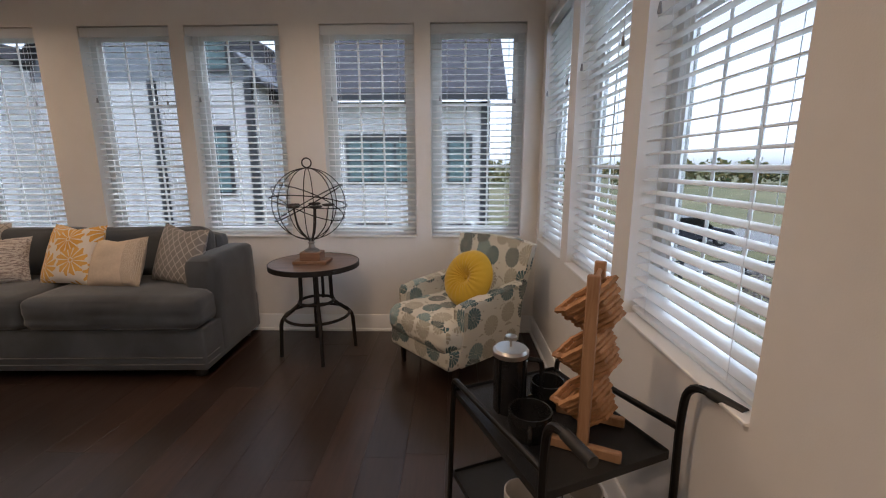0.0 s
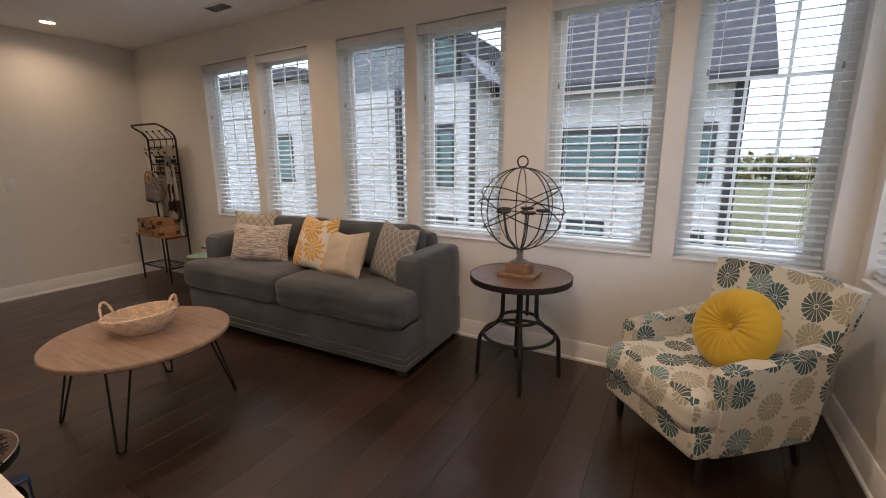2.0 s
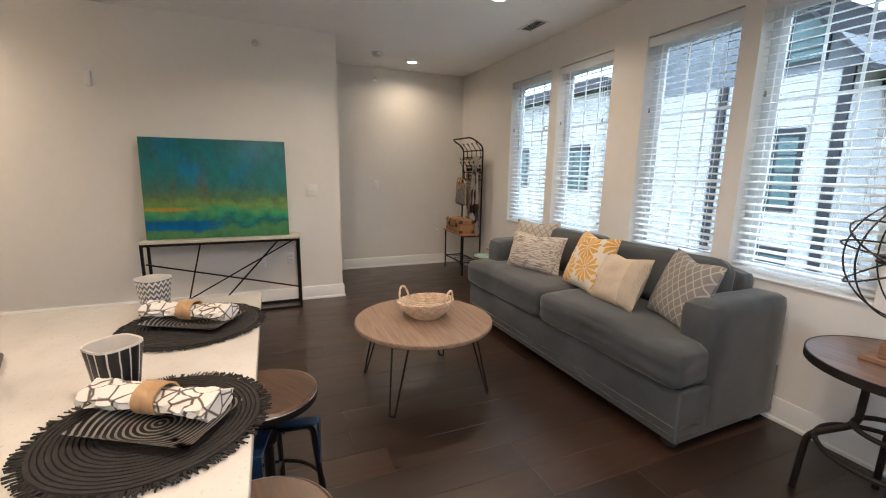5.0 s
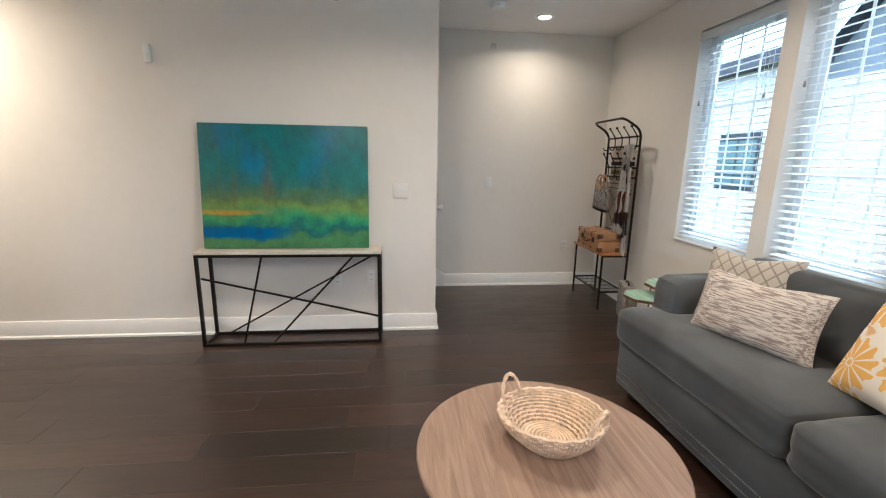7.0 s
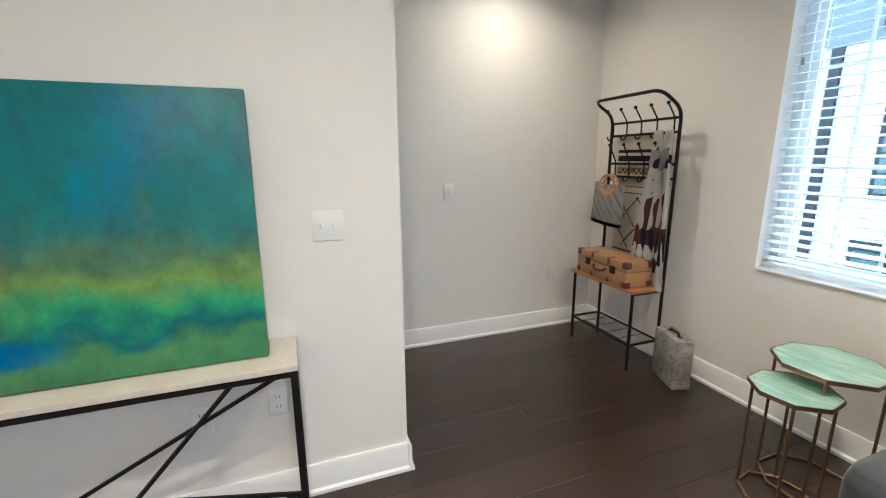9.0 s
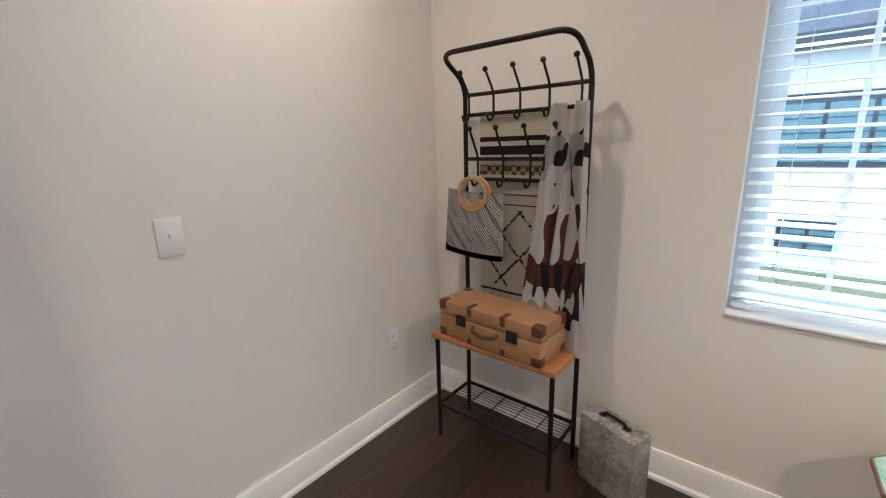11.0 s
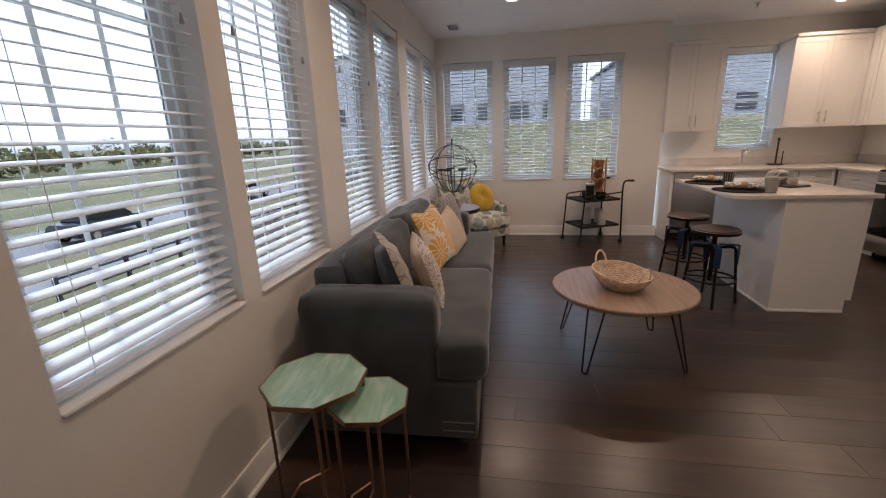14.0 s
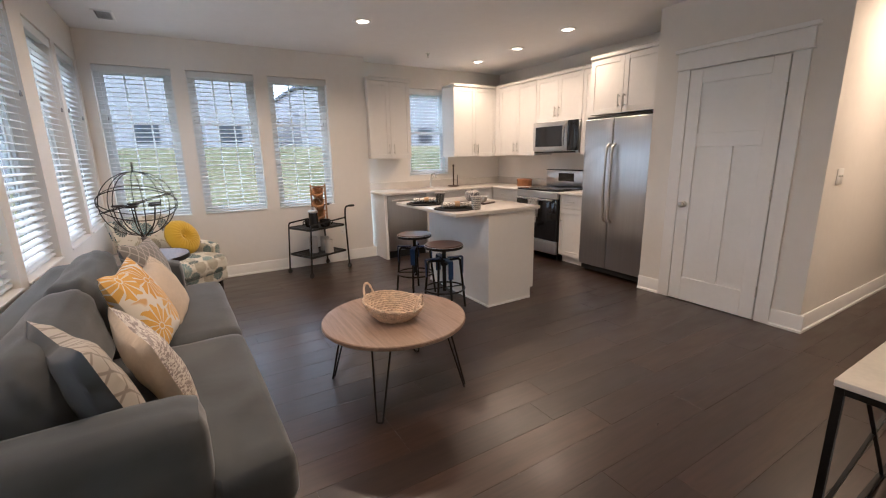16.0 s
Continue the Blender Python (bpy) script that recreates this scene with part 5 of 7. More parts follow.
def rug():
    ob = thing("woven_throw", RACK @ pose(-6.015, KYB + 0.018, 1.51), "cream tufted throw with black diamond lines hung on the rack", "throw")
    m = Mat("diamond_weave", (0.72, 0.66, 0.55), 0.95)
    sep = m.node("ShaderNodeSeparateXYZ", Vector=m.co)
    x, z = sep.outputs[0], sep.outputs[2]
    wig = m.math("MULTIPLY", m.math("SUBTRACT", m.noise(60, 2), 0.5), 0.02)
    p = m.math("ADD", m.math("ADD", m.math("MULTIPLY", x, 10.6), m.math("MULTIPLY", z, 9.7)), wig)
    q = m.math("SUBTRACT", m.math("MULTIPLY", x, 10.6), m.math("MULTIPLY", z, 9.7))
    line = m.math("MAXIMUM", m.math("LESS_THAN", m.math("ABSOLUTE", m.math("SINE", m.math("MULTIPLY", p, 1.55))), 0.13),
                  m.math("LESS_THAN", m.math("ABSOLUTE", m.math("SINE", m.math("MULTIPLY", q, 1.55))), 0.13))
    dots = m.math("GREATER_THAN", m.noise(90, 1), 0.44)
    mid = m.math("MULTIPLY", m.math("LESS_THAN", z, -0.41), m.math("GREATER_THAN", z, -0.77))
    f = m.math("MULTIPLY", m.math("MULTIPLY", line, dots), mid)
    c = m.mix(f, (0.72, 0.66, 0.55), (0.03, 0.03, 0.035))
    for lo, hi, col in ((-0.11, -0.09, (0.02, 0.02, 0.03)), (-0.168, -0.13, (0.02, 0.02, 0.025)), (-0.805, -0.795, (0.03, 0.03, 0.03)), (-0.345, -0.337, (0.16, 0.14, 0.11)), (-0.39, -0.383, (0.16, 0.14, 0.11))):
        band = m.math("MULTIPLY", m.math("LESS_THAN", z, hi), m.math("GREATER_THAN", z, lo))
        c = m.mix(band, c, col)
    for lo, hi in ((-0.255, -0.213), (-0.93, -0.86)):
        band = m.math("MULTIPLY", m.math("LESS_THAN", z, hi), m.math("GREATER_THAN", z, lo))
        ch = m.node("ShaderNodeTexChecker", Scale=46.0)
        m.put(m.co, ch.inputs["Vector"])
        ch.inputs["Color1"].default_value, ch.inputs["Color2"].default_value = (0.03, 0.03, 0.03, 1), (0.55, 0.42, 0.13, 1)
        c = m.mix(m.math("MULTIPLY", band, 0.9 if lo > -0.5 else m.math("GREATER_THAN", m.noise(30, 2), 0.48)), c, ch.outputs["Color"])
    m.color(c).bump(m.noise(240, 3), 0.8, 0.003)
    part("weave", sheet(0.42, 0.93, 20, 16, 0.004, 2, 0.008), m.m, ob)
    bm, rnd = bmesh.new(), random.Random(5)
    for i in range(46):
        xx = -0.205 + 0.41 * i / 45
        tube(bm, [(xx, 0.004, -0.925), (xx + rnd.uniform(-0.006, 0.006), 0.0, -0.96), (xx + rnd.uniform(-0.01, 0.01), 0.004, -0.985)], 0.0022, 4)
    tagged(part("fringe", bm, m.m, ob), "dark tasselled fringe", kind="stuff")


rug()


def scarf():
    ob = thing("scarf", RACK @ pose(-5.815, KYB - 0.065, 1.53), "white scarf printed with black, brown and grey leaf shapes", "scarf")
    m = Mat("scarf_print", (0.62, 0.6, 0.58), 0.85)
    z = m.node("ShaderNodeSeparateXYZ", Vector=m.co).outputs[2]
    down = m.math("SUBTRACT", m.math("MULTIPLY", m.noise(9, 1, m.scaled((1, 0.2, 1), (0, radians(30), 0))), 0.3), m.math("ADD", z, 0.15))

    def zone(a, b):
        return m.math("MULTIPLY", m.math("GREATER_THAN", down, a), m.math("LESS_THAN", down, b))
    blade = m.noise(15, 1, m.scaled((1, 0.2, 0.38), (0, radians(-38), 0)))
    blot = m.noise(8, 0, m.scaled((1.2, 0.2, 0.75), (0, radians(20), 0), (2.0, 0, 0.4)))
    wash = m.noise(5, 0, m.scaled((1, 0.2, 0.5), loc=(5.0, 0, 0)))
    c = m.mix(m.math("GREATER_THAN", wash, 0.62), (0.72, 0.7, 0.67), (0.42, 0.41, 0.41))
    c = m.mix(m.math("MULTIPLY", m.math("GREATER_THAN", blot, 0.5), zone(0.42, 0.74)), c, (0.12, 0.045, 0.03))
    dark = m.math("MAXIMUM", zone(0.16, 0.4), zone(0.62, 0.86))
    c = m.mix(m.math("MULTIPLY", m.math("GREATER_THAN", blade, 0.55), dark), c, (0.018, 0.018, 0.035))
    m.color(c).bump(m.noise(400, 2), 0.2, 0.001)
    part("front_fall", sheet(0.33, 0.95, 22, 18, 0.016, 8, 0.003, 0.78), m.m, ob)
    b = part("back_fall", sheet(0.2, 1.0, 14, 18, 0.014, 9, 0.003, 0.7), m.m, ob)
    b.matrix_basis = pose(0.09, 0.0, 0.0, 0, 3, 0)


scarf()


def bag():
    ob = thing("handbag", RACK @ pose(-6.19, KYB - 0.075, 1.25, 0, 3, 0), "black and white geometric fabric bag with round bamboo handles", "handbag")
    m = Mat("geometric_print", (0.6, 0.58, 0.55), 0.8)
    sep = m.node("ShaderNodeSeparateXYZ", Vector=m.co)
    x, z = sep.outputs[0], sep.outputs[2]
    px, pz = m.math("PINGPONG", m.math("ADD", x, 1.0), 0.042), m.math("PINGPONG", m.math("ADD", z, 1.0), 0.056)
    d = m.math("ADD", px, m.math("MULTIPLY", pz, 0.74))
    f = m.math("GREATER_THAN", m.math("SINE", m.math("MULTIPLY", d, 520.0)), 0.0)
    ground = m.math("MULTIPLY", m.math("LESS_THAN", m.math("SINE", m.math("MULTIPLY", m.math("ADD", x, m.math("MULTIPLY", z, 0.74)), 92.4)), -0.72), m.math("GREATER_THAN", d, 0.03))
    c = m.mix(f, (0.55, 0.53, 0.51), (0.03, 0.03, 0.035))
    m.color(m.mix(ground, c, (0.13, 0.12, 0.125))).bump(m.noise(300, 2), 0.2, 0.001)
    bm = bmesh.new()
    nx, nz = 14, 12
    g = {}
    for sd in (-1, 1):
        for i in range(nx + 1):
            for j in range(nz + 1):
                u, v = 2 * i / nx - 1, j / nz
                if (abs(u) == 1 or j == nz) and (-sd, i, j) in g:
                    g[sd, i, j] = g[-sd, i, j]
                    continue
                w = 0.148 + 0.012 * v
                bul = 0.028 * (1 - u * u) * math.sin(math.pi * min(1, v + 0.12)) * 0.9
                g[sd, i, j] = bm.verts.new((u * w, sd * bul, -0.06 - 0.30 * v - 0.01 * (1 - u * u)))
    for sd in (-1, 1):
        for i in range(nx):
            for j in range(nz):
                bm.faces.new((g[sd, i, j], g[sd, i + 1, j], g[sd, i + 1, j + 1], g[sd, i, j + 1]))
    part("body", bm, m.m, ob)
    bam = wood("bamboo", (0.35, 0.2, 0.08), (0.6, 0.38, 0.18), 0.4)
    for y in (-0.022, 0.012):
        part("ring_handle", tubed(ring((0.0, y, -0.075), 0.072, 36, (1, 0, 0), (0, 0, 1)), 0.0085, 8, True), bam, ob, "round bamboo handle")
        for rr, a0 in ((0.062, 195), (0.052, 202), (0.043, 212)):
            part("ring_fill", tubed(arc((0.0, y, -0.075), rr, a0, 540 - a0, 16, (1, 0, 0), (0, 0, 1)), 0.0058, 6), bam, ob)


bag()


def suitcase():
    ob = thing("suitcase", RACK @ pose(-6.01, 3.385, 0.547, 0, 0, -3), "small vintage tan suitcase with brown leather corners on the bench", "suitcase")
    w, d, h = 0.515, 0.205, 0.168
    tan = plain("tan_fibreboard", (0.36, 0.2, 0.085), 0.55, amount=0.18, scale=9, bump=0.3)
    lea = plain("brown_leather", (0.09, 0.035, 0.02), 0.5, amount=0.3, scale=25, bump=0.4)
    part("body", boxed(-w / 2, w / 2, -d / 2, d / 2, 0, h * 0.62, 0.008, 2), tan, ob)
    part("lid", boxed(-w / 2, w / 2, -d / 2, d / 2, h * 0.63, h, 0.008, 2), tan, ob)
    for x in (-1, 1):
        for y in (-1, 1):
            for z in (0, 1):
                c = 0.044
                x0, y0, z0 = x * w / 2, y * d / 2, z * h
                e = 0.002
                part("corner_cap", boxed(min(x0 + x * e, x0 - x * c), max(x0 + x * e, x0 - x * c), min(y0 + y * e, y0 - y * c), max(y0 + y * e, y0 - y * c), max(0.0005, min(z0 + e, z0 - c)) if z else 0.0005, (z0 + e) if z else c, 0.009, 3), lea, ob)
    for x in (-0.085, 0.085):
        part("strap_tab", boxed(x - 0.011, x + 0.011, -d / 2 - 0.003, -d / 2 + 0.001, h - 0.04, h - 0.004, 0.001), lea, ob)
        part("strap_tab", boxed(x - 0.011, x + 0.011, -d / 2 - 0.003, -d / 2 + 0.001, 0.003, 0.03, 0.001), lea, ob)
        part("strap_top", boxed(x - 0.011, x + 0.011, -d / 2 - 0.002, -d / 2 + 0.05, h - 0.001, h + 0.003, 0.001), lea, ob)
    for x in (-0.13, 0.13):
        part("latch", boxed(x - 0.026, x + 0.026, -d / 2 - 0.007, -d / 2 + 0.001, 0.072, 0.122, 0.003), BLACK, ob, "black metal latch")
        part("latch_tongue", boxed(x - 0.011, x + 0.011, -d / 2 - 0.011, -d / 2 - 0.0065, 0.084, 0.108, 0.002), BRONZE, ob)
    part("handle", tubed(rounded([(-0.062, -d / 2, 0.088), (-0.055, -d / 2 - 0.022, 0.075), (0, -d / 2 - 0.026, 0.066), (0.055, -d / 2 - 0.022, 0.075), (0.062, -d / 2, 0.088)], 0.02), 0.0085, 8), lea, ob)


suitcase()


def metal_box():
    ob = thing("tin_document_box", pose(-5.525, 3.462, 0, 0, 0, -20), "worn grey distressed upright case with a carrying handle on the floor", "case")
    m = Mat("distressed_paint", (0.25, 0.24, 0.22), 0.6)
    a, b = m.noise(10, 6, rough=0.7), m.noise(60, 4, m.scaled((1, 1, 5)), 0.7)
    f = m.math("ADD", m.math("MULTIPLY", a, 0.5), m.math("MULTIPLY", b, 0.5))
    m.color(m.ramp(f, [(0.36, (0.09, 0.075, 0.065)), (0.48, (0.24, 0.225, 0.21)), (0.58, (0.42, 0.41, 0.39))])).bump(f, 0.4, 0.002)
    part("body", boxed(-0.125, 0.125, -0.055, 0.055, 0, 0.31, 0.008, 2), m.m, ob)
    part("lid_line", boxed(-0.1265, 0.1265, -0.004, 0.004, 0.0005, 0.3115, 0.001), m.m, ob)
    part("handle", tubed(rounded([(-0.05, 0, 0.308), (-0.045, 0, 0.328), (0.045, 0, 0.328), (0.05, 0, 0.308)], 0.012), 0.007, 8), BLACK, ob, "black strap handle")
    for x in (-0.055, 0.055):
        part("handle_plate", boxed(x - 0.014, x + 0.014, -0.012, 0.012, 0.31, 0.3145, 0.001), BLACK, ob)


metal_box()

# ---- green nesting tables ----
def nesting_table(m, r, h, label):
    ob = thing("nesting_table", m, label, "side table", "green nesting tables")
    t = Mat("green_capiz_top", (0.3, 0.5, 0.38), 0.18)
    n = t.noise(5, 4, t.scaled((1, 3.5, 1)), 0.55, 0.8)
    s = t.node("ShaderNodeTexVoronoi", Scale=95.0).outputs["Distance"]
    c = t.ramp(n, [(0.3, (0.2, 0.4, 0.28)), (0.5, (0.32, 0.52, 0.4)), (0.7, (0.55, 0.68, 0.58))])
    t.color(t.mix(t.math("MULTIPLY", s, 0.35), c, (0.6, 0.7, 0.62))).rough(n, 0.12, 0.3)
    off = math.pi / 8

    def octo(rr, z):
        return [(rr * math.cos(off + k * math.pi / 4), rr * math.sin(off + k * math.pi / 4), z) for k in range(8)]
    bm = bmesh.new()
    A = [bm.verts.new(p) for p in octo(r - 0.003, h - 0.012)]
    B = [bm.verts.new(p) for p in octo(r - 0.003, h)]
    for k in range(8):
        bm.faces.new((A[k], A[(k + 1) % 8], B[(k + 1) % 8], B[k]))
    bm.faces.new(A[::-1]), bm.faces.new(B)
    part("top", bm, t.m, ob, smooth=False)
    bm = bmesh.new()
    R = [[bm.verts.new(p) for p in octo(q, z)] for q, z in ((r - 0.002, h - 0.017), (r + 0.002, h - 0.017), (r + 0.002, h + 0.001), (r - 0.002, h + 0.001))]
    for a, b in zip(R, R[1:] + R[:1]):
        for k in range(8):
            bm.faces.new((a[k], a[(k + 1) % 8], b[(k + 1) % 8], b[k]))
    part("brass_edge", bm, GOLD, ob, smooth=False)
    f = octo(r - 0.02, 0.008)
    for k in (0, 2, 4, 6):
        x, y, _ = f[k]
        part("leg", tubed([(x, y, 0.006), (x, y, h - 0.017)], 0.0062, 6), GOLD, ob)
    part("base_frame", tubed(f[:7], 0.006, 6), GOLD, ob, "open octagonal base rail")


nesting_table(pose(-4.676, 3.295, 0, 0, 0, 2.5), 0.19, 0.56, "tall octagonal nesting table with a pale green top")
nesting_table(pose(-4.675, 3.093, 0, 0, 0, 9), 0.147, 0.49, "low octagonal nesting table with a pale green top")

# ---- bar cart ----
CA, CB, CC, CD = Vector((-0.64, 1.742)), Vector((-0.44, 1.272)), Vector((-0.045, 1.442)), Vector((-0.245, 1.912))


def cart():
    # x along the cart towards its handles, y across
    ang = math.degrees(math.atan2((CB - CA).y, (CB - CA).x))
    c = (CA + CB + CC + CD) / 4
    M = pose(c.x, c.y, 0, 0, 0, ang)
    ob = thing("bar_cart", M, "black metal two-tier bar cart on casters", "cart")
    L, W = 0.255, 0.205
    zt, zl = 0.56, 0.235
    mesh = Mat("perforated_black_steel", (0.018, 0.018, 0.018), 0.4, 0.5)
    ch = mesh.node("ShaderNodeTexVoronoi", Scale=170.0, Randomness=0.0)
    d = mesh.ramp(ch.outputs["Distance"], [(0.3, (0, 0, 0)), (0.4, (1, 1, 1))])
    mesh.color(mesh.mix(d, (0.05, 0.05, 0.05), (0.012, 0.012, 0.012))).bump(d, 0.6, 0.001)
    for nm, z in (("top_tray", zt), ("lower_tray", zl)):
        tray = part(nm, boxed(-L, L, -W, W, z - 0.006, z), mesh.m, ob)
        for e in ((-L, L, -W - 0.004, -W), (-L, L, W, W + 0.004), (-L - 0.004, -L, -W, W), (L, L + 0.004, -W, W)):
            part("rim", boxed(*e, z - 0.012, z + 0.012), mesh.m, tray)
    for s in (-1, 1):
        y = s * (W + 0.008)
        part("front_leg", tubed(rounded([(-L - 0.03, y, 0.055), (-L + 0.012, y, zt + 0.055), (L + 0.02, y, zt + 0.09)], 0.03, 5), 0.0095, 8), BLACK, ob)
        part("handle_post", tubed(rounded([(L + 0.035, y, 0.055), (L + 0.018, y, zt + 0.1), (L + 0.028, y, zt + 0.23), (L + 0.165, y, zt + 0.222)], 0.06, 6), 0.0105, 8), BLACK, ob)
        part("grip", tubed([(L + 0.085, y, zt + 0.2265), (L + 0.17, y, zt + 0.2218)], 0.0135, 10), plain("black_grip", (0.02, 0.019, 0.018), 0.6), ob)
        for x in (-L - 0.03, L + 0.035):
            cs = part("caster", lathe([(0, -0.011), (0.024, -0.011), (0.028, -0.006), (0.028, 0.006), (0.024, 0.011), (0, 0.011)], 20), DARK, ob)
            cs.matrix_basis = pose(x, y, 0.028, 90, 0, 0)
            part("caster_fork", boxed(x - 0.012, x + 0.012, y - 0.015, y + 0.015, 0.044, 0.06, 0.003), BLACK, ob)
    return M


cart_m = cart()


def at_cart(x, y, z, rz=0):
    return cart_m @ pose(x, y, z, 0, 0, rz)


def mug(m, r, h, material, label, name="cup", handle=True, cat="cup"):
    ob = thing(name, m, label, cat)
    part("bowl", lathe([(0, 0), (r * 0.7, 0), (r * 0.82, 0.006), (r, h * 0.55), (r, h), (r - 0.005, h), (r - 0.006, h * 0.55), (r * 0.7, 0.012), (0, 0.01)], 28), material, ob)
    if handle:
        part("handle", tubed(arc((r + 0.001, 0, h * 0.55), h * 0.28, -90, 90, 10, (1, 0, 0), (0, 0, 1)), 0.006, 8), material, ob)
    return ob


def world_xy(x, y, z, rz=0):
    return pose(x, y, z, 0, 0, rz)


BLACKCER = plain("black_glaze", (0.016, 0.016, 0.017), 0.25, amount=0.2)
mug(world_xy(-0.415, 1.507, 0.56, -100), 0.062, 0.085, BLACKCER, "wide black ceramic mug on the bar cart")
mug(world_xy(-0.33, 1.672, 0.56, 60), 0.055, 0.085, BLACKCER, "black ceramic mug behind the coffee press")


def press():
    ob = thing("french_press", pose(-0.455, 1.652, 0.56), "black french press with a steel lid and knob", "coffee press")
    part("body", lathe([(0, 0), (0.052, 0), (0.052, 0.185), (0.048, 0.19)], 32), BLACKCER, ob)
    for a in range(4):
        q = radians(45 + 90 * a)
        part("frame_strip", tubed([(0.054 * math.cos(q), 0.054 * math.sin(q), 0.0), (0.054 * math.cos(q), 0.054 * math.sin(q), 0.185)], 0.003, 6), BLACK, ob)
    lid = part("lid", lathe([(0.056, 0.185), (0.057, 0.2), (0.05, 0.208), (0.0, 0.212)], 32), CHROME, ob, "brushed steel lid")
    part("plunger_rod", lathe([(0.004, 0.21), (0.004, 0.232)], 10), CHROME, lid)
    part("knob", lathe([(0.0, 0.23), (0.008, 0.231), (0.019, 0.24), (0.019, 0.246), (0, 0.25)], 16), CHROME, lid)
    part("handle", tubed(rounded([(0.05, 0.0, 0.17), (0.1, 0.0, 0.165), (0.1, 0, 0.05), (0.05, 0, 0.03)], 0.03), 0.008, 8), BLACKCER, ob)


press()


def basket_tower():
    ob = thing("tiered_basket_stand", pose(-0.25, 1.517, 0.56, 0, 0, -24), "wooden stand with three tilted woven baskets on the bar cart", "basket stand")
    pine = wood("pine", (0.28, 0.15, 0.07), (0.46, 0.28, 0.15), 0.55, 2)
    wick = plain("water_hyacinth", (0.4, 0.21, 0.09), 0.8, amount=0.35, scale=26, bump=0.6, bscale=150)
    for y in (-0.085, 0.085):
        part("upright", boxed(-0.016, 0.016, y - 0.009, y + 0.009, 0.02, 0.50, 0.003), pine, ob)
        part("foot", boxed(-0.1, 0.1, y - 0.011, y + 0.011, 0.0, 0.03, 0.004), pine, ob)
    for z in (0.055, 0.475):
        part("cross_rail", tubed([(0, -0.08, z), (0, 0.08, z)], 0.007, 8), pine, ob)
    for k, z in enumerate((0.11, 0.25, 0.385)):
        o = part("basket", lathe([(0, -0.045), (0.05, -0.045), (0.05, -0.041), (0, -0.041)], 16), wick, ob, "small woven hexagonal basket")
        o.matrix_basis = pose(0.0, 0, z, 0, -38, 0)
        for j in range(7):
            t = j / 6
            r = 0.042 + 0.030 * t
            pts = []
            for i in range(36):
                a = 2 * math.pi * i / 36
                hx = r / max(abs(math.cos((a % (math.pi / 3)) - math.pi / 6)), 0.5) * 0.93
                hx += 0.003 * math.cos(i * math.pi / 1.5 + j * math.pi)
                pts.append((hx * math.cos(a) * 1.15, hx * math.sin(a) * 0.94, -0.045 + 0.09 * t))
            part("coil", tubed(pts, 0.0088, 5, True), wick, o)


basket_tower()
JAR = plain("white_stoneware", (0.6, 0.57, 0.53), 0.45, amount=0.06)
for x, y, h, r in ((-0.325, 1.647, 0.20, 0.052), (-0.255, 1.487, 0.17, 0.055), (-0.435, 1.487, 0.16, 0.05)):
    ob = thing("canister", pose(x, y, 0.235), "cream stoneware canister on the lower tray of the cart", "canister", "canisters on the cart")
    part("body", lathe([(0, 0), (r, 0), (r + 0.002, 0.004), (r, h), (r - 0.004, h), (r - 0.005, 0.01), (0, 0.008)], 28), JAR, ob)

# ---- island place settings ----
MATFIB = plain("black_raffia", (0.02, 0.017, 0.016), 0.85, amount=0.4, scale=40, bump=0.6, bscale=220)


def placemat(x, y, seed):
    ob = thing("placemat", pose(x, y, IT), "round black woven raffia placemat with a frayed rim", "placemat", "placemats on the island")
    bm = bmesh.new()
    r = 0.008
    rnd = random.Random(seed)
    while r < 0.178:
        tube(bm, [(r * math.cos(a), r * math.sin(a), 0.005 + rnd.uniform(-0.0006, 0.0006)) for a in [2 * math.pi * i / 44 for i in range(44)]], 0.005, 5, True)
        r += 0.0085
    lathe([(0, 0.001), (0.178, 0.001), (0.18, 0.003)], 44, bm)
    tagged(part("coil", bm, MATFIB, ob), "", kind="stuff")
    bm = bmesh.new()
    for i in range(420):
        a = rnd.uniform(0, 6.283)
        q = rnd.uniform(0.186, 0.196)
        b = a + rnd.uniform(-0.04, 0.04)
        tube(bm, [(0.172 * math.cos(a), 0.172 * math.sin(a), 0.005), (q * math.cos(b), q * math.sin(b), 0.0035 + rnd.uniform(0, 0.004))], 0.0014, 4)
    tagged(part("frayed_rim", bm, MATFIB, ob), "", kind="stuff")


def plate(x, y, rz):
    ob = thing("square_plate", pose(x, y, IT + 0.0095, 0, 0, rz), "black wire-patterned rectangular plate on a placemat", "plate", "plates on the island")
    m = Mat("concentric_plate", (0.03, 0.03, 0.03), 0.35)
    sep = m.node("ShaderNodeVectorMath")
    sep.operation = "LENGTH"
    m.put(m.co, sep.inputs[0])
    f = m.math("GREATER_THAN", m.math("SINE", m.math("MULTIPLY", sep.outputs["Value"], 620.0)), 0.35)
    m.color(m.mix(f, (0.02, 0.018, 0.018), (0.45, 0.42, 0.38)))
    bm = bmesh.new()
    n = 10
    g = [[bm.verts.new((0.115 * (2 * i / n - 1), 0.075 * (2 * j / n - 1), 0.003 + 0.016 * max(abs(2 * i / n - 1), abs(2 * j / n - 1)) ** 4)) for j in range(n + 1)] for i in range(n + 1)]
    for i in range(n):
        for j in range(n):
            bm.faces.new((g[i][j], g[i + 1][j], g[i + 1][j + 1], g[i][j + 1]))
    bmesh.ops.solidify(bm, geom=bm.faces[:], thickness=0.003)
    part("dish", bm, m.m, ob)


NAPKIN = patterned("star_print_linen", (0.76, 0.73, 0.68), (0.12, 0.09, 0.08), 28, "web")


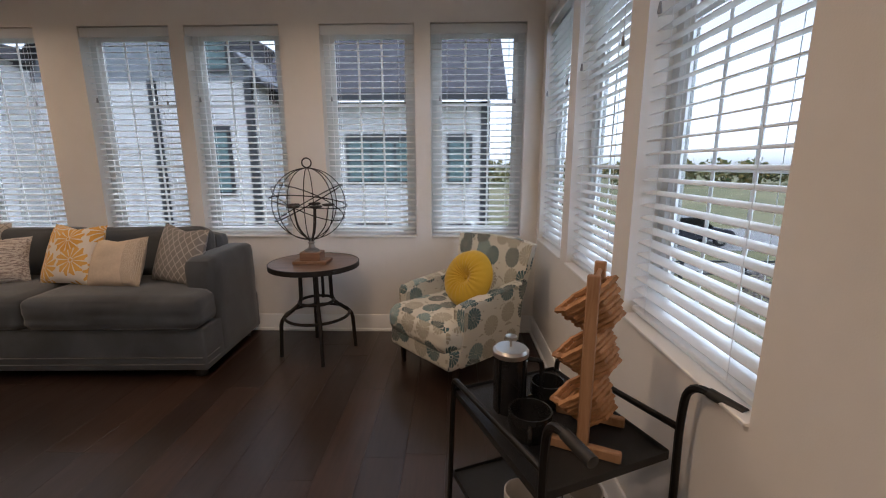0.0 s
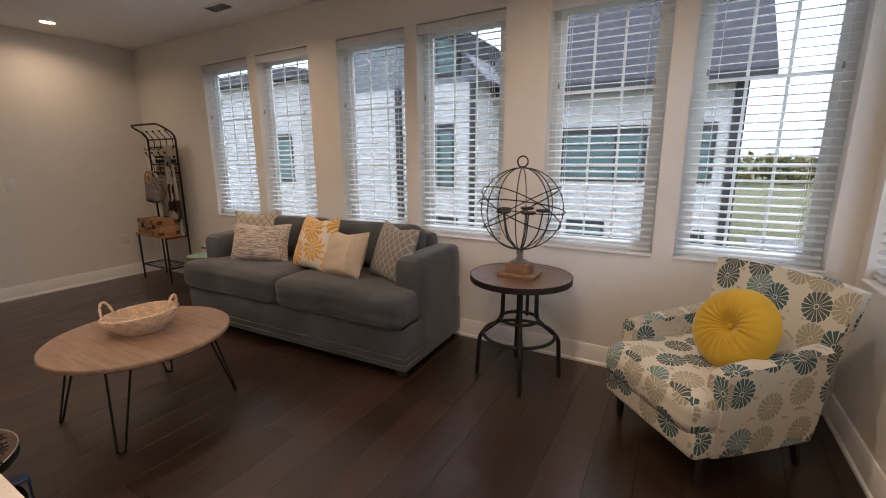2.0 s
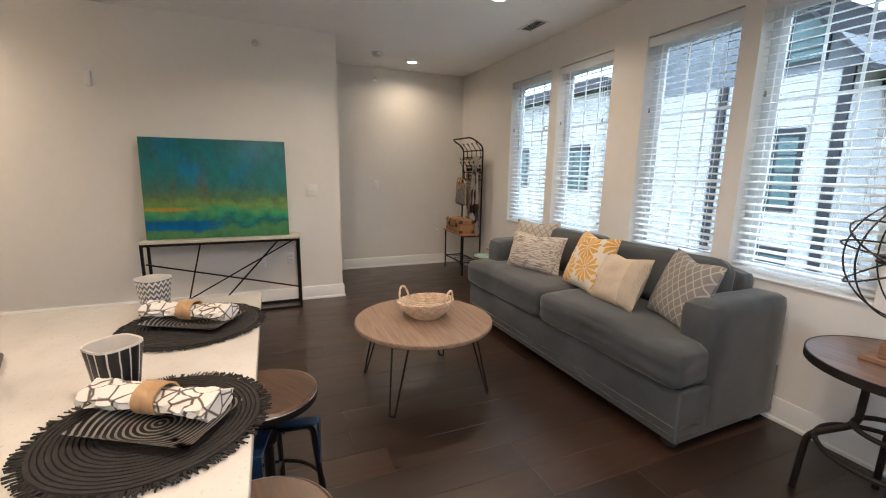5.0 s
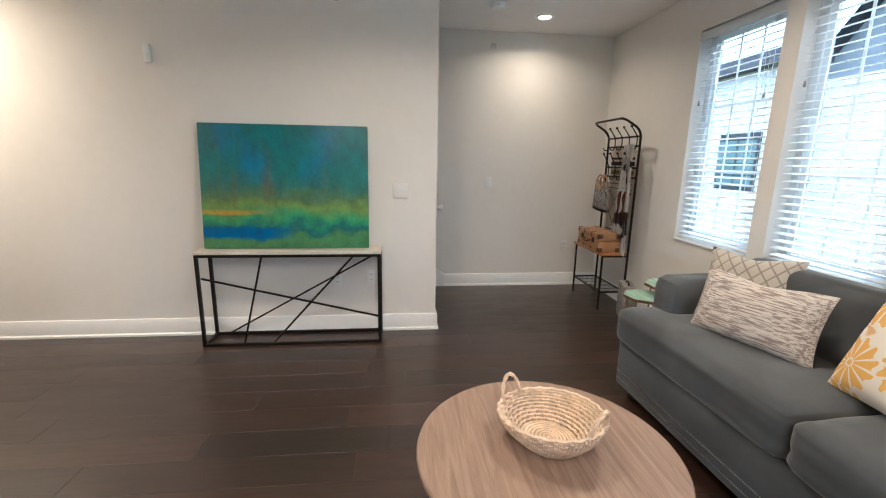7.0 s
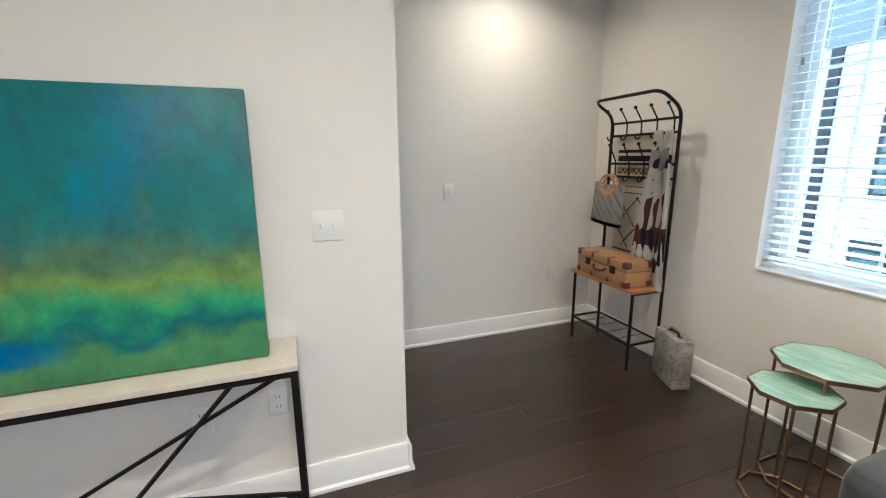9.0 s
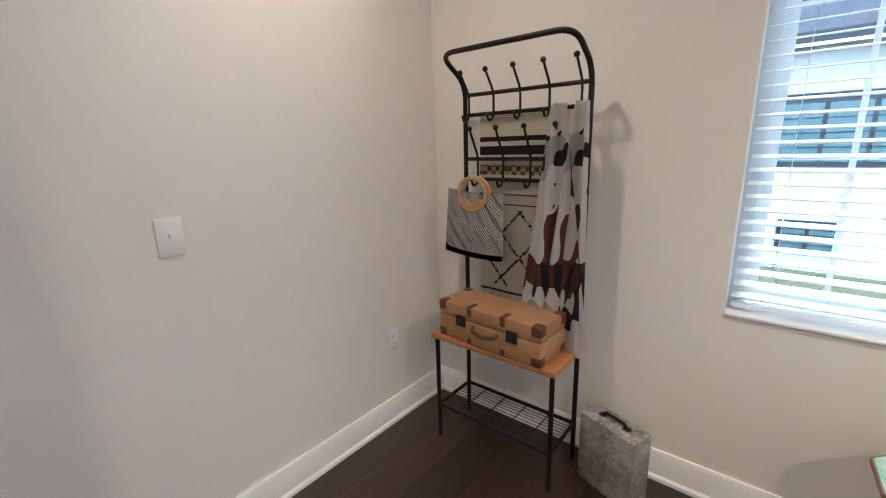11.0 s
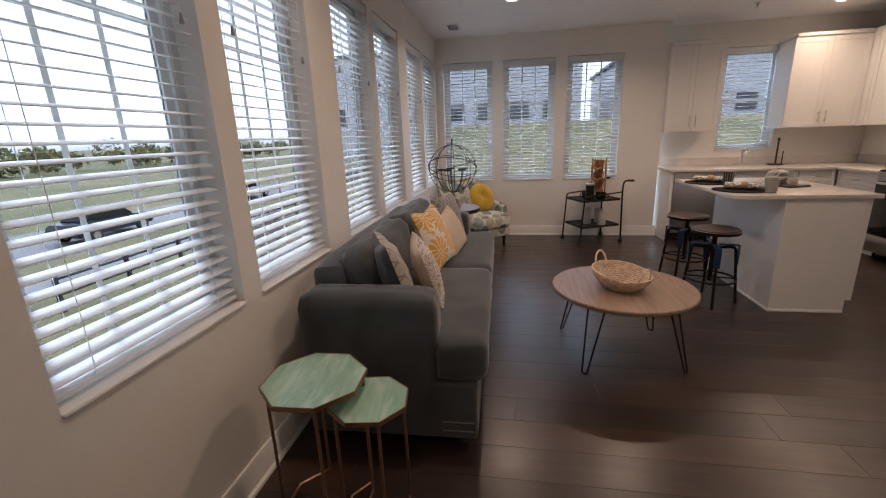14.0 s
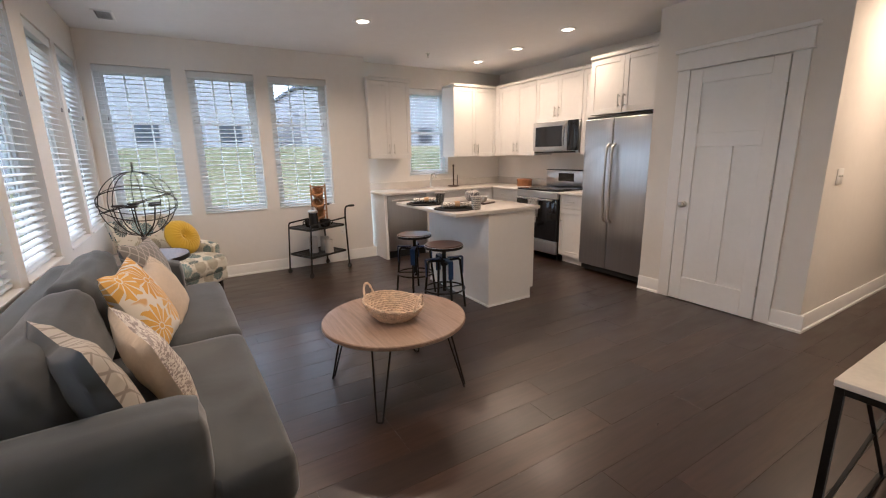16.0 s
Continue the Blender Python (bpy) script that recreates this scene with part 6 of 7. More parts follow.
def napkin(x, y, rz, seed):
    ob = thing("napkin", pose(x, y, IT + 0.02, 0, 0, rz), "white printed cloth napkin rolled in a wooden ring", "napkin", "napkins on the island")
    rnd = random.Random(seed)
    bm = bmesh.new()
    n, k = 26, 18
    rows = []
    for i in range(n + 1):
        t = 2 * i / n - 1
        wid = 0.024 + 0.016 * abs(t) ** 0.7
        hgt = 0.016 + 0.006 * abs(t)
        rows.append([bm.verts.new((0.128 * t, wid * math.cos(2 * math.pi * j / k) * (1 + 0.14 * math.sin(3 * j + i * 0.9 + seed)), 0.022 + hgt * math.sin(2 * math.pi * j / k) * (1 + 0.18 * math.sin(2 * j + i * 0.7)))) for j in range(k)])
    for A, B in zip(rows, rows[1:]):
        for j in range(k):
            bm.faces.new((A[j], A[(j + 1) % k], B[(j + 1) % k], B[j]))
    bm.faces.new(rows[0][::-1]), bm.faces.new(rows[-1])
    part("cloth", bm, NAPKIN, ob)
    rg = lathe([(0.03, -0.022), (0.034, -0.022), (0.034, 0.022), (0.03, 0.022), (0.03, -0.022)], 24)
    o = part("ring", rg, wood("napkin_ring_wood", (0.36, 0.22, 0.1), (0.58, 0.38, 0.2), 0.5), ob, "pale wooden napkin ring")
    o.matrix_basis = pose(0, 0, 0.024, 0, 90, 0) @ Matrix.Diagonal((0.85, 1, 1, 1))


def tumbler(x, y, material, label):
    ob = thing("cup", pose(x, y, IT), label, "cup", "cups on the island")
    prof = [(0, 0), (0.032, 0), (0.035, 0.004), (0.048, 0.113), (0.0475, 0.117), (0.0435, 0.116), (0.031, 0.01), (0, 0.008)]
    bm = lathe(prof, 40)
    for v in bm.verts:
        a = math.atan2(v.co.y, v.co.x)
        k = 1 + 0.05 * math.cos(4 * a) * (v.co.z / 0.1)
        v.co.x, v.co.y = v.co.x * k, v.co.y * k
    for f in bm.faces:
        # the inside and the lip are plain
        c = f.calc_center_median()
        f.material_index = 1 if c.z > 0.1145 or math.hypot(c.x, c.y) < 0.0325 + 0.0125 * c.z / 0.116 and c.z > 0.006 else 0
    part("wall", bm, [material, JAR], ob)


def striped(name, a, b, freq, vertical=True):
    m = Mat(name, a, 0.35)
    sep = m.node("ShaderNodeSeparateXYZ", Vector=m.co)
    ang = m.math("ARCTAN2", sep.outputs[1], sep.outputs[0])
    w = m.math("MULTIPLY", m.noise(30, 2), 1.2)
    if vertical:
        f = m.math("GREATER_THAN", m.math("SINE", m.math("ADD", m.math("MULTIPLY", ang, freq), w)), 0.9)
    else:
        f = m.math("GREATER_THAN", m.math("SINE", m.math("ADD", m.math("MULTIPLY", sep.outputs[2], freq * 18), m.math("MULTIPLY", m.math("PINGPONG", m.math("MULTIPLY", ang, 6.0), 1.0), 4.0))), 0.1)
    m.color(m.mix(f, a, b))
    return m.m


placemat(-1.765, 0.842, 1), placemat(-2.295, 0.828, 2)
plate(-1.75, 0.852, 60), plate(-2.285, 0.83, 62)
napkin(-1.79, 0.84, 60, 1), napkin(-2.315, 0.815, 64, 2)
tumbler(-1.905, 0.75, striped("black_striped_glaze", (0.012, 0.012, 0.013), (0.6, 0.57, 0.5), 15), "black ceramic cup with white stripes on the island")
tumbler(-2.455, 0.70, striped("grey_chevron_glaze", (0.12, 0.12, 0.12), (0.62, 0.6, 0.55), 20, False), "grey and white chevron ceramic cup on the island")


def tray_set():
    ob = thing("serving_tray", pose(-2.02, 0.40, IT, 0, 0, 20), "dark wooden serving board on the island", "tray")
    part("board", boxed(-0.17, 0.17, -0.1, 0.1, 0, 0.016, 0.006, 2), wood("dark_board", (0.03, 0.015, 0.01), (0.1, 0.05, 0.03), 0.4), ob)
    t = thing("teapot", pose(-1.98, 0.41, IT + 0.016), "round grey and white patterned ceramic teapot", "teapot")
    g = patterned("grey_brush_glaze", (0.16, 0.16, 0.17), (0.55, 0.53, 0.5), 22, "waves", 0.35)
    part("body", lathe([(0, 0), (0.045, 0), (0.07, 0.02), (0.082, 0.055), (0.07, 0.092), (0.03, 0.11), (0, 0.112)], 32), g, t)
    part("lid_knob", lathe([(0, 0.11), (0.012, 0.112), (0.014, 0.122), (0, 0.13)], 14), g, t)
    part("spout", tubed(rounded([(0.07, 0, 0.05), (0.11, 0, 0.07), (0.125, 0, 0.1)], 0.02), 0.011, 8, False, None), g, t)
    mug(pose(-2.10, 0.36, IT + 0.016), 0.036, 0.05, JAR, "small white cup on the serving board", "small_cup", False)


tray_set()


def wood_bowl():
    ob = thing("bread_box", pose(-0.66, -1.47, 0.90), "round brown wooden lidded box on the worktop", "box")
    w = wood("brown_bentwood", (0.2, 0.08, 0.03), (0.36, 0.17, 0.07), 0.45)
    part("body", lathe([(0, 0), (0.11, 0), (0.112, 0.075), (0, 0.075)], 36), w, ob)
    part("lid", lathe([(0.116, 0.07), (0.117, 0.1), (0.11, 0.105), (0, 0.108)], 36), w, ob)


wood_bowl()

# ---- pantry door ----
def pantry_door():
    d = tagged(new("door_1"), "white three-panel pantry door, closed, in a wide casing", "door", "", "structure")
    x0, x1, h = -4.012, -3.298, 2.04
    d.matrix_basis = pose(x1, PY - 0.012, 0.006, 0, 0, 180)
    w = x1 - x0
    bm = bmesh.new()
    st, th = 0.105, 0.035
    for a, b, c, e in ((0, st, 0, h), (w - st, w, 0, h), (st, w - st, 0, 0.22), (st, w - st, h - 0.115, h), (st, w - st, 1.40, 1.515), (w / 2 - 0.048, w / 2 + 0.048, 0.22, 1.40)):
        box(bm, a, b, -th, 0, c, e, 0.0025)
    part("leaf_frame", bm, TRIM, d)
    for a, b, c, e in ((st, w - st, 1.515, h - 0.115), (st, w / 2 - 0.048, 0.22, 1.40), (w / 2 + 0.048, w - st, 0.22, 1.40)):
        part("panel", boxed(a - 0.001, b + 0.001, -th + 0.012, -0.006, c - 0.001, e + 0.001), TRIM, d)
    kn = part("door_knob", lathe([(0.03, 0), (0.03, 0.006), (0.014, 0.012), (0.013, 0.03), (0.024, 0.036), (0.027, 0.05), (0.02, 0.06), (0, 0.063)], 20), CHROME, d, "satin nickel door knob")
    kn.matrix_basis = pose(0.055, -th, 0.895, 90, 0, 0)
    for z in (0.24, 1.02, 1.80):
        part("hinge", tubed([(w + 0.003, -th - 0.004, z - 0.045), (w + 0.003, -th - 0.004, z + 0.045)], 0.006, 8), CHROME, d)
    # casing in front of the wall
    bm = bmesh.new()
    y0, y1 = PY + 0.001, PY + 0.019
    box(bm, -4.125, -4.022, y0, y1, 0, 2.055, 0.002), box(bm, -3.288, -3.185, y0, y1, 0, 2.055, 0.002)
    setting("door_casing", bm, TRIM, "wide white painted door casing", "trim")
    bm = boxed(-4.135, -3.175, y0, y1 + 0.004, 2.056, 2.20, 0.002)
    box(bm, -4.16, -3.15, y0, y1 + 0.024, 2.2005, 2.235, 0.01, 2), box(bm, -4.145, -3.165, y0, y1 + 0.01, 2.056, 2.068, 0.003)
    setting("door_head_casing", bm, TRIM, "white door head with a stepped cornice", "trim")
    bm = boxed(-4.0195, -4.0125, PY - 0.119, PY, 0, 2.049)
    box(bm, -3.2975, -3.2905, PY - 0.119, PY, 0, 2.049), box(bm, -4.012, -3.298, PY - 0.119, PY, 2.0465, 2.0495)
    setting("door_jamb", bm, TRIM, "white painted door jamb", "trim")


pantry_door()

# ---- switches, outlets, ceiling fittings, stair ----
def wall_plate(m, w, h, kind, label, cat):
    ob = thing("wall_plate" if kind != "switch" else "light_switch", m, label, cat)
    part("plate", boxed(-w / 2, w / 2, -0.006, 0, -h / 2, h / 2, 0.003, 2), PLASTIC, ob)
    if kind == "switch":
        n = max(1, round(w / 0.06) - 0) if w > 0.09 else 1
        for i in range(n):
            x = (i - (n - 1) / 2) * 0.046
            part("toggle", boxed(x - 0.005, x + 0.005, -0.016, -0.005, -0.004, 0.012, 0.002), PLASTIC, ob)
    elif kind == "outlet":
        for z in (-0.02, 0.02):
            part("socket", boxed(-0.017, 0.017, -0.0075, -0.005, z - 0.014, z + 0.014, 0.002), PLASTIC, ob)
            # dark blocks on the face colour in the shade of the slots
            bm = boxed(-0.008, -0.0055, -0.0079, -0.007, z - 0.005, z + 0.006)
            box(bm, 0.0055, 0.008, -0.0079, -0.007, z - 0.005, z + 0.006)
            part("slot", bm, DARK, ob)


W_ = lambda y, z: pose(WX, y, z, 0, 0, 90)
wall_plate(W_(1.437, 1.13), 0.115, 0.115, "switch", "white double light switch on the console wall", "switch")
wall_plate(W_(0.94, 0.43), 0.07, 0.115, "outlet", "white power outlet behind the console table", "outlet")
wall_plate(W_(1.205, 0.45), 0.07, 0.115, "outlet", "white power outlet beside the console leg", "outlet")
wall_plate(pose(AX, 2.373, 1.138, 0, 0, 90), 0.075, 0.118, "switch", "white single light switch on the stair wall", "switch")
wall_plate(pose(AX, 3.266, 0.45, 0, 0, 90), 0.07, 0.115, "outlet", "white power outlet near the corner", "outlet")
wall_plate(pose(EX, 1.16, 0.42, 0, 0, -90), 0.07, 0.115, "outlet", "white power outlet behind the bar cart", "outlet")
wall_plate(pose(PX0, -1.25, 1.17, 0, 0, -90), 0.115, 0.115, "switch", "white double light switch on the hall wall", "switch")


def horn():
    ob = thing("fire_alarm_horn", W_(-0.265, 2.04), "small white alarm device high on the wall", "alarm")
    part("case", boxed(-0.022, 0.022, -0.025, 0, -0.06, 0.06, 0.006, 2), PLASTIC, ob)
    part("lens", boxed(-0.012, 0.012, -0.031, -0.0255, -0.03, 0.0, 0.003), PLASTIC, ob)


horn()


def sprinkler(m, label="small chrome fire sprinkler on the wall"):
    ob = thing("sprinkler_head", m, label, "sprinkler")
    part("escutcheon", lathe([(0, 0), (0.032, 0), (0.03, 0.006), (0.012, 0.01), (0.01, 0.03), (0.014, 0.034), (0, 0.036)], 18), CHROME, ob)
    part("deflector", lathe([(0.0, 0.05), (0.016, 0.05), (0.016, 0.053), (0, 0.053)], 12), CHROME, ob)
    part("bulb_frame", tubed(ring((0, 0, 0.042), 0.009, 12, (1, 0, 0), (0, 0, 1)), 0.0022, 5, True), CHROME, ob)


sprinkler(pose(AX, 2.375, 2.49, 0, 90, 0))
sprinkler(pose(WX, 1.0, 2.46, 0, 90, 0))


def ceiling_vent(x, y, w, d):
    ob = thing("ceiling_vent", pose(x, y, H), "white rectangular ceiling air vent with slats", "vent")
    bm = boxed(-w / 2, w / 2, -d / 2, -d / 2 + 0.02, -0.008, 0, 0.002)
    box(bm, -w / 2, w / 2, d / 2 - 0.02, d / 2, -0.008, 0, 0.002)
    box(bm, -w / 2, -w / 2 + 0.02, -d / 2 + 0.02, d / 2 - 0.02, -0.008, 0, 0.002), box(bm, w / 2 - 0.02, w / 2, -d / 2 + 0.02, d / 2 - 0.02, -0.008, 0, 0.002)
    part("frame", bm, TRIM, ob)
    # flat dark sheet paints the shade of a duct; the ceiling has no opening
    part("duct_shade", boxed(-w / 2 + 0.02, w / 2 - 0.02, -d / 2 + 0.02, d / 2 - 0.02, -0.0015, -0.0003), DARK, ob)
    n = int((d - 0.04) / 0.014)
    for i in range(n):
        yy = -d / 2 + 0.027 + i * 0.014
        part("slat", boxed(-w / 2 + 0.02, w / 2 - 0.02, -0.005, 0.005, -0.0006, 0.0006, m=pose(0, yy, -0.0055, 35, 0, 0)), TRIM, ob)


ceiling_vent(-4.36, 3.30, 0.30, 0.15)
ceiling_vent(-0.56, 3.31, 0.30, 0.15)
sm = thing("smoke_detector", pose(-5.85, 2.25, H), "round white smoke detector on the ceiling", "smoke detector")
part("base", lathe([(0, -0.012), (0.068, -0.012), (0.07, 0)], 32), PLASTIC, sm)
part("cover", lathe([(0, -0.045), (0.04, -0.044), (0.056, -0.034), (0.06, -0.0125)], 32), PLASTIC, sm)
sprinkler(pose(-0.56, 0.09, H, 180, 0, 0), "small chrome fire sprinkler on the ceiling")


def stair():
    ob = tagged(new("stair"), "dark wooden stair going down behind the wall", "stair", "", "structure")
    for i in range(9):
        y1 = WEND - 0.02 - 0.26 * i
        z = -0.185 * (i + 1)
        part("tread", boxed(AX + 0.02, WX - 0.16, y1 - 0.285, y1, z - 0.03, z, 0.004), PLANK, ob)
        part("riser", boxed(AX + 0.02, WX - 0.16, y1 - 0.018, y1, z, z + 0.155), TRIM, ob)
    rail = thing("handrail", pose(0, 0, 0), "white wooden handrail on the stair wall", "handrail")
    pts = [(AX + 0.06, 1.855, 0.875), (AX + 0.06, 1.62, 0.865), (AX + 0.06, -0.6, -0.72)]
    part("rail", tubed(rounded(pts, 0.1, 5), 0.028, 10), TRIM, rail)
    part("end_cap", boxed(AX + 0.001, AX + 0.085, 1.845, 1.885, 0.845, 0.905, 0.008, 2), TRIM, rail)
    for y, z in ((1.45, 0.74), (0.6, 0.13)):
        part("bracket", tubed([(AX + 0.001, y, z - 0.06), (AX + 0.055, y, z - 0.03)], 0.008, 8), CHROME, rail)


stair()

# ---- outside: a lawn, a road, the neighbouring houses, a slope with a large building ----
GZ = -3.0
GRASS = Mat("lawn", (0.11, 0.14, 0.045), 0.95)
n1, n2 = GRASS.noise(0.15, 4), GRASS.noise(6, 4)
GRASS.color(GRASS.ramp(GRASS.math("ADD", GRASS.math("MULTIPLY", n1, 0.6), GRASS.math("MULTIPLY", n2, 0.4)), [(0.35, (0.12, 0.125, 0.05)), (0.5, (0.2, 0.19, 0.085)), (0.66, (0.3, 0.26, 0.14))]))
GRASS = GRASS.m


def terrain(x, y):
    """The slope that rises east of the house, and flat ground elsewhere."""
    t = max(0.0, min(1.0, (x - 11) / 26)) * max(0.0, min(1.0, (20 - y) / 12))
    return GZ + 5.4 * t * t * (3 - 2 * t) + 0.05 * noise.noise(Vector((x * 0.1, y * 0.1, 0)))


def lay_ground():
    bm = bmesh.new()
    xs = [-3000, -300, -80, -30] + [-10 + 3 * i for i in range(30)] + [140, 400, 3000]
    ys = [-3000, -300, -100] + [-60 + 4 * i for i in range(40)] + [160, 400, 3000]
    g = [[bm.verts.new((x, y, terrain(x, y))) for y in ys] for x in xs]
    for i in range(len(xs) - 1):
        for j in range(len(ys) - 1):
            bm.faces.new((g[i][j], g[i + 1][j], g[i + 1][j + 1], g[i][j + 1]))
    setting("ground", bm, GRASS, "green and straw-coloured lawn reaching to the horizon", "ground")
    conc = plain("pale_concrete", (0.3, 0.29, 0.28), 0.85, amount=0.12, scale=0.6)
    setting("road", boxed(2.5, 90, 21.5, 29, GZ - 0.2, GZ + 0.06), conc, "pale concrete road beyond the lawn", "road")
    setting("pavement", boxed(2.5, 90, 17.2, 18.6, GZ - 0.2, GZ + 0.08), conc, "pale concrete footpath across the lawn", "pavement")


lay_ground()
SIDING = plain("white_siding", (0.58, 0.565, 0.56), 0.7, amount=0.05, scale=0.6)
SHINGLE = plain("dark_shingle", (0.09, 0.085, 0.095), 0.9, amount=0.25, scale=3, bump=0.5, bscale=30)
DARKTRIM = plain("charcoal_trim", (0.03, 0.03, 0.034), 0.5, amount=0.15)
GREYSID = plain("grey_siding", (0.2, 0.21, 0.23), 0.7, amount=0.08, scale=0.6)
FARGLASS = plain("teal_reflecting_glass", (0.11, 0.17, 0.175), 0.3, amount=0.1)


def far_window(parent, x, y, z0, z1, w, cols=1, facing=-1):
    """A dark-framed window group on a facade that faces south."""
    fr = part("window", boxed(x, x + w, y - 0.08, y - 0.001, z0, z1), DARKTRIM, parent)
    cw = (w - 0.12) / cols
    for i in range(cols):
        a = x + 0.12 + i * cw
        pane = part("pane", boxed(a, a + cw - 0.12, y - 0.1, y - 0.0795, z0 + 0.15, z1 - 0.3), FARGLASS, fr)
        bm = bmesh.new()
        for k in range(1, 4):
            zz = z0 + 0.15 + (z1 - z0 - 0.45) * k / 4
            box(bm, a, a + cw - 0.12, y - 0.115, y - 0.1003, zz - 0.02, zz + 0.02)
        part("glazing_bar", bm, DARKTRIM, fr)


def lap_siding(parent, name, x0, x1, y, z0, z1, material, step=0.22):
    bm = boxed(x0, x1, y, y + 8.0, z0, z1)
    z = z0
    while z < z1 - 0.02:
        a = [bm.verts.new(p) for p in ((x0, y - 0.022, z), (x1, y - 0.022, z), (x1, y - 0.004, min(z1, z + step)), (x0, y - 0.004, min(z1, z + step)))]
        bm.faces.new(a)
        b = [bm.verts.new(p) for p in ((x0, y - 0.022, z), (x1, y - 0.022, z), (x1, y - 0.002, z), (x0, y - 0.002, z))]
        bm.faces.new(b)
        z += step
    part(name, bm, material, parent)


def neighbour():
    ob = thing("townhouse", pose(0, 0, 0), "white lap-sided townhouse with charcoal windows and a dark shingle roof", "house")
    Y = 20.0
    lap_siding(ob, "wall", -8.6, 0.55, Y, GZ, 4.1, SIDING)
    part("corner_trim", boxed(0.551, 0.95, Y - 0.1, Y + 8, GZ, 4.1), DARKTRIM, ob)
    far_window(ob, -5.6, Y, 0.45, 2.7, 3.4, 3), far_window(ob, -1.0, Y, 0.45, 2.7, 1.15, 1)
    far_window(ob, -5.2, Y, -2.4, -1.3, 1.6, 2), far_window(ob, -1.0, Y, -2.4, -1.4, 1.15, 1)
    bm = bmesh.new()
    pts = [(-9.2, Y - 0.9, 4.12), (1.6, Y - 0.9, 4.12), (1.6, Y + 4.2, 8.6), (-9.2, Y + 4.2, 8.6)]
    lo = [bm.verts.new(p) for p in pts]
    hi = [bm.verts.new((x, y, z + 0.22)) for x, y, z in pts]
    bm.faces.new(lo), bm.faces.new(hi[::-1])
    for k in range(4):
        bm.faces.new((lo[k], lo[(k + 1) % 4], hi[(k + 1) % 4], hi[k]))
    part("roof", bm, SHINGLE, ob)
    part("fascia", boxed(-9.2, 1.6, Y - 0.96, Y - 0.9, 4.05, 4.36), DARKTRIM, ob)
    # projecting gabled wing
    Y2 = 17.6
    lap_siding(ob, "wing_wall", -17.5, -8.6, Y2, GZ, 4.6, SIDING)
    part("downspout", boxed(-12.75, -12.45, Y2 - 0.14, Y2 - 0.036, GZ, 4.6), DARKTRIM, ob)
    part("downspout", boxed(-8.9, -8.6, Y2 - 0.14, Y2 - 0.036, GZ, 4.6), DARKTRIM, ob)
    far_window(ob, -11.2, Y2 - 0.03, 0.1, 2.9, 1.55, 2), far_window(ob, -11.6, Y2 - 0.03, 4.9, 6.6, 2.2, 2), far_window(ob, -11.4, Y2 - 0.03, -2.5, -1.2, 1.9, 2)
    bm = bmesh.new()
    gab = [(-17.9, 4.6), (-8.2, 4.6), (-10.9, 7.6), (-15.2, 7.6)]
    A, B = [bm.verts.new((x, Y2 - 0.02, z)) for x, z in gab], [bm.verts.new((x, Y2 + 8, z)) for x, z in gab]
    bm.faces.new(A), bm.faces.new(B[::-1])
    for k in range(4):
        bm.faces.new((A[k], A[(k + 1) % 4], B[(k + 1) % 4], B[k]))
    part("wing_gable", bm, GREYSID, ob)
    bm = bmesh.new()
    for p, q in (((-8.0, 4.35), (-11.0, 7.75)), ((-18.1, 4.35), (-15.1, 7.75))):
        v = [bm.verts.new((p[0], Y2 - 0.7, p[1])), bm.verts.new((q[0], Y2 - 0.7, q[1])), bm.verts.new((q[0], Y2 + 8, q[1])), bm.verts.new((p[0], Y2 + 8, p[1]))]
        bm.faces.new(v)
    bmesh.ops.solidify(bm, geom=bm.faces[:], thickness=0.25)
    part("wing_roof", bm, SHINGLE, ob)
    # grey end wing
    lap_siding(ob, "end_wall", -32, -17.5, 16.2, GZ, 5.2, SIDING)
    far_window(ob, -20.5, 16.2, 0.3, 2.7, 2.2, 2), far_window(ob, -26, 16.2, 0.3, 2.7, 2.2, 2)
    part("end_roof", boxed(-32.6, -17.2, 15.6, 25, 5.2, 5.7), SHINGLE, ob)


neighbour()


def hall_building(x, y0, y1, z0, z1, label):
    """A large building whose front faces west."""
    ob = thing("warehouse", pose(0, 0, 0), label, "building")
    part("wall", boxed(x, x + 20, y0, y1, z0 - 3, z1), plain("pale_metal_cladding", (0.56, 0.55, 0.58), 0.6, amount=0.05, scale=0.3), ob)
    part("roof_edge", boxed(x - 0.3, x + 20.3, y0 - 0.3, y1 + 0.3, z1, z1 + 0.35), GREYSID, ob)
    y = y0 + 2.0
    while y < y1 - 3:
        fr = part("window", boxed(x - 0.08, x - 0.001, y, y + 2.0, z0 + 1.0, z0 + 2.9), DARKTRIM, ob)
        for a in (0.1, 1.05):
            part("pane", boxed(x - 0.1, x - 0.0795, y + a, y + a + 0.85, z0 + 1.1, z0 + 2.8), plain("dark_pane", (0.05, 0.06, 0.08), 0.1) if y == y0 + 2.0 and a == 0.1 else bpy.data.materials["dark_pane"], fr)
        y += 3.6
    return ob


hall_building(44, -4.5, 26, 2.0, 10.5, "long pale clad building on the grassy slope")
hall_building(46, -32, -9.0, 2.0, 9.0, "second pale clad building on the slope")


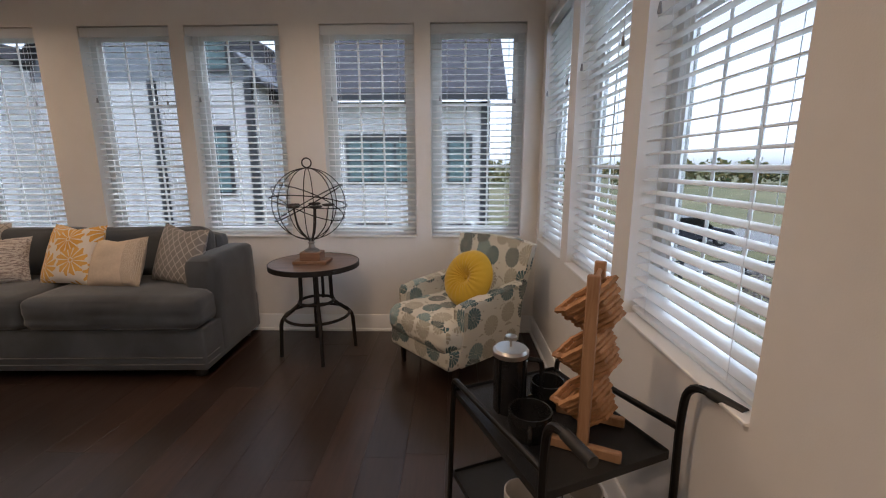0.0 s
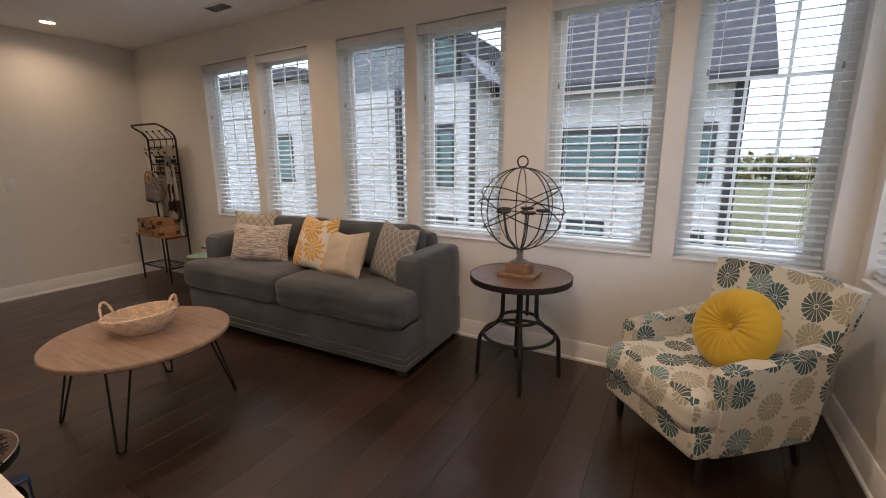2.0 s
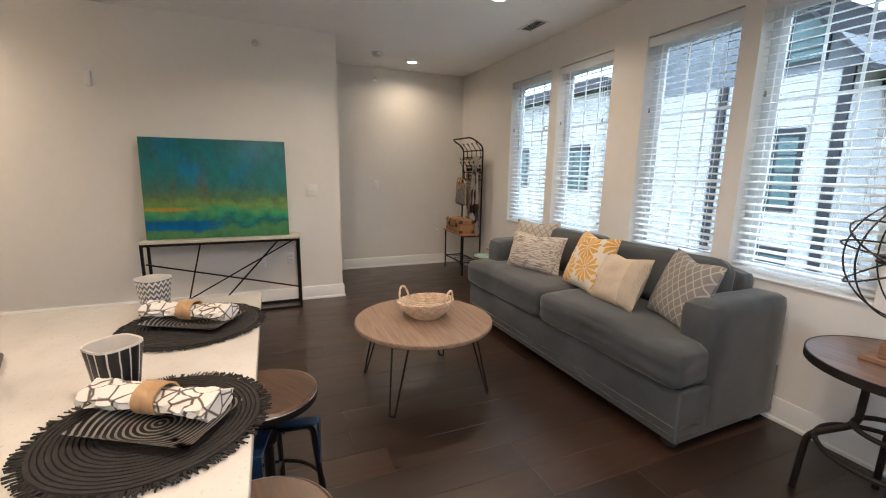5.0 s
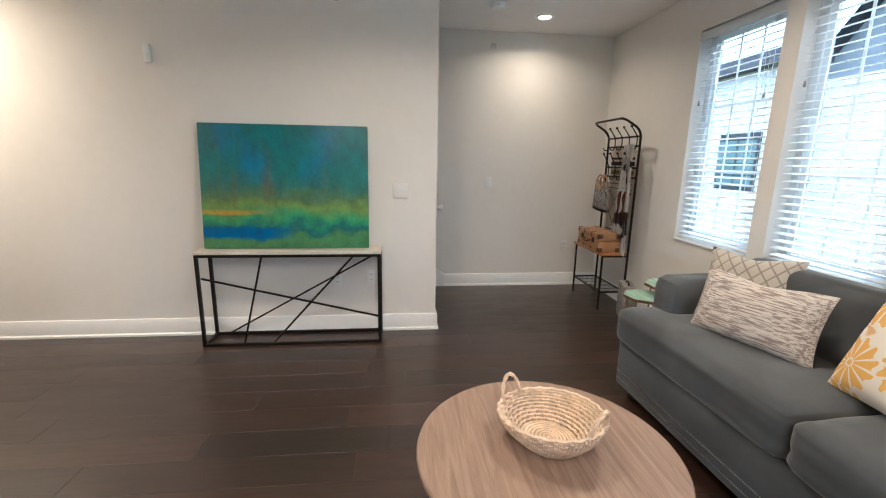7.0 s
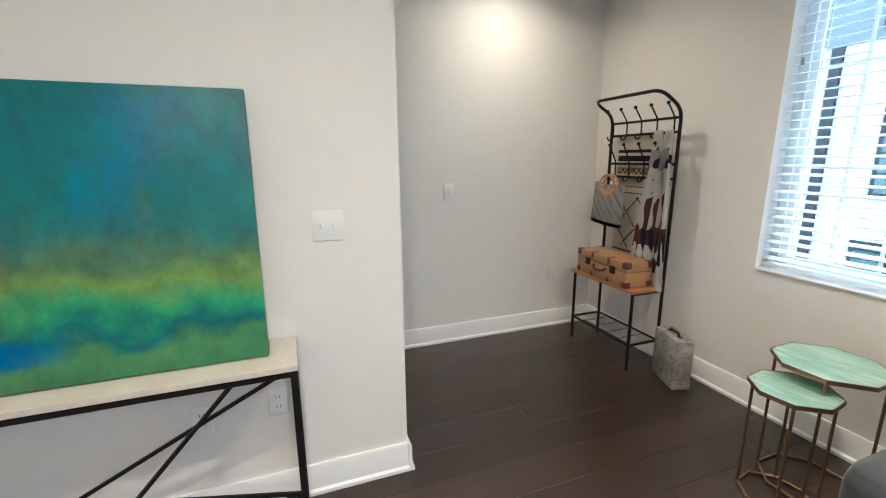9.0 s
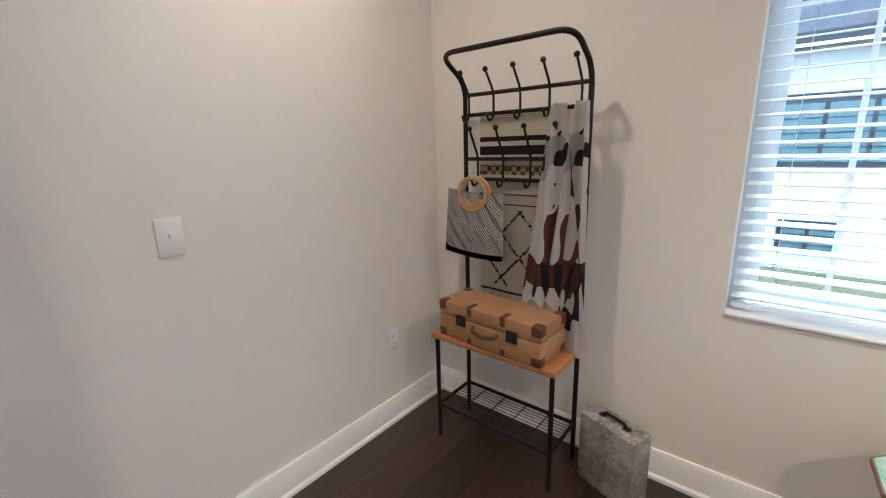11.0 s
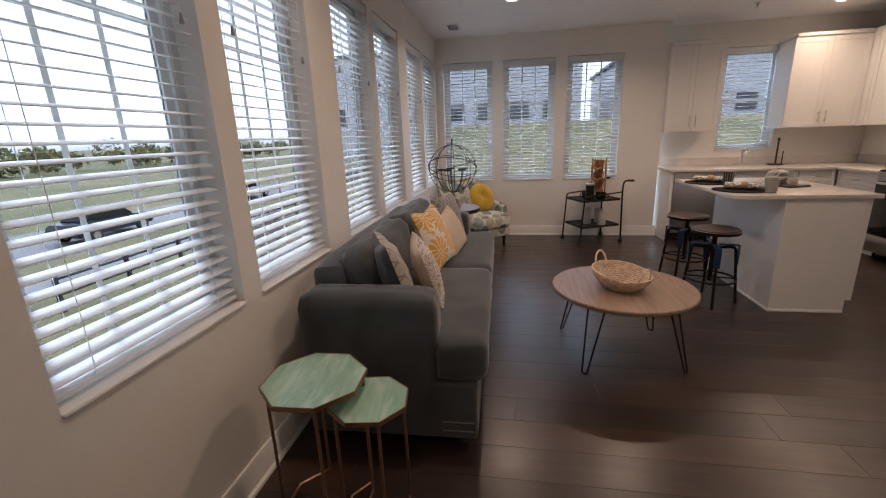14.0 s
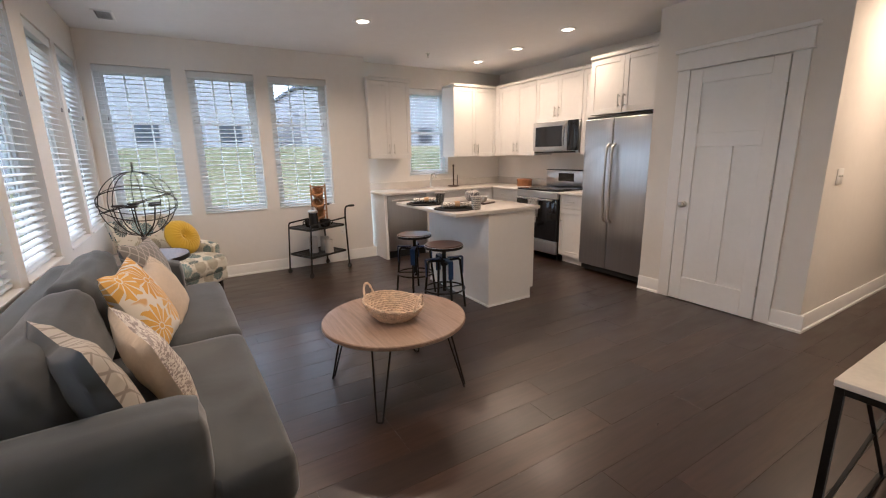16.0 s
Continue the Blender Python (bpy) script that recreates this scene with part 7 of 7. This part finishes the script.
def parked_car(m, color, label):
    ob = thing("car", m, label, "car", "parked cars")
    paint = plain("car_paint_%d" % int(color[0] * 1000), color, 0.25, amount=0.05)
    prof = [(-2.2, 0.35), (-2.25, 0.7), (-2.1, 0.95), (-1.3, 1.02), (1.0, 1.0), (2.0, 0.85), (2.25, 0.65), (2.2, 0.35)]
    for nm, pr, w, mt in (("body", prof, 0.9, paint), ("cabin", [(-1.6, 1.0), (-1.1, 1.48), (0.4, 1.5), (1.15, 1.0)], 0.76, BLACKGLASS)):
        bm = bmesh.new()
        A, B = [bm.verts.new((x, -w, z)) for x, z in pr], [bm.verts.new((x, w, z)) for x, z in pr]
        bm.faces.new(A), bm.faces.new(B[::-1])
        for k in range(len(pr)):
            bm.faces.new((A[k], A[(k + 1) % len(pr)], B[(k + 1) % len(pr)], B[k]))
        bmesh.ops.bevel(bm, geom=bm.edges[:], offset=0.06, segments=2, affect="EDGES")
        part(nm, bm, mt, ob)
    part("roof_panel", boxed(-1.05, 0.38, -0.72, 0.72, 1.49, 1.53, 0.02, 2), paint, ob)
    for x in (-1.4, 1.4):
        for y in (-0.86, 0.86):
            w = part("wheel", lathe([(0, -0.11), (0.3, -0.11), (0.34, -0.08), (0.34, 0.08), (0.3, 0.11), (0, 0.11)], 20), DARK, ob)
            w.matrix_basis = pose(x, y, 0.34, 90, 0, 0)
            part("rim", lathe([(0.0, 0.13), (0.2, 0.12), (0.2, -0.12), (0, -0.13)], 14), CHROME, w)


parked_car(pose(12, 23.4, GZ + 0.06, 0, 0, 3), (0.03, 0.03, 0.04), "dark parked car on the concrete road")
parked_car(pose(25, 24.2, GZ + 0.06, 0, 0, 0), (0.5, 0.5, 0.52), "silver parked car on the concrete road")


def leafy(name, spots, material, count, size, label, seed):
    """Crowns of many small leaves around the given centres."""
    rnd = random.Random(seed)
    vs, fs = [], []
    for cx, cy, cz, r in spots:
        for _ in range(count):
            d = Vector((rnd.gauss(0, 1), rnd.gauss(0, 1), rnd.gauss(0, 1))).normalized() * r * rnd.uniform(0.35, 1.0) ** 0.5 * rnd.uniform(0.75, 1.08)
            p = Vector((cx, cy, cz)) + Vector((d.x, d.y, d.z * 0.85))
            a = Vector((rnd.uniform(-1, 1), rnd.uniform(-1, 1), rnd.uniform(-1, 1))).normalized() * size * rnd.uniform(0.6, 1.4)
            b = a.orthogonal().normalized() * size * rnd.uniform(0.4, 0.8)
            i = len(vs)
            vs += [tuple(p - a), tuple(p + b), tuple(p + a), tuple(p - b)]
            fs.append((i, i + 1, i + 2, i + 3))
    me = bpy.data.meshes.new(name)
    me.from_pydata(vs, [], fs)
    me.materials.append(material)
    ob = new(name, me)
    return tagged(ob, label, "trees", "", "stuff")


def foliage(name, a, b):
    m = Mat(name, a, 0.8)
    r = m.node("ShaderNodeNewGeometry").outputs["Random Per Island"]
    m.color(m.ramp(r, [(0.0, a), (1.0, b)]))
    return m.m


rnd = random.Random(12)
woods = []
for i in range(46):
    x = 6 + i * 3.0 + rnd.uniform(-1, 1)
    woods.append((x, 92 + rnd.uniform(-6, 6), GZ + 2.2 + rnd.uniform(0, 1.6), rnd.uniform(2.2, 3.6)))
leafy("far_woods", woods, foliage("autumn_leaves", (0.05, 0.08, 0.02), (0.22, 0.16, 0.04)), 150, 0.55, "distant line of green and yellow autumn trees", 3)
shrubs = [(9.0 + rnd.uniform(-0.5, 0.5) + 1.5 * i, 12.5 + 0.8 * i, GZ + 0.75, 0.85) for i in range(3)]
leafy("shrubs", shrubs, foliage("shrub_leaves", (0.12, 0.09, 0.08), (0.3, 0.26, 0.24)), 420, 0.07, "low greyish shrubs on the lawn", 8)


def fence():
    ob = thing("rail_fence", pose(0, 0, 0), "low dark post and rail fence beside the footpath", "fence")
    for i in range(9):
        part("post", boxed(2.95 + 2.2 * i, 3.05 + 2.2 * i, 14.95, 15.05, GZ - 0.1, GZ + 1.1), DARKTRIM, ob)
    for z in (0.5, 0.95):
        part("rail", boxed(3.05, 20.6, 14.97, 15.03, GZ + z, GZ + z + 0.06), DARKTRIM, ob)


fence()
